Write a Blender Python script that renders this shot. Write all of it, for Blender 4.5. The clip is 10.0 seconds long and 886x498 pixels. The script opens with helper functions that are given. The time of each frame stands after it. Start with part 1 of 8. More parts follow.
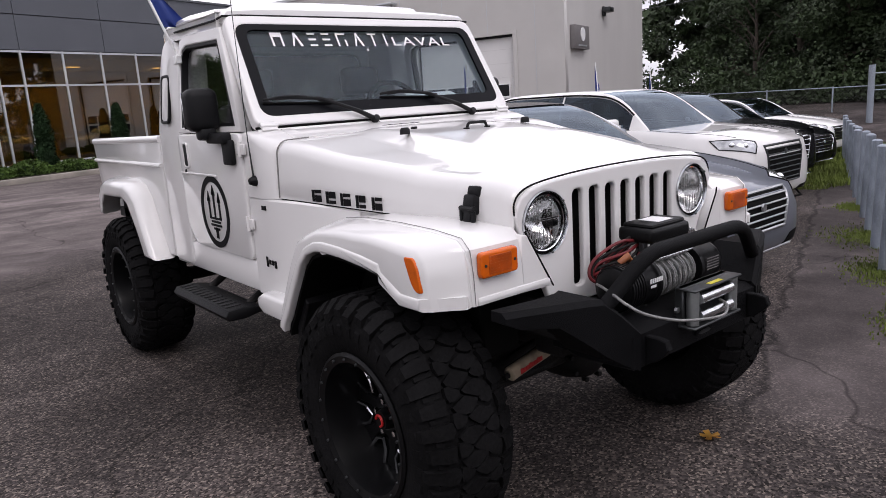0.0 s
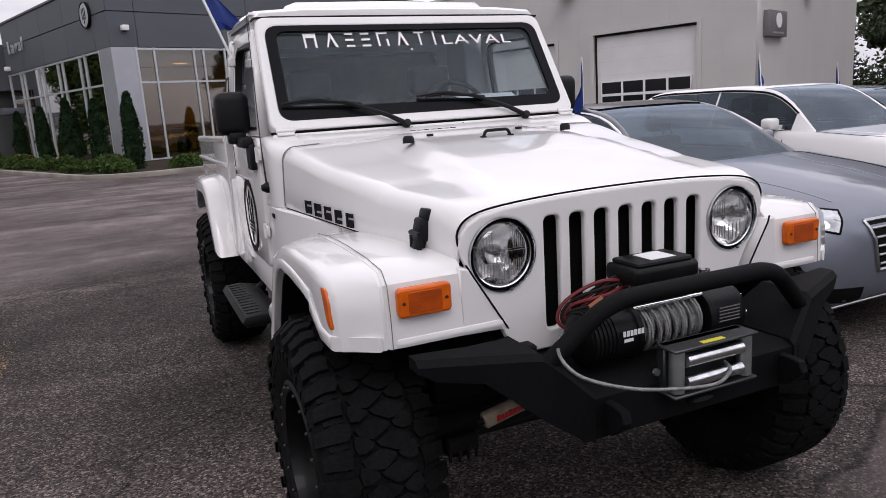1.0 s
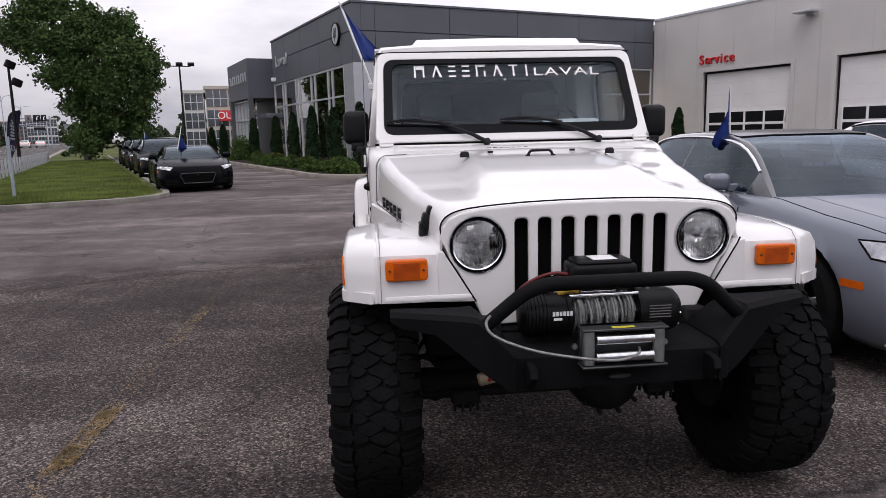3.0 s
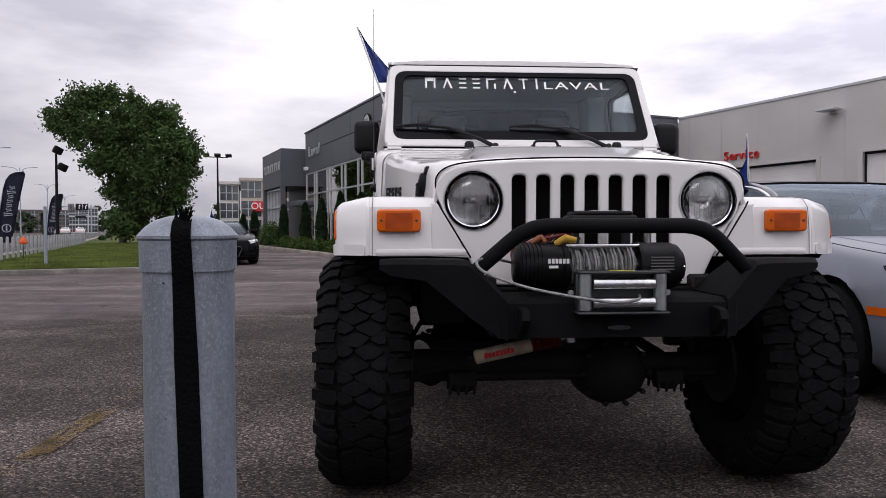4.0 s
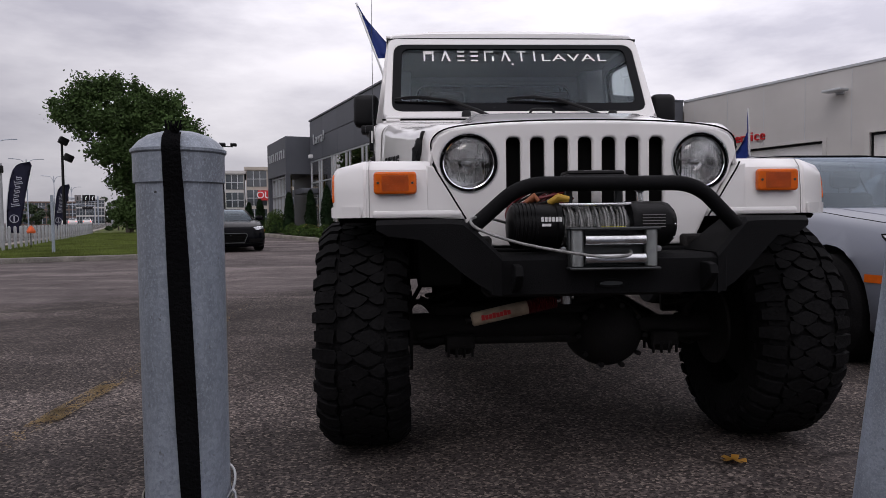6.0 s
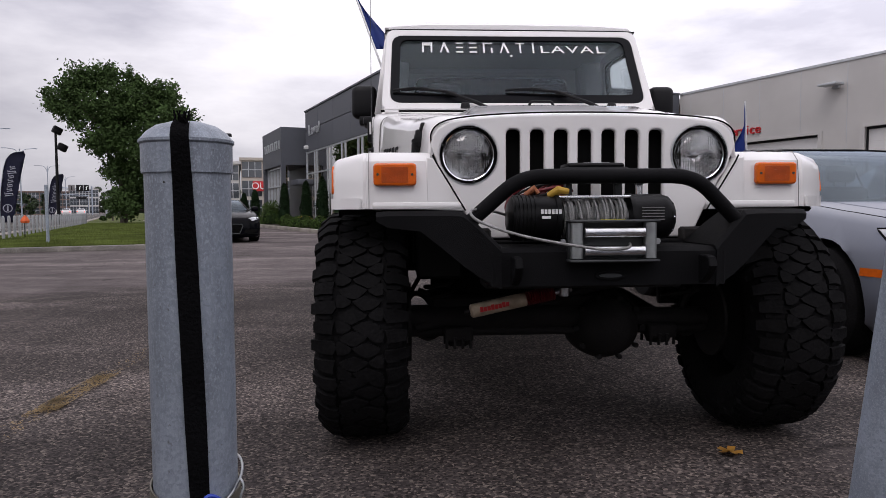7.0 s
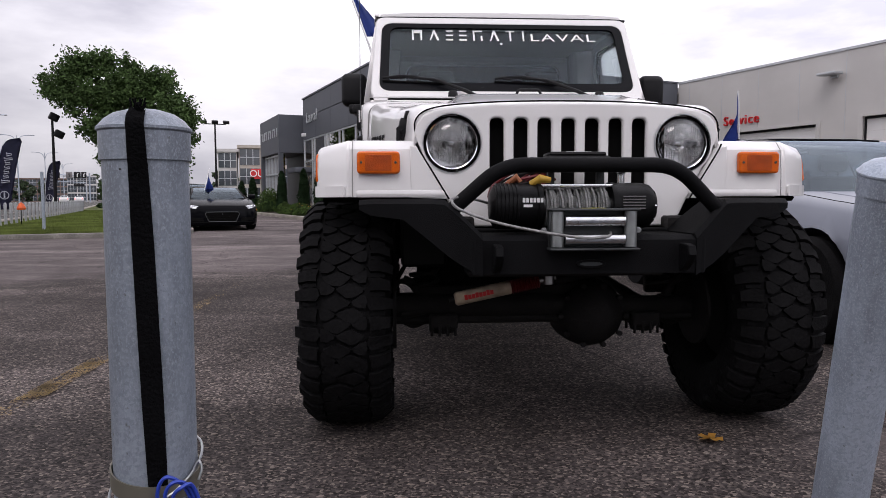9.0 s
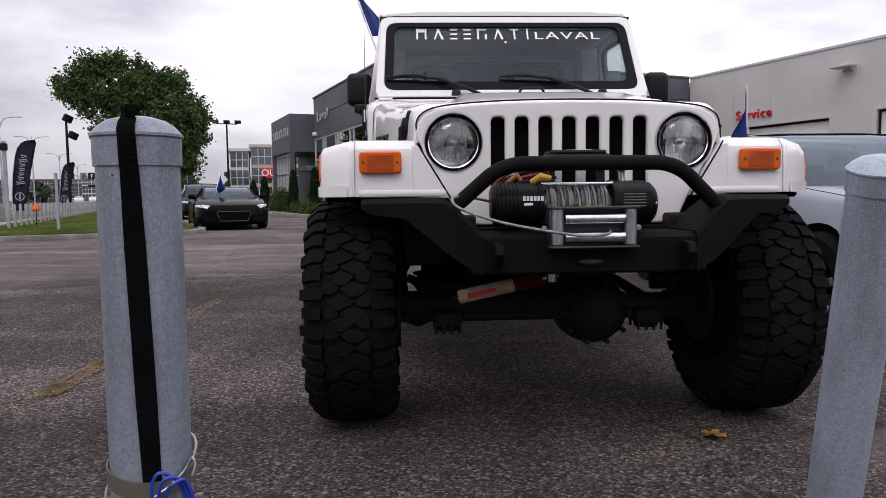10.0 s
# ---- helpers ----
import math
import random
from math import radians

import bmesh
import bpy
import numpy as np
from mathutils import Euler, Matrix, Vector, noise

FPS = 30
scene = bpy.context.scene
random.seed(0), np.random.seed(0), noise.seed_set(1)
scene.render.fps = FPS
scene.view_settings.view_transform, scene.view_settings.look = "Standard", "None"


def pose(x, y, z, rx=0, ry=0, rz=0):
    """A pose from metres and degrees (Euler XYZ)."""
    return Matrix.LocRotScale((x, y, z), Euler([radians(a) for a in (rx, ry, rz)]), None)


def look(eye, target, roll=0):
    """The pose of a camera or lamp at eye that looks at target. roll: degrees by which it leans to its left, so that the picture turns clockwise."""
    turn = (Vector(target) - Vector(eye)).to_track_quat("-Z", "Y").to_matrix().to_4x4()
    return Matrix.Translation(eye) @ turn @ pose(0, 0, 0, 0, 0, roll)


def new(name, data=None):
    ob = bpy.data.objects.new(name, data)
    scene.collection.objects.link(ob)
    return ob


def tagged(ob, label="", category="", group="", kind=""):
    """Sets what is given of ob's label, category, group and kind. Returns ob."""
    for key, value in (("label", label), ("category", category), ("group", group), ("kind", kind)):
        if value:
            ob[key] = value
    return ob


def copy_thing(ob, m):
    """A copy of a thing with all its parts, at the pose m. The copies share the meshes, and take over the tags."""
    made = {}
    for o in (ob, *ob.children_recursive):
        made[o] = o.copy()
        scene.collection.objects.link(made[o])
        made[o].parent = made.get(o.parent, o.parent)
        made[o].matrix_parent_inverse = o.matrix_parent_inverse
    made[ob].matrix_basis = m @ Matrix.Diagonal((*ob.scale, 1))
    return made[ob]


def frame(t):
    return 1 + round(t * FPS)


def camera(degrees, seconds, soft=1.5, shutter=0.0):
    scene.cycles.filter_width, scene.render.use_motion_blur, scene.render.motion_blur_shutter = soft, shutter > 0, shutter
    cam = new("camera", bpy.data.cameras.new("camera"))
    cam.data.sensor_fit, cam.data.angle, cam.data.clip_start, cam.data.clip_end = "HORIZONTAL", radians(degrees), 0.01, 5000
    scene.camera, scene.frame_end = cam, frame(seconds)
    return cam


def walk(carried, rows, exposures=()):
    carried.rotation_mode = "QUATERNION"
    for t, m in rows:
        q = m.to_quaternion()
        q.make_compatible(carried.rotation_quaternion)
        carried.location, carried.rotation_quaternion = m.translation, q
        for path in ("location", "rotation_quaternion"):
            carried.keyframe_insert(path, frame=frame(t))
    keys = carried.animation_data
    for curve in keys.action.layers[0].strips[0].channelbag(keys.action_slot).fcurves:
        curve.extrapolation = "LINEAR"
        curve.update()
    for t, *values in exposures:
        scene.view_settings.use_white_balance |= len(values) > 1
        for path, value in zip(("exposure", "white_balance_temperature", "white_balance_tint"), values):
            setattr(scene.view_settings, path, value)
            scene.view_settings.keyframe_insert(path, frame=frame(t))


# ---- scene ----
cam = camera(64.7, 10.0, soft=0.85)
PATH = [
    (0, (-1.911, -2.038, 1.395), (-0.695, -0.504, 0.984), -3.8),
    (0.2, (-1.752, -2.052, 1.392), (-0.589, -0.476, 0.985), -4.3),
    (0.5, (-1.546, -2.074, 1.388), (-0.475, -0.434, 0.983), -2.6),
    (0.7, (-1.394, -2.096, 1.391), (-0.469, -0.370, 0.984), -4.1),
    (1, (-1.226, -2.156, 1.403), (-0.442, -0.36, 1.003), -3.7),
    (1.2, (-1.103, -2.250, 1.388), (-0.506, -0.380, 1.003), -2.5),
    (1.5, (-0.998, -2.36, 1.432), (-0.692, -0.422, 1.045), -3.3),
    (1.7, (-0.974, -2.477, 1.427), (-0.679, -0.532, 1.068), -2.1),
    (2, (-0.935, -2.635, 1.411), (-0.663, -0.681, 1.083), 0.1),
    (2.5, (-0.843, -2.841, 1.429), (-0.625, -0.882, 1.093), -0.6),
    (2.7, (-0.802, -2.9, 1.434), (-0.588, -0.94, 1.096), -1.0),
    (3.8, (-0.628, -2.867, 1.037), (-0.494, -0.876, 0.9), -1.6),
    (4, (-0.637, -2.878, 0.927), (-0.507, -0.883, 0.872), -0.1),
    (4.5, (-0.61, -2.911, 0.868), (-0.515, -0.913, 0.823), -1.3),
    (5, (-0.604, -2.924, 0.85), (-0.512, -0.927, 0.796), -1.0),
    (5.5, (-0.603, -2.925, 0.843), (-0.501, -0.929, 0.771), -0.9),
    (7, (-0.622, -2.927, 0.843), (-0.496, -0.935, 0.73), -0.4),
    (7.5, (-0.622, -2.932, 0.843), (-0.494, -0.939, 0.726), -0.6),
    (8, (-0.622, -2.926, 0.841), (-0.496, -0.934, 0.72), -0.4),
    (8.5, (-0.618, -2.928, 0.838), (-0.493, -0.937, 0.703), 0.2),
    (9, (-0.573, -2.942, 0.842), (-0.443, -0.951, 0.696), -0.2),
    (9.5, (-0.545, -2.952, 0.849), (-0.433, -0.96, 0.7), -0.8),
    (10, (-0.542, -2.962, 0.847), (-0.446, -0.97, 0.694), -0.7),
]
EXPOSURES = [(0, .47, 6500, 17), (1.0, .28, 6500, 17), (1.5, .22, 6500, 17), (2.7, .34, 6500, 17), (3.8, .27, 6500, 17), (4.0, .22, 6500, 17), (4.5, -.04, 6500, 17), (5.5, -.08, 6500, 17), (7.0, .22, 6500, 17), (8.0, .36, 6500, 17), (10, .41, 6500, 17)]
walk(cam, [(t, look(eye, target, roll)) for t, eye, target, roll in PATH], EXPOSURES)

# ---- light ----
SITE = 21.0
world = bpy.data.worlds.new("sky")
scene.world = world
world.use_nodes = True
wn, wl = world.node_tree.nodes, world.node_tree.links
wn.clear()
w_out = wn.new("ShaderNodeOutputWorld")
w_bg = wn.new("ShaderNodeBackground")
w_sky = wn.new("ShaderNodeTexSky")
w_sky.sky_type, w_sky.sun_disc = "NISHITA", False
w_sky.sun_elevation, w_sky.sun_rotation = radians(48), radians(200)
w_hsv = wn.new("ShaderNodeHueSaturation")
w_hsv.inputs["Saturation"].default_value, w_hsv.inputs["Value"].default_value = 0.12, 0.075
w_co = wn.new("ShaderNodeTexCoord")
w_map = wn.new("ShaderNodeMapping")
w_map.inputs["Scale"].default_value = (1.0, 1.0, 3.2)
w_noise = wn.new("ShaderNodeTexNoise")
w_noise.inputs["Scale"].default_value, w_noise.inputs["Detail"].default_value = 2.1, 7.0
w_noise.inputs["Roughness"].default_value = 0.55
w_ramp = wn.new("ShaderNodeValToRGB")
w_ramp.color_ramp.elements[0].position, w_ramp.color_ramp.elements[1].position = 0.36, 0.62
w_ramp.color_ramp.elements[0].color = (0.60, 0.61, 0.69, 1)
w_ramp.color_ramp.elements[1].color = (1.20, 1.21, 1.25, 1)
w_sep = wn.new("ShaderNodeSeparateXYZ")
w_low = wn.new("ShaderNodeMapRange")
w_low.interpolation_type = "SMOOTHSTEP"
w_low.inputs["From Min"].default_value, w_low.inputs["From Max"].default_value = 0.0, 0.36
w_low.inputs["To Min"].default_value, w_low.inputs["To Max"].default_value = 0.58, 1.12
w_side = wn.new("ShaderNodeMapRange")
w_side.inputs["From Min"].default_value, w_side.inputs["From Max"].default_value = -0.6, 0.6
w_side.inputs["To Min"].default_value, w_side.inputs["To Max"].default_value = 0.78, 1.26
w_both = wn.new("ShaderNodeMath")
w_both.operation = "MULTIPLY"
w_mul = wn.new("ShaderNodeVectorMath")
w_mul.operation = "SCALE"
wl.new(w_co.outputs["Generated"], w_sep.inputs["Vector"])
wl.new(w_sep.outputs["Z"], w_low.inputs["Value"])
w_mix = wn.new("ShaderNodeMixRGB")
w_mix.inputs["Fac"].default_value = 0.88
wl.new(w_sky.outputs["Color"], w_hsv.inputs["Color"])
wl.new(w_co.outputs["Generated"], w_map.inputs["Vector"])
wl.new(w_map.outputs["Vector"], w_noise.inputs["Vector"])
wl.new(w_noise.outputs["Fac"], w_ramp.inputs["Fac"])
wl.new(w_hsv.outputs["Color"], w_mix.inputs["Color1"])
wl.new(w_ramp.outputs["Color"], w_mul.inputs[0])
wl.new(w_sep.outputs["X"], w_side.inputs["Value"])
wl.new(w_low.outputs["Result"], w_both.inputs[0])
wl.new(w_side.outputs["Result"], w_both.inputs[1])
wl.new(w_both.outputs["Value"], w_mul.inputs["Scale"])
wl.new(w_mul.outputs["Vector"], w_mix.inputs["Color2"])
wl.new(w_mix.outputs["Color"], w_bg.inputs["Color"])
wl.new(w_bg.outputs["Background"], w_out.inputs["Surface"])
w_bg.inputs["Strength"].default_value = 1.0

sun_data = bpy.data.lights.new("sun", "SUN")
sun_data.energy, sun_data.angle, sun_data.color = 0.6, radians(25), (1.0, 0.97, 0.93)
sun = new("sun", sun_data)
sun.matrix_world = look((0, 0, 30), (9, 21, 0))


# ---- materials ----
def mat(name, base, rough=0.5, metal=0.0, vary=0.15, scale=6.0, bump=0.0, bump_scale=40.0, coat=0.0, fine=0.0,
        tint=None, emit=0.0, spec=0.5, per_piece=0.0, coords="Object", stretch=(1, 1, 1)):
    """A procedural surface: broad stains, fine grain and relief."""
    m = bpy.data.materials.new(name)
    m.use_nodes = True
    n, k = m.node_tree.nodes, m.node_tree.links
    b = n["Principled BSDF"]
    b.inputs["Roughness"].default_value, b.inputs["Metallic"].default_value = rough, metal
    b.inputs["Specular IOR Level"].default_value = spec
    b.inputs["Coat Weight"].default_value, b.inputs["Coat Roughness"].default_value = coat, 0.04
    co = n.new("ShaderNodeTexCoord")
    mp = n.new("ShaderNodeMapping")
    mp.inputs["Scale"].default_value = stretch
    k.new(co.outputs[coords], mp.inputs["Vector"])
    dark = tuple(c * (1 - vary) for c in base)
    light = tint or tuple(min(1, c * (1 + vary)) for c in base)
    if vary > 0:
        big = n.new("ShaderNodeTexNoise")
        big.inputs["Scale"].default_value, big.inputs["Detail"].default_value = scale, 5
        k.new(mp.outputs["Vector"], big.inputs["Vector"])
        r = n.new("ShaderNodeValToRGB")
        r.color_ramp.elements[0].position, r.color_ramp.elements[1].position = 0.35, 0.68
        r.color_ramp.elements[0].color, r.color_ramp.elements[1].color = (*dark, 1), (*light, 1)
        k.new(big.outputs["Fac"], r.inputs["Fac"])
        out = r.outputs["Color"]
        if fine > 0:
            f = n.new("ShaderNodeTexNoise")
            f.inputs["Scale"].default_value, f.inputs["Detail"].default_value = bump_scale, 3
            k.new(mp.outputs["Vector"], f.inputs["Vector"])
            fr = n.new("ShaderNodeMapRange")
            fr.inputs["From Min"].default_value, fr.inputs["From Max"].default_value = 0.3, 0.7
            fr.inputs["To Min"].default_value, fr.inputs["To Max"].default_value = 1 - fine, 1 + fine
            k.new(f.outputs["Fac"], fr.inputs["Value"])
            mx = n.new("ShaderNodeVectorMath")
            mx.operation = "SCALE"
            k.new(out, mx.inputs[0])
            k.new(fr.outputs["Result"], mx.inputs["Scale"])
            out = mx.outputs["Vector"]
        if per_piece > 0:
            oi = n.new("ShaderNodeObjectInfo")
            pr = n.new("ShaderNodeMapRange")
            pr.inputs["To Min"].default_value, pr.inputs["To Max"].default_value = 1 - per_piece, 1 + per_piece
            k.new(oi.outputs["Random"], pr.inputs["Value"])
            px = n.new("ShaderNodeVectorMath")
            px.operation = "SCALE"
            k.new(out, px.inputs[0])
            k.new(pr.outputs["Result"], px.inputs["Scale"])
            out = px.outputs["Vector"]
        k.new(out, b.inputs["Base Color"])
        rr = n.new("ShaderNodeMapRange")
        rr.inputs["To Min"].default_value, rr.inputs["To Max"].default_value = max(0, rough - 0.08), min(1, rough + 0.08)
        k.new(big.outputs["Fac"], rr.inputs["Value"])
        k.new(rr.outputs["Result"], b.inputs["Roughness"])
    else:
        b.inputs["Base Color"].default_value = (*base, 1)
    if bump > 0:
        g = n.new("ShaderNodeTexNoise")
        g.inputs["Scale"].default_value, g.inputs["Detail"].default_value = bump_scale, 4
        k.new(mp.outputs["Vector"], g.inputs["Vector"])
        bp = n.new("ShaderNodeBump")
        bp.inputs["Strength"].default_value, bp.inputs["Distance"].default_value = bump, 0.01
        k.new(g.outputs["Fac"], bp.inputs["Height"])
        k.new(bp.outputs["Normal"], b.inputs["Normal"])
    if emit > 0:
        b.inputs["Emission Color"].default_value = (*base, 1)
        b.inputs["Emission Strength"].default_value = emit
    return m


def glass_mat(name, color, rough=0.02, clear=0.6, gloss=0.85, tone=(1, 1, 1), face=0.06, rise=4.0):
    """Thin tinted glass: part see-through, part gloss."""
    m = bpy.data.materials.new(name)
    m.use_nodes = True
    n, k = m.node_tree.nodes, m.node_tree.links
    n.clear()
    o = n.new("ShaderNodeOutputMaterial")
    t = n.new("ShaderNodeBsdfTransparent")
    t.inputs["Color"].default_value = (*[c * clear + 0.0 for c in color], 1)
    g = n.new("ShaderNodeBsdfGlossy")
    g.inputs["Roughness"].default_value = rough
    g.inputs["Color"].default_value = (*tone, 1)
    f = n.new("ShaderNodeLayerWeight")
    f.inputs["Blend"].default_value = 0.5
    p = n.new("ShaderNodeMath")
    p.operation = "POWER"
    p.inputs[1].default_value = rise
    k.new(f.outputs["Facing"], p.inputs[0])
    q = n.new("ShaderNodeMath")
    q.operation = "MULTIPLY_ADD"
    q.inputs[1].default_value, q.inputs[2].default_value = gloss, gloss * face
    k.new(p.outputs["Value"], q.inputs[0])
    x = n.new("ShaderNodeMixShader")
    k.new(q.outputs["Value"], x.inputs["Fac"])
    k.new(t.outputs["BSDF"], x.inputs[1])
    k.new(g.outputs["BSDF"], x.inputs[2])
    k.new(x.outputs["Shader"], o.inputs["Surface"])
    return m


def zinc_mat(name, tone=1.0):
    """Hot-dip galvanised pipe: fine spangle, dull blue-grey with a pale crust in runs, a few dark specks."""
    m = bpy.data.materials.new(name)
    m.use_nodes = True
    n, k = m.node_tree.nodes, m.node_tree.links
    b = n["Principled BSDF"]
    b.inputs["Metallic"].default_value, b.inputs["Roughness"].default_value = 0.35, 0.46
    co = n.new("ShaderNodeTexCoord")

    def field(scale, detail, stretch):
        mp = n.new("ShaderNodeMapping")
        mp.inputs["Scale"].default_value = stretch
        k.new(co.outputs["Object"], mp.inputs["Vector"])
        q = n.new("ShaderNodeTexNoise")
        q.inputs["Scale"].default_value, q.inputs["Detail"].default_value, q.inputs["Roughness"].default_value = scale, detail, 0.65
        k.new(mp.outputs["Vector"], q.inputs["Vector"])
        return q.outputs["Fac"]

    def mixed(fac, f0, f1, c1, c2):
        r = n.new("ShaderNodeMapRange")
        r.inputs["From Min"].default_value, r.inputs["From Max"].default_value = f0, f1
        k.new(fac, r.inputs["Value"])
        x = n.new("ShaderNodeMixRGB")
        k.new(r.outputs["Result"], x.inputs["Fac"])
        for slot, c in ((x.inputs["Color1"], c1), (x.inputs["Color2"], c2)):
            if isinstance(c, tuple):
                slot.default_value = (*[v * tone for v in c], 1)
            else:
                k.new(c, slot)
        return x.outputs["Color"]

    sp = n.new("ShaderNodeTexVoronoi")
    sp.inputs["Scale"].default_value = 210
    k.new(co.outputs["Object"], sp.inputs["Vector"])
    gs = n.new("ShaderNodeSeparateColor")
    k.new(sp.outputs["Color"], gs.inputs["Color"])
    col = mixed(gs.outputs["Red"], 0.0, 1.0, (0.200, 0.230, 0.275), (0.278, 0.314, 0.368))
    col = mixed(field(9, 6, (1, 1, 0.30)), 0.42, 0.60, col, (0.150, 0.170, 0.200))
    crust = field(380, 5, (1, 1, 0.7))
    col = mixed(crust, 0.50, 0.72, col, (0.30, 0.335, 0.385))
    col = mixed(field(130, 3, (1, 1, 0.7)), 0.66, 0.74, col, (0.12, 0.13, 0.14))
    k.new(col, b.inputs["Base Color"])
    bp = n.new("ShaderNodeBump")
    bp.inputs["Strength"].default_value, bp.inputs["Distance"].default_value = 0.25, 0.004
    k.new(crust, bp.inputs["Height"])
    k.new(bp.outputs["Normal"], b.inputs["Normal"])
    return m


M = {}


def asphalt_mat(name, base, stones, patch, lot=False):
    """Bound aggregate: small stones of mixed greys, worn patches, thin cracks; the forecourt was laid in three pieces."""
    m = bpy.data.materials.new(name)
    m.use_nodes = True
    n, k = m.node_tree.nodes, m.node_tree.links
    b = n["Principled BSDF"]
    b.inputs["Roughness"].default_value = 0.86
    b.inputs["Specular IOR Level"].default_value = 0.10
    co = n.new("ShaderNodeTexCoord")

    def ranged(value, f0, f1, t0, t1, smooth=True):
        r = n.new("ShaderNodeMapRange")
        r.interpolation_type = "SMOOTHSTEP" if smooth else "LINEAR"
        for key, val in (("From Min", f0), ("From Max", f1), ("To Min", t0), ("To Max", t1)):
            r.inputs[key].default_value = val
        k.new(value, r.inputs["Value"])
        return r.outputs["Result"]

    def math_(op, x, y):
        q = n.new("ShaderNodeMath")
        q.operation = op
        for slot, v in zip(q.inputs, (x, y)):
            if isinstance(v, (int, float)):
                slot.default_value = v
            else:
                k.new(v, slot)
        return q.outputs["Value"]

    def cloud(scale, detail, rough=0.6, vec=None):
        q = n.new("ShaderNodeTexNoise")
        q.inputs["Scale"].default_value, q.inputs["Detail"].default_value, q.inputs["Roughness"].default_value = scale, detail, rough
        k.new(vec or co.outputs["Object"], q.inputs["Vector"])
        return q.outputs["Fac"]

    v = n.new("ShaderNodeTexVoronoi")
    v.inputs["Scale"].default_value = stones
    k.new(co.outputs["Object"], v.inputs["Vector"])
    sep = n.new("ShaderNodeSeparateColor")
    k.new(v.outputs["Color"], sep.inputs["Color"])
    r = n.new("ShaderNodeValToRGB")
    el = r.color_ramp.elements
    el[0].position, el[0].color = 0.0, (*[c * 0.25 for c in base], 1)
    el[1].position, el[1].color = 0.60, (*[c * 1.0 for c in base], 1)
    el.new(0.85).color = (base[0] * 1.75, base[1] * 1.70, base[2] * 1.6, 1)
    el.new(1.0).color = (base[0] * 3.6, base[1] * 3.6, base[2] * 3.2, 1)
    k.new(sep.outputs["Red"], r.inputs["Fac"])
    stone = r.outputs["Color"]
    tone = ranged(cloud(patch, 7, 0.65), 0.3, 0.7, 0.62, 1.36)
    tone = math_("MULTIPLY", tone, ranged(cloud(2.6, 5, 0.7), 0.35, 0.68, 0.86, 1.14))
    warp = n.new("ShaderNodeTexNoise")
    warp.inputs["Scale"].default_value = 1.3
    k.new(co.outputs["Object"], warp.inputs["Vector"])
    add = n.new("ShaderNodeVectorMath")
    add.operation = "MULTIPLY_ADD"
    add.inputs[1].default_value = (0.9, 0.9, 0.9)
    k.new(warp.outputs["Color"], add.inputs[0])
    k.new(co.outputs["Object"], add.inputs[2])
    cr = n.new("ShaderNodeTexVoronoi")
    cr.feature = "DISTANCE_TO_EDGE"
    cr.inputs["Scale"].default_value = 0.27
    k.new(add.outputs["Vector"], cr.inputs["Vector"])
    tone = math_("MULTIPLY", tone, ranged(cr.outputs["Distance"], 0.0, 0.004, 0.45, 1.0, False))
    # long paler streaks where tyres have swept the grit
    turn = n.new("ShaderNodeMapping")
    turn.inputs["Rotation"].default_value = (0, 0, radians(-16))
    turn.inputs["Scale"].default_value = (0.16, 1.5, 1.0)
    k.new(add.outputs["Vector"], turn.inputs["Vector"])
    tone = math_("MULTIPLY", tone, ranged(cloud(0.9, 4, 0.5, turn.outputs["Vector"]), 0.44, 0.70, 0.88, 1.55))
    if lot:
        def along(x, y, ragged):
            d = n.new("ShaderNodeVectorMath")
            d.operation = "DOT_PRODUCT"
            d.inputs[1].default_value = (x, y, 0)
            k.new(co.outputs["Object"], d.inputs[0])
            return math_("ADD", d.outputs["Value"], ragged)
        c, q = math.cos(radians(SITE)), math.sin(radians(SITE))
        wob = math_("MULTIPLY", math_("SUBTRACT", cloud(1.1, 6, 0.7), 0.5), 0.42)
        row = along(-q, c, wob)
        side = along(c, q, wob)
        # old smooth surfacing beyond the joint, a worn pale edge before it
        old = ranged(row, 5.1, 6.6, 0.0, 1.0)
        tone = math_("MULTIPLY", tone, ranged(math_("ABSOLUTE", math_("SUBTRACT", row, 5.2), 0), 0.006, 0.03, 0.55, 1.0))
        tone = math_("MULTIPLY", tone, ranged(math_("ABSOLUTE", math_("SUBTRACT", row, 4.98), 0), 0.05, 0.32, 1.30, 1.0))
        # dark patched strip along the bollards, broken at its edge
        strip_ = math_("MULTIPLY", ranged(row, -0.98, -0.80, 1.0, 0.0), ranged(side, 0.3, 1.0, 0.0, 1.0))
        crack = ranged(math_("ABSOLUTE", math_("ADD", row, 0.87), 0), 0.006, 0.035, 0.42, 1.0)
        open_ = ranged(side, 0.3, 1.0, 1.0, 0.0)
        tone = math_("MULTIPLY", tone, math_("MAXIMUM", crack, open_))
        tone = math_("MULTIPLY", tone, ranged(strip_, 0.0, 1.0, 1.0, 0.48, False))
        flat = math_("MULTIPLY", math_("MAXIMUM", old, strip_), 0.62)
        even = n.new("ShaderNodeMixRGB")
        even.inputs["Color2"].default_value = (base[0] * 2.9, base[1] * 2.9, base[2] * 2.95, 1)
        k.new(flat, even.inputs["Fac"])
        k.new(stone, even.inputs["Color1"])
        stone = even.outputs["Color"]
    sc = n.new("ShaderNodeVectorMath")
    sc.operation = "SCALE"
    k.new(stone, sc.inputs[0])
    k.new(tone, sc.inputs["Scale"])
    k.new(sc.outputs["Vector"], b.inputs["Base Color"])
    bp = n.new("ShaderNodeBump")
    bp.inputs["Strength"].default_value, bp.inputs["Distance"].default_value = 0.75, 0.007
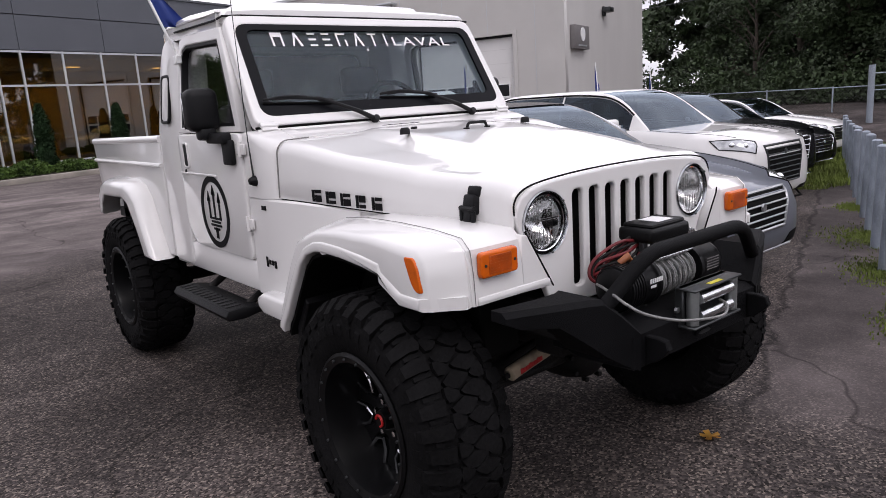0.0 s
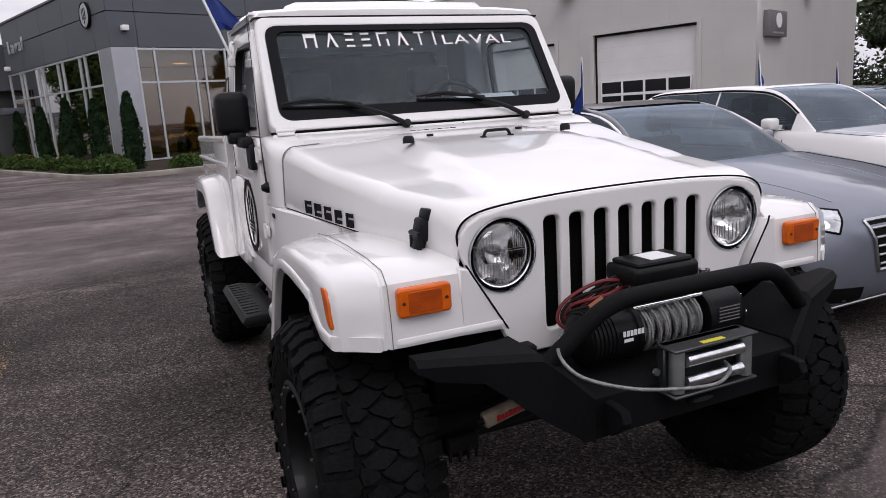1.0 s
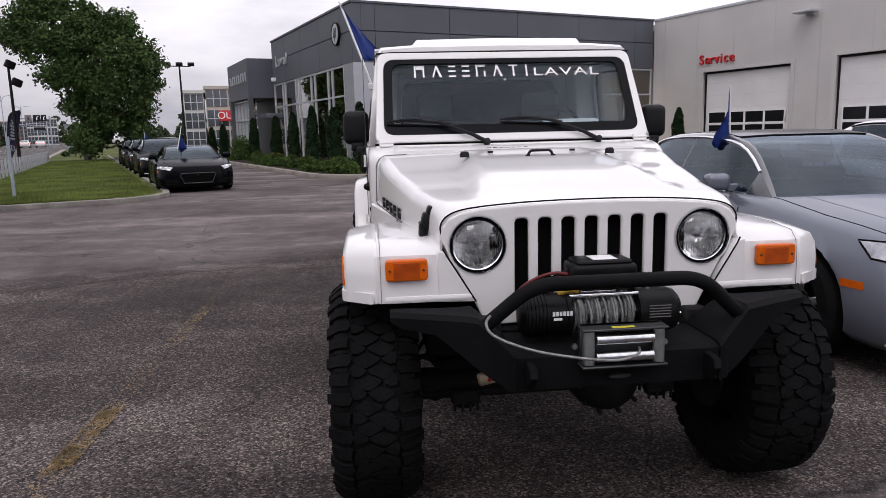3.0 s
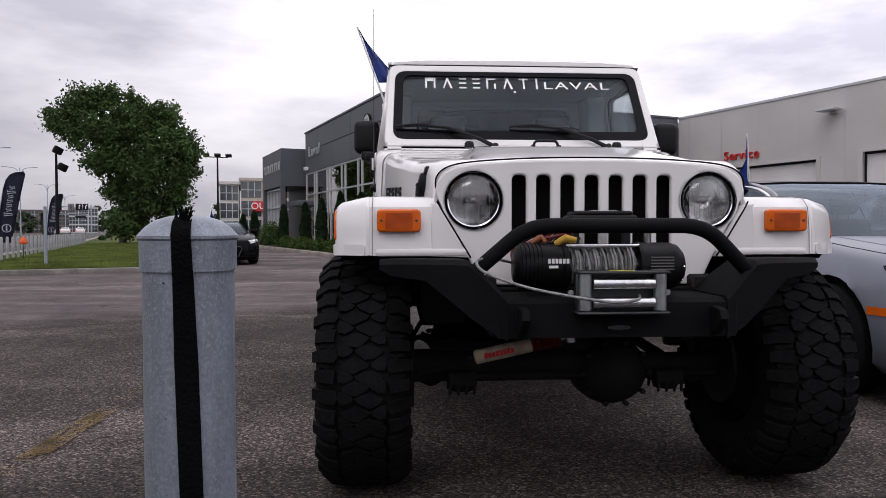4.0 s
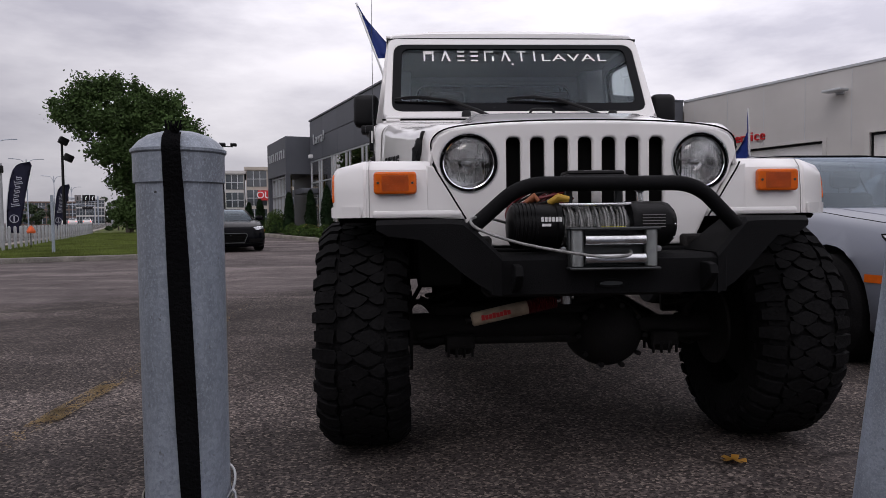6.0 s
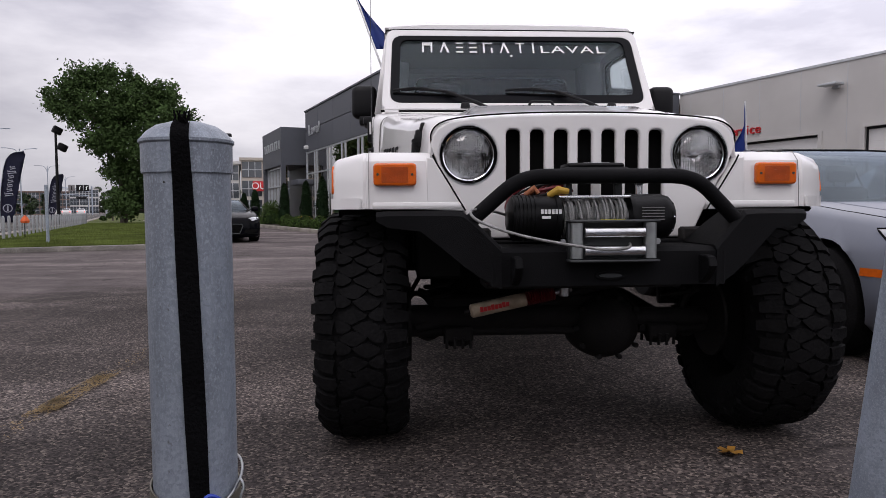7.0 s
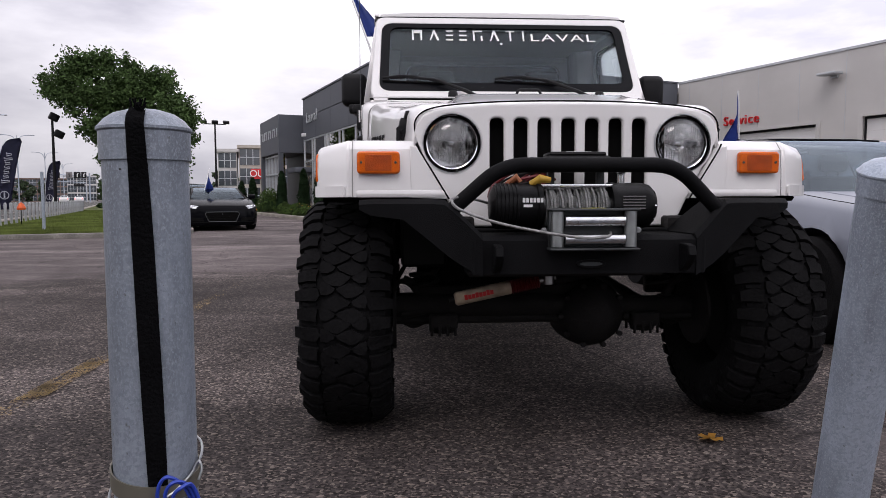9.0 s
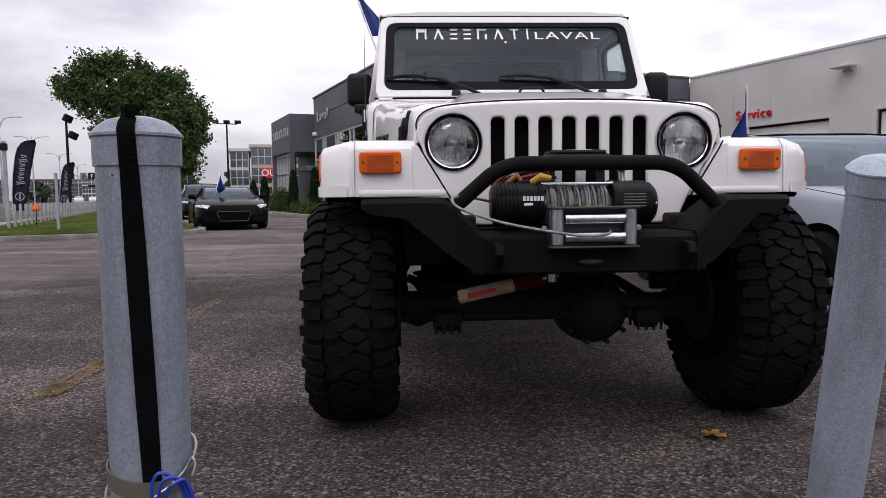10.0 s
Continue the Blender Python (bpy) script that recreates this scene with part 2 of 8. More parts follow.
    k.new(sep.outputs["Green"], bp.inputs["Height"])
    k.new(bp.outputs["Normal"], b.inputs["Normal"])
    return m


M["asphalt"] = asphalt_mat("asphalt", (0.0545, 0.0460, 0.0447), 112, 0.45, True)
M["road"] = asphalt_mat("street_asphalt", (0.085, 0.082, 0.082), 60, 0.2)
M["brick_far"] = mat("brown_brick", (0.16, 0.11, 0.09), 0.85, vary=0.1, scale=0.8)
M["white_paint"] = mat("white_car_paint", (0.715, 0.702, 0.697), 0.40, vary=0.015, scale=3, coat=1.0, spec=0.15)
M["grey_paint"] = mat("grey_car_paint", (0.155, 0.168, 0.205), 0.36, metal=0.4, vary=0.06, scale=2, coat=0.5, spec=0.3)
M["black_paint"] = mat("black_car_paint", (0.0020, 0.0022, 0.0034), 0.22, vary=0.1, scale=2, coat=0.10, spec=0.03)
M["dark_grey_paint"] = mat("dark_grey_car_paint", (0.03, 0.033, 0.04), 0.3, metal=0.3, vary=0.1, scale=2, coat=0.9)
M["tyre"] = mat("tyre_rubber", (0.0072, 0.0070, 0.0074), 0.8, vary=0.25, scale=9, bump=0.3, bump_scale=90, fine=0.3, spec=0.05)
M["black_plastic"] = mat("black_plastic", (0.006, 0.006, 0.007), 0.5, vary=0.15, scale=12, bump=0.15, bump_scale=300, spec=0.2)
M["bumper_black"] = mat("textured_black_powder_coat", (0.0050, 0.0050, 0.0057), 0.62, vary=0.2, scale=8, bump=0.3, bump_scale=420, spec=0.08)
M["under_black"] = mat("grimy_black_chassis", (0.0095, 0.0085, 0.0085), 0.75, vary=0.3, scale=14, bump=0.3, bump_scale=120, spec=0.25)
# near-black for recesses, their shade put into the colour; also gaps and trim
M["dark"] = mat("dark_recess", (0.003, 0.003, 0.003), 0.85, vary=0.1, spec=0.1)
M["chrome"] = mat("chrome", (0.75, 0.76, 0.78), 0.09, metal=1.0, vary=0.05, scale=8)
M["steel"] = mat("brushed_steel", (0.46, 0.47, 0.48), 0.34, metal=1.0, vary=0.15, scale=14, bump=0.08, bump_scale=160)
M["gunmetal"] = mat("gunmetal", (0.058, 0.062, 0.064), 0.46, metal=0.8, vary=0.15, scale=12)
M["galvanised"] = mat("galvanised_steel", (0.30, 0.34, 0.395), 0.45, metal=0.35, vary=0.13, scale=60, bump=0.18, bump_scale=150, fine=0.30, stretch=(1, 1, 0.6))
M["bollard_zinc"] = zinc_mat("weathered_galvanised_pipe", 1.08)
# same zinc with a higher tone, for the one askew bollard
M["pale_zinc"] = zinc_mat("pale_galvanised_pipe", 1.55)
M["kerb_stone"] = mat("weathered_kerb_concrete", (0.20, 0.185, 0.165), 0.9, vary=0.3, scale=3, bump=0.3, bump_scale=60, fine=0.3)
# grey of the thin panel joints: the gap's shadow put into the colour
M["seam_grey"] = mat("shaded_joint_grey", (0.20, 0.195, 0.19), 0.7, vary=0.2, scale=30)
M["amber_deep"] = mat("amber_lens_window", (0.40, 0.062, 0.004), 0.3, vary=0.22, scale=22, coat=0.1, spec=0.3, bump=0.2, bump_scale=300)
M["amber"] = mat("amber_lens", (0.60, 0.105, 0.004), 0.22, vary=0.08, scale=30, coat=0.15, spec=0.3, bump=0.15, bump_scale=240)
M["red_lens"] = mat("red_lens", (0.35, 0.01, 0.01), 0.2, vary=0.08, scale=30, coat=0.5)
M["glass"] = glass_mat("windscreen_glass", (0.90, 0.96, 0.98), clear=0.86, gloss=0.42, tone=(0.85, 0.93, 1.0))
M["dark_glass"] = glass_mat("tinted_glass", (0.30, 0.32, 0.33), clear=0.5, gloss=0.0)
M["clear_glass"] = glass_mat("clear_lens_glass", (1, 1, 1), clear=0.92)
M["shop_glass"] = glass_mat("showroom_glass", (0.50, 0.41, 0.23), clear=0.74, gloss=0.9, face=0.13, rise=2.2)
M["grey_panel"] = mat("dark_grey_metal_panel", (0.088, 0.094, 0.110), 0.55, metal=0.2, vary=0.06, scale=0.7, bump=0.03, bump_scale=30, per_piece=0.05)
M["white_wall"] = mat("off_white_metal_cladding", (0.50, 0.485, 0.47), 0.6, vary=0.05, scale=0.6, stretch=(1, 1, 0.3))
M["door_white"] = mat("white_door_panel", (0.68, 0.67, 0.665), 0.5, vary=0.04, scale=1.0)
M["alu"] = mat("aluminium_mullion", (0.50, 0.52, 0.54), 0.4, metal=0.5, vary=0.06, scale=4)
M["concrete"] = mat("concrete_kerb", (0.25, 0.225, 0.195), 0.85, vary=0.28, scale=1.2, bump=0.3, bump_scale=60, fine=0.2)
M["lawn"] = mat("lawn_soil_green", (0.078, 0.094, 0.028), 0.9, spec=0.1, vary=0.35, scale=0.5, bump=0.6, bump_scale=60, fine=0.5)
M["soil"] = mat("dark_planting_soil", (0.030, 0.026, 0.019), 0.95, spec=0.1, vary=0.35, scale=1.2, bump=0.6, bump_scale=50, fine=0.4)
M["blade"] = mat("grass_blades", (0.108, 0.138, 0.034), 0.8, spec=0.1, vary=0.4, scale=0.8)
M["leaf"] = mat("tree_leaves", (0.051, 0.087, 0.027), 0.75, spec=0.12, vary=0.4, scale=0.9)
M["leaf_dark"] = mat("wood_leaves", (0.028, 0.048, 0.016), 0.7, vary=0.5, scale=0.5)
M["cedar"] = mat("cedar_foliage", (0.013, 0.028, 0.011), 0.8, spec=0.1, vary=0.45, scale=3.0)
M["shrub"] = mat("shrub_leaves", (0.052, 0.088, 0.020), 0.75, spec=0.12, vary=0.5, scale=3.0)
M["flowers"] = mat("yellow_flowers", (0.55, 0.30, 0.05), 0.7, vary=0.3, scale=8.0)
M["bark"] = mat("bark", (0.07, 0.055, 0.045), 0.9, vary=0.3, scale=5, bump=0.6, bump_scale=30)
M["yellow_line"] = mat("worn_yellow_paint", (0.21, 0.142, 0.058), 0.85, vary=0.35, scale=6, bump=0.3, bump_scale=120, fine=0.4)
M["blue_flag"] = mat("blue_nylon", (0.010, 0.040, 0.24), 0.55, vary=0.12, scale=5)
M["navy"] = mat("navy_fabric", (0.012, 0.013, 0.045), 0.6, vary=0.12, scale=3)
M["white"] = mat("white_vinyl", (0.78, 0.78, 0.78), 0.45, vary=0.02)
M["black_vinyl"] = mat("black_vinyl", (0.006, 0.006, 0.007), 0.6, vary=0.05, spec=0.1)
M["red_sign"] = mat("red_sign_letters", (0.55, 0.018, 0.02), 0.4, vary=0.05)
M["rope"] = mat("steel_rope", (0.27, 0.27, 0.265), 0.45, metal=0.5, vary=0.25, scale=60, bump=0.5, bump_scale=300)
M["webbing"] = mat("black_webbing", (0.0035, 0.0035, 0.004), 0.9, spec=0.05, vary=0.2, scale=20, bump=0.5, bump_scale=260)
M["blue_plastic"] = mat("blue_plastic", (0.02, 0.05, 0.36), 0.4, vary=0.1)
M["cream"] = mat("worn_cream_paint", (0.42, 0.34, 0.25), 0.5, vary=0.3, scale=20)
M["red_rubber"] = mat("red_rubber_boot", (0.13, 0.008, 0.012), 0.5, vary=0.2, scale=20)
M["orange_cloth"] = mat("orange_cloth", (0.62, 0.10, 0.02), 0.7, vary=0.2, scale=9)
M["dry_leaf"] = mat("dry_leaf", (0.42, 0.22, 0.03), 0.7, vary=0.3, scale=30)
M["interior"] = mat("car_interior", (0.018, 0.018, 0.02), 0.8, vary=0.1)
M["warm_wall"] = mat("ochre_showroom_wall", (0.30, 0.22, 0.08), 0.8, vary=0.1, scale=0.8)
M["floor_tile"] = mat("showroom_floor", (0.25, 0.24, 0.22), 0.3, vary=0.05)
M["beige_wall"] = mat("beige_masonry", (0.42, 0.38, 0.33), 0.8, vary=0.08, scale=0.8)


# ---- modelling helpers ----
def site(a, b, z=0.0, rz=0.0):
    """A pose in the axes of the forecourt and the buildings."""
    return pose(0, 0, 0, 0, 0, SITE) @ pose(a, b, z, 0, 0, rz)


def part(name, shape, material, parent=None, label="", smooth=40, m=None):
    """Link a bmesh (or a mesh) as one mesh object under a thing or a part."""
    if isinstance(shape, bmesh.types.BMesh):
        bmesh.ops.recalc_face_normals(shape, faces=shape.faces)
        if smooth:
            lim = radians(smooth)
            for f in shape.faces:
                f.smooth = True
            for e in shape.edges:
                if len(e.link_faces) == 2 and e.calc_face_angle(0) > lim:
                    e.smooth = False
        me = bpy.data.meshes.new(name)
        shape.to_mesh(me)
        shape.free()
    else:
        me = shape
    if material is not None:
        me.materials.clear()
        me.materials.append(M[material])
    ob = new(name, me)
    if parent is not None:
        ob.parent = parent
    if m is not None:
        ob.matrix_basis = m
    return tagged(ob, label) if label else ob


def thing(name, label, category, m=None, group="", kind=""):
    ob = new(name)
    ob.empty_display_size = 0.2
    if m is not None:
        ob.matrix_basis = m
    return tagged(ob, label, category, group, kind)


def box(bm, x0, x1, y0, y1, z0, z1, bevel=0.0, seg=2, m=None):
    r = bmesh.ops.create_cube(bm, size=1)
    vs = r["verts"]
    for v in vs:
        v.co = Vector(((x0 + x1) / 2 + v.co.x * (x1 - x0), (y0 + y1) / 2 + v.co.y * (y1 - y0), (z0 + z1) / 2 + v.co.z * (z1 - z0)))
    if bevel > 0:
        es = list({e for v in vs for e in v.link_edges})
        out = bmesh.ops.bevel(bm, geom=es, offset=bevel, segments=seg, profile=0.5, affect="EDGES")
        vs = list({v for f in out["faces"] for v in f.verts} | {v for v in vs if v.is_valid})
    if m is not None:
        bmesh.ops.transform(bm, matrix=m, verts=vs)
    return vs


def bm_box(*v, bevel=0.0):
    bm = bmesh.new()
    box(bm, *v, bevel=bevel)
    return bm


def prism(bm, pts, x0, x1, axis="x", bevel=0.0, seg=2):
    """A flat outline drawn out along an axis: x takes (y, z), y takes (x, z), z takes (x, y)."""
    def at(p, d):
        return {"x": (d, p[0], p[1]), "y": (p[0], d, p[1]), "z": (p[0], p[1], d)}[axis]
    a = [bm.verts.new(at(p, x0)) for p in pts]
    b = [bm.verts.new(at(p, x1)) for p in pts]
    n = len(pts)
    fs = [bm.faces.new(a), bm.faces.new(b[::-1])]
    for i in range(n):
        fs.append(bm.faces.new((a[i], b[i], b[(i + 1) % n], a[(i + 1) % n])))
    if bevel > 0:
        bmesh.ops.recalc_face_normals(bm, faces=fs)
        es = [e for f in fs[:2] for e in f.edges]
        bmesh.ops.bevel(bm, geom=list(set(es)), offset=bevel, segments=seg, profile=0.5, affect="EDGES")
    return a + b


def tube(bm, pts, r, seg=10, closed=False, cap=True):
    """A round bar along points; r may be one radius or one for each point."""
    pts = [Vector(p) for p in pts]
    rs = r if isinstance(r, (list, tuple)) else [r] * len(pts)
    rings, n = [], len(pts)
    prev = None
    for i, p in enumerate(pts):
        if closed:
            t = pts[(i + 1) % n] - pts[i - 1]
        else:
            t = pts[min(i + 1, n - 1)] - pts[max(i - 1, 0)]
        t.normalize()
        if prev is None:
            up = Vector((0, 0, 1)) if abs(t.z) < 0.9 else Vector((1, 0, 0))
            side = t.cross(up).normalized()
        else:
            side = (prev - t * prev.dot(t)).normalized()
        prev = side
        nn = side.cross(t)
        rings.append([bm.verts.new(p + rs[i] * (math.cos(2 * math.pi * j / seg) * side + math.sin(2 * math.pi * j / seg) * nn)) for j in range(seg)])
    for i in range(n if closed else n - 1):
        a, b = rings[i], rings[(i + 1) % n]
        for j in range(seg):
            bm.faces.new((a[j], a[(j + 1) % seg], b[(j + 1) % seg], b[j]))
    if cap and not closed:
        bm.faces.new(rings[0][::-1])
        bm.faces.new(rings[-1])
    return rings


def catmull(p, k):
    p = [Vector(v) for v in p]
    p = [p[0] * 2 - p[1]] + p + [p[-1] * 2 - p[-2]]
    out = []
    for a, b, c, d in zip(p, p[1:], p[2:], p[3:]):
        for i in range(k):
            t = i / k
            out.append(.5 * (2 * b + (c - a) * t + (2 * a - 5 * b + 4 * c - d) * t * t + (3 * b - a - 3 * c + d) * t ** 3))
    out.append(p[-2])
    return out


def loft(bm, rings, close_ring=True, cap0=True, cap1=True):
    vr = [[bm.verts.new(p) for p in ring] for ring in rings]
    n = len(vr[0])
    for a, b in zip(vr, vr[1:]):
        for j in range(n if close_ring else n - 1):
            bm.faces.new((a[j], a[(j + 1) % n], b[(j + 1) % n], b[j]))
    if close_ring and cap0:
        bm.faces.new(vr[0][::-1])
    if close_ring and cap1:
        bm.faces.new(vr[-1])
    return vr


def lathe(bm, profile, seg=32, axis="z", closed=False):
    """Turn (radius, height) round an axis."""
    rings = []
    for i in range(seg):
        c, s = math.cos(2 * math.pi * i / seg), math.sin(2 * math.pi * i / seg)
        ring = []
        for r, h in profile:
            ring.append(bm.verts.new({"z": (r * c, r * s, h), "x": (h, r * c, r * s), "y": (r * c, h, r * s)}[axis]))
        rings.append(ring)
    n = len(profile)
    for i in range(seg):
        a, b = rings[i], rings[(i + 1) % seg]
        for j in range(n if closed else n - 1):
            bm.faces.new((a[j], b[j], b[(j + 1) % n], a[(j + 1) % n]))
    if not closed:
        for j in (0, n - 1):
            if profile[j][0] > 1e-5:
                ring = [r[j] for r in rings]
                bm.faces.new(ring if j else ring[::-1])
    bmesh.ops.remove_doubles(bm, verts=[v for r in rings for v in r], dist=1e-6)


def plate(outline, holes, thick, bevel=0.0, res=2):
    """A mesh: an outline in x, y with holes, thick along z, centred on z = 0."""
    cu = bpy.data.curves.new("plate", "CURVE")
    cu.dimensions, cu.fill_mode, cu.extrude, cu.bevel_depth, cu.bevel_resolution = "2D", "BOTH", thick / 2 - bevel, bevel, res
    cu.offset = -bevel
    for loop in [outline, *holes]:
        sp = cu.splines.new("POLY")
        sp.points.add(len(loop) - 1)
        for p, (x, y) in zip(sp.points, loop):
            p.co = (x, y, 0, 1)
        sp.use_cyclic_u = True
    return curve_mesh(cu)


def curve_mesh(cu):
    ob = new("tmp", cu)
    bpy.context.view_layer.update()
    me = bpy.data.meshes.new_from_object(ob.evaluated_get(bpy.context.evaluated_depsgraph_get()))
    bpy.data.objects.remove(ob)
    bpy.data.curves.remove(cu)
    return me


def lettering(text, size, thick=0.002, spacing=1.0, align="CENTER"):
    cu = bpy.data.curves.new("lettering", "FONT")
    cu.body, cu.size, cu.extrude, cu.space_character, cu.align_x, cu.align_y = text, size, thick / 2, spacing, align, "CENTER"
    return curve_mesh(cu)


def rounded(x0, x1, y0, y1, r, seg=5):
    pts = []
    for cx, cy, a0 in ((x1 - r, y1 - r, 0), (x0 + r, y1 - r, 90), (x0 + r, y0 + r, 180), (x1 - r, y0 + r, 270)):
        for i in range(seg + 1):
            a = radians(a0 + 90 * i / seg)
            pts.append((cx + r * math.cos(a), cy + r * math.sin(a)))
    return pts


def circle(cx, cy, r, seg=32):
    return [(cx + r * math.cos(2 * math.pi * i / seg), cy + r * math.sin(2 * math.pi * i / seg)) for i in range(seg)]


def arc(pts, seg=5, r=0.05):
    """Round the corners of an open polyline of 3D points."""
    pts = [Vector(p) for p in pts]
    out = [pts[0]]
    for a, b, c in zip(pts, pts[1:], pts[2:]):
        d0, d1 = (a - b), (c - b)
        k = min(r, d0.length * 0.45, d1.length * 0.45)
        p0, p1 = b + d0.normalized() * k, b + d1.normalized() * k
        for i in range(seg + 1):
            t = i / seg
            out.append((1 - t) ** 2 * p0 + 2 * t * (1 - t) * b + t * t * p1)
    out.append(pts[-1])
    return out


def arc2(pts, r):
    n = len(pts)
    out = []
    for i in range(n):
        a, b, c = Vector(pts[i - 1]), Vector(pts[i]), Vector(pts[(i + 1) % n])
        d0, d1 = a - b, c - b
        k = min(r, d0.length * .45, d1.length * .45)
        p0, p1 = b + d0.normalized() * k, b + d1.normalized() * k
        for j in range(4):
            t = j / 3
            q = (1 - t) ** 2 * p0 + 2 * t * (1 - t) * b + t * t * p1
            out.append((q.x, q.y))
    return out


FACE_FRONT = Matrix(((1, 0, 0, 0), (0, 0, -1, 0), (0, 1, 0, 0), (0, 0, 0, 1)))   # x, y of a plate to x, z, facing -y
FACE_LEFT = Matrix(((0, 0, -1, 0), (-1, 0, 0, 0), (0, 1, 0, 0), (0, 0, 0, 1)))   # a plate facing -x, read from there


# ---- ground ----
def gz(x, y):
    """The forecourt falls gently away along the row of parked cars."""
    return -.036 * max(0.0, min(x - .9, 10.5)) * max(0.0, min(1.0, (13 - y) / 5))


def ground_all():
    bm = bmesh.new()
    n = 100
    xs = [-1500, -300, -80] + [-30 + 60 * i / n for i in range(n + 1)] + [80, 300, 1500]
    ys = [-1500, -300, -60, -20] + [-10 + 60 * i / n for i in range(n + 1)] + [90, 300, 1500]
    grid = []
    for x in xs:
        col = []
        for y in ys:
            k = 0.006 * noise.noise(Vector((x * 0.8, y * 0.8, 3.0))) if abs(x) < 14 and -6 < y < 25 else 0.0
            col.append(bm.verts.new((x, y, k - 0.004 + gz(x, y))))
        grid.append(col)
    for i in range(len(xs) - 1):
        for j in range(len(ys) - 1):
            bm.faces.new((grid[i][j], grid[i + 1][j], grid[i + 1][j + 1], grid[i][j + 1]))
    g = part("ground", bm, "asphalt", None)
    tagged(g, "worn dark grey asphalt forecourt with stains and patches", "ground", kind="structure")
    return g


ground_all()


def strip(name, outline, z0, z1, material, label, category, bevel=0.0):
    """A flat raised area on the forecourt, its outline in the site's axes."""
    bm = bmesh.new()
    prism(bm, outline, z0, z1, "z", bevel)
    return tagged(part(name, bm, material, None, m=site(0, 0)), label, category, kind="structure")


def band(path, w):
    """An outline of width w to the left of an open path."""
    inner = []
    for i, p in enumerate(path):
        a, b = Vector(path[max(i - 1, 0)]), Vector(path[min(i + 1, len(path) - 1)])
        d = (b - a).normalized()
        inner.append((p[0] - d.y * w, p[1] + d.x * w))
    return path + inner[::-1]


# the lawn between the drive and the street, with its kerb
LAWN_EDGE = [(-5.2, 14.6), (-1.6, 14.6), (-0.9, 14.72), (-0.4, 15.1), (-0.12, 15.7), (-0.05, 16.5), (-0.05, 60), (-0.05, 110)]
strip("lawn", LAWN_EDGE + [(-3.9, 110), (-4.0, 52), (-5.2, 22)], -0.05, 0.085, "lawn", "mown green lawn with pale patches beside the drive", "lawn")
strip("kerb", band(LAWN_EDGE, -0.16), -0.05, 0.105, "kerb_stone", "pale concrete kerb round the lawn", "kerb", 0.02)
# the planted bed in front of the showroom
BED_EDGE = [(24, 17.9), (7.2, 17.9), (6.2, 18.1), (5.4, 18.6), (5.0, 19.5), (4.95, 20.5), (4.95, 38)]
strip("planted_bed", [(24, 24.8), (24, 17.9)] + BED_EDGE[1:] + [(8.2, 38)], -0.05, 0.10, "soil", "planted bed of dark soil and low green plants", "bed")
strip("kerb", band(BED_EDGE, 0.16), -0.05, 0.14, "concrete", "pale concrete kerb round the planted bed", "kerb", 0.02)


# ---- buildings ----
def wall_with_holes(a0, a1, z0, z1, holes, thick):
    return plate([(a0, z0), (a1, z0), (a1, z1), (a0, z1)], [[(h[0], h[2]), (h[1], h[2]), (h[1], h[3]), (h[0], h[3])] for h in holes], thick)


M["lamp_glow"] = mat("lit_lamp", (1.0, 0.8, 0.5), 0.5, vary=0, emit=4.0)


M["silver_panel"] = mat("pale_silver_panel", (0.36, 0.37, 0.40), 0.22, metal=0.2, vary=0.05, scale=1.5)
M["soffit"] = mat("warm_soffit", (0.40, 0.30, 0.16), 0.8, vary=0.1, scale=0.8)


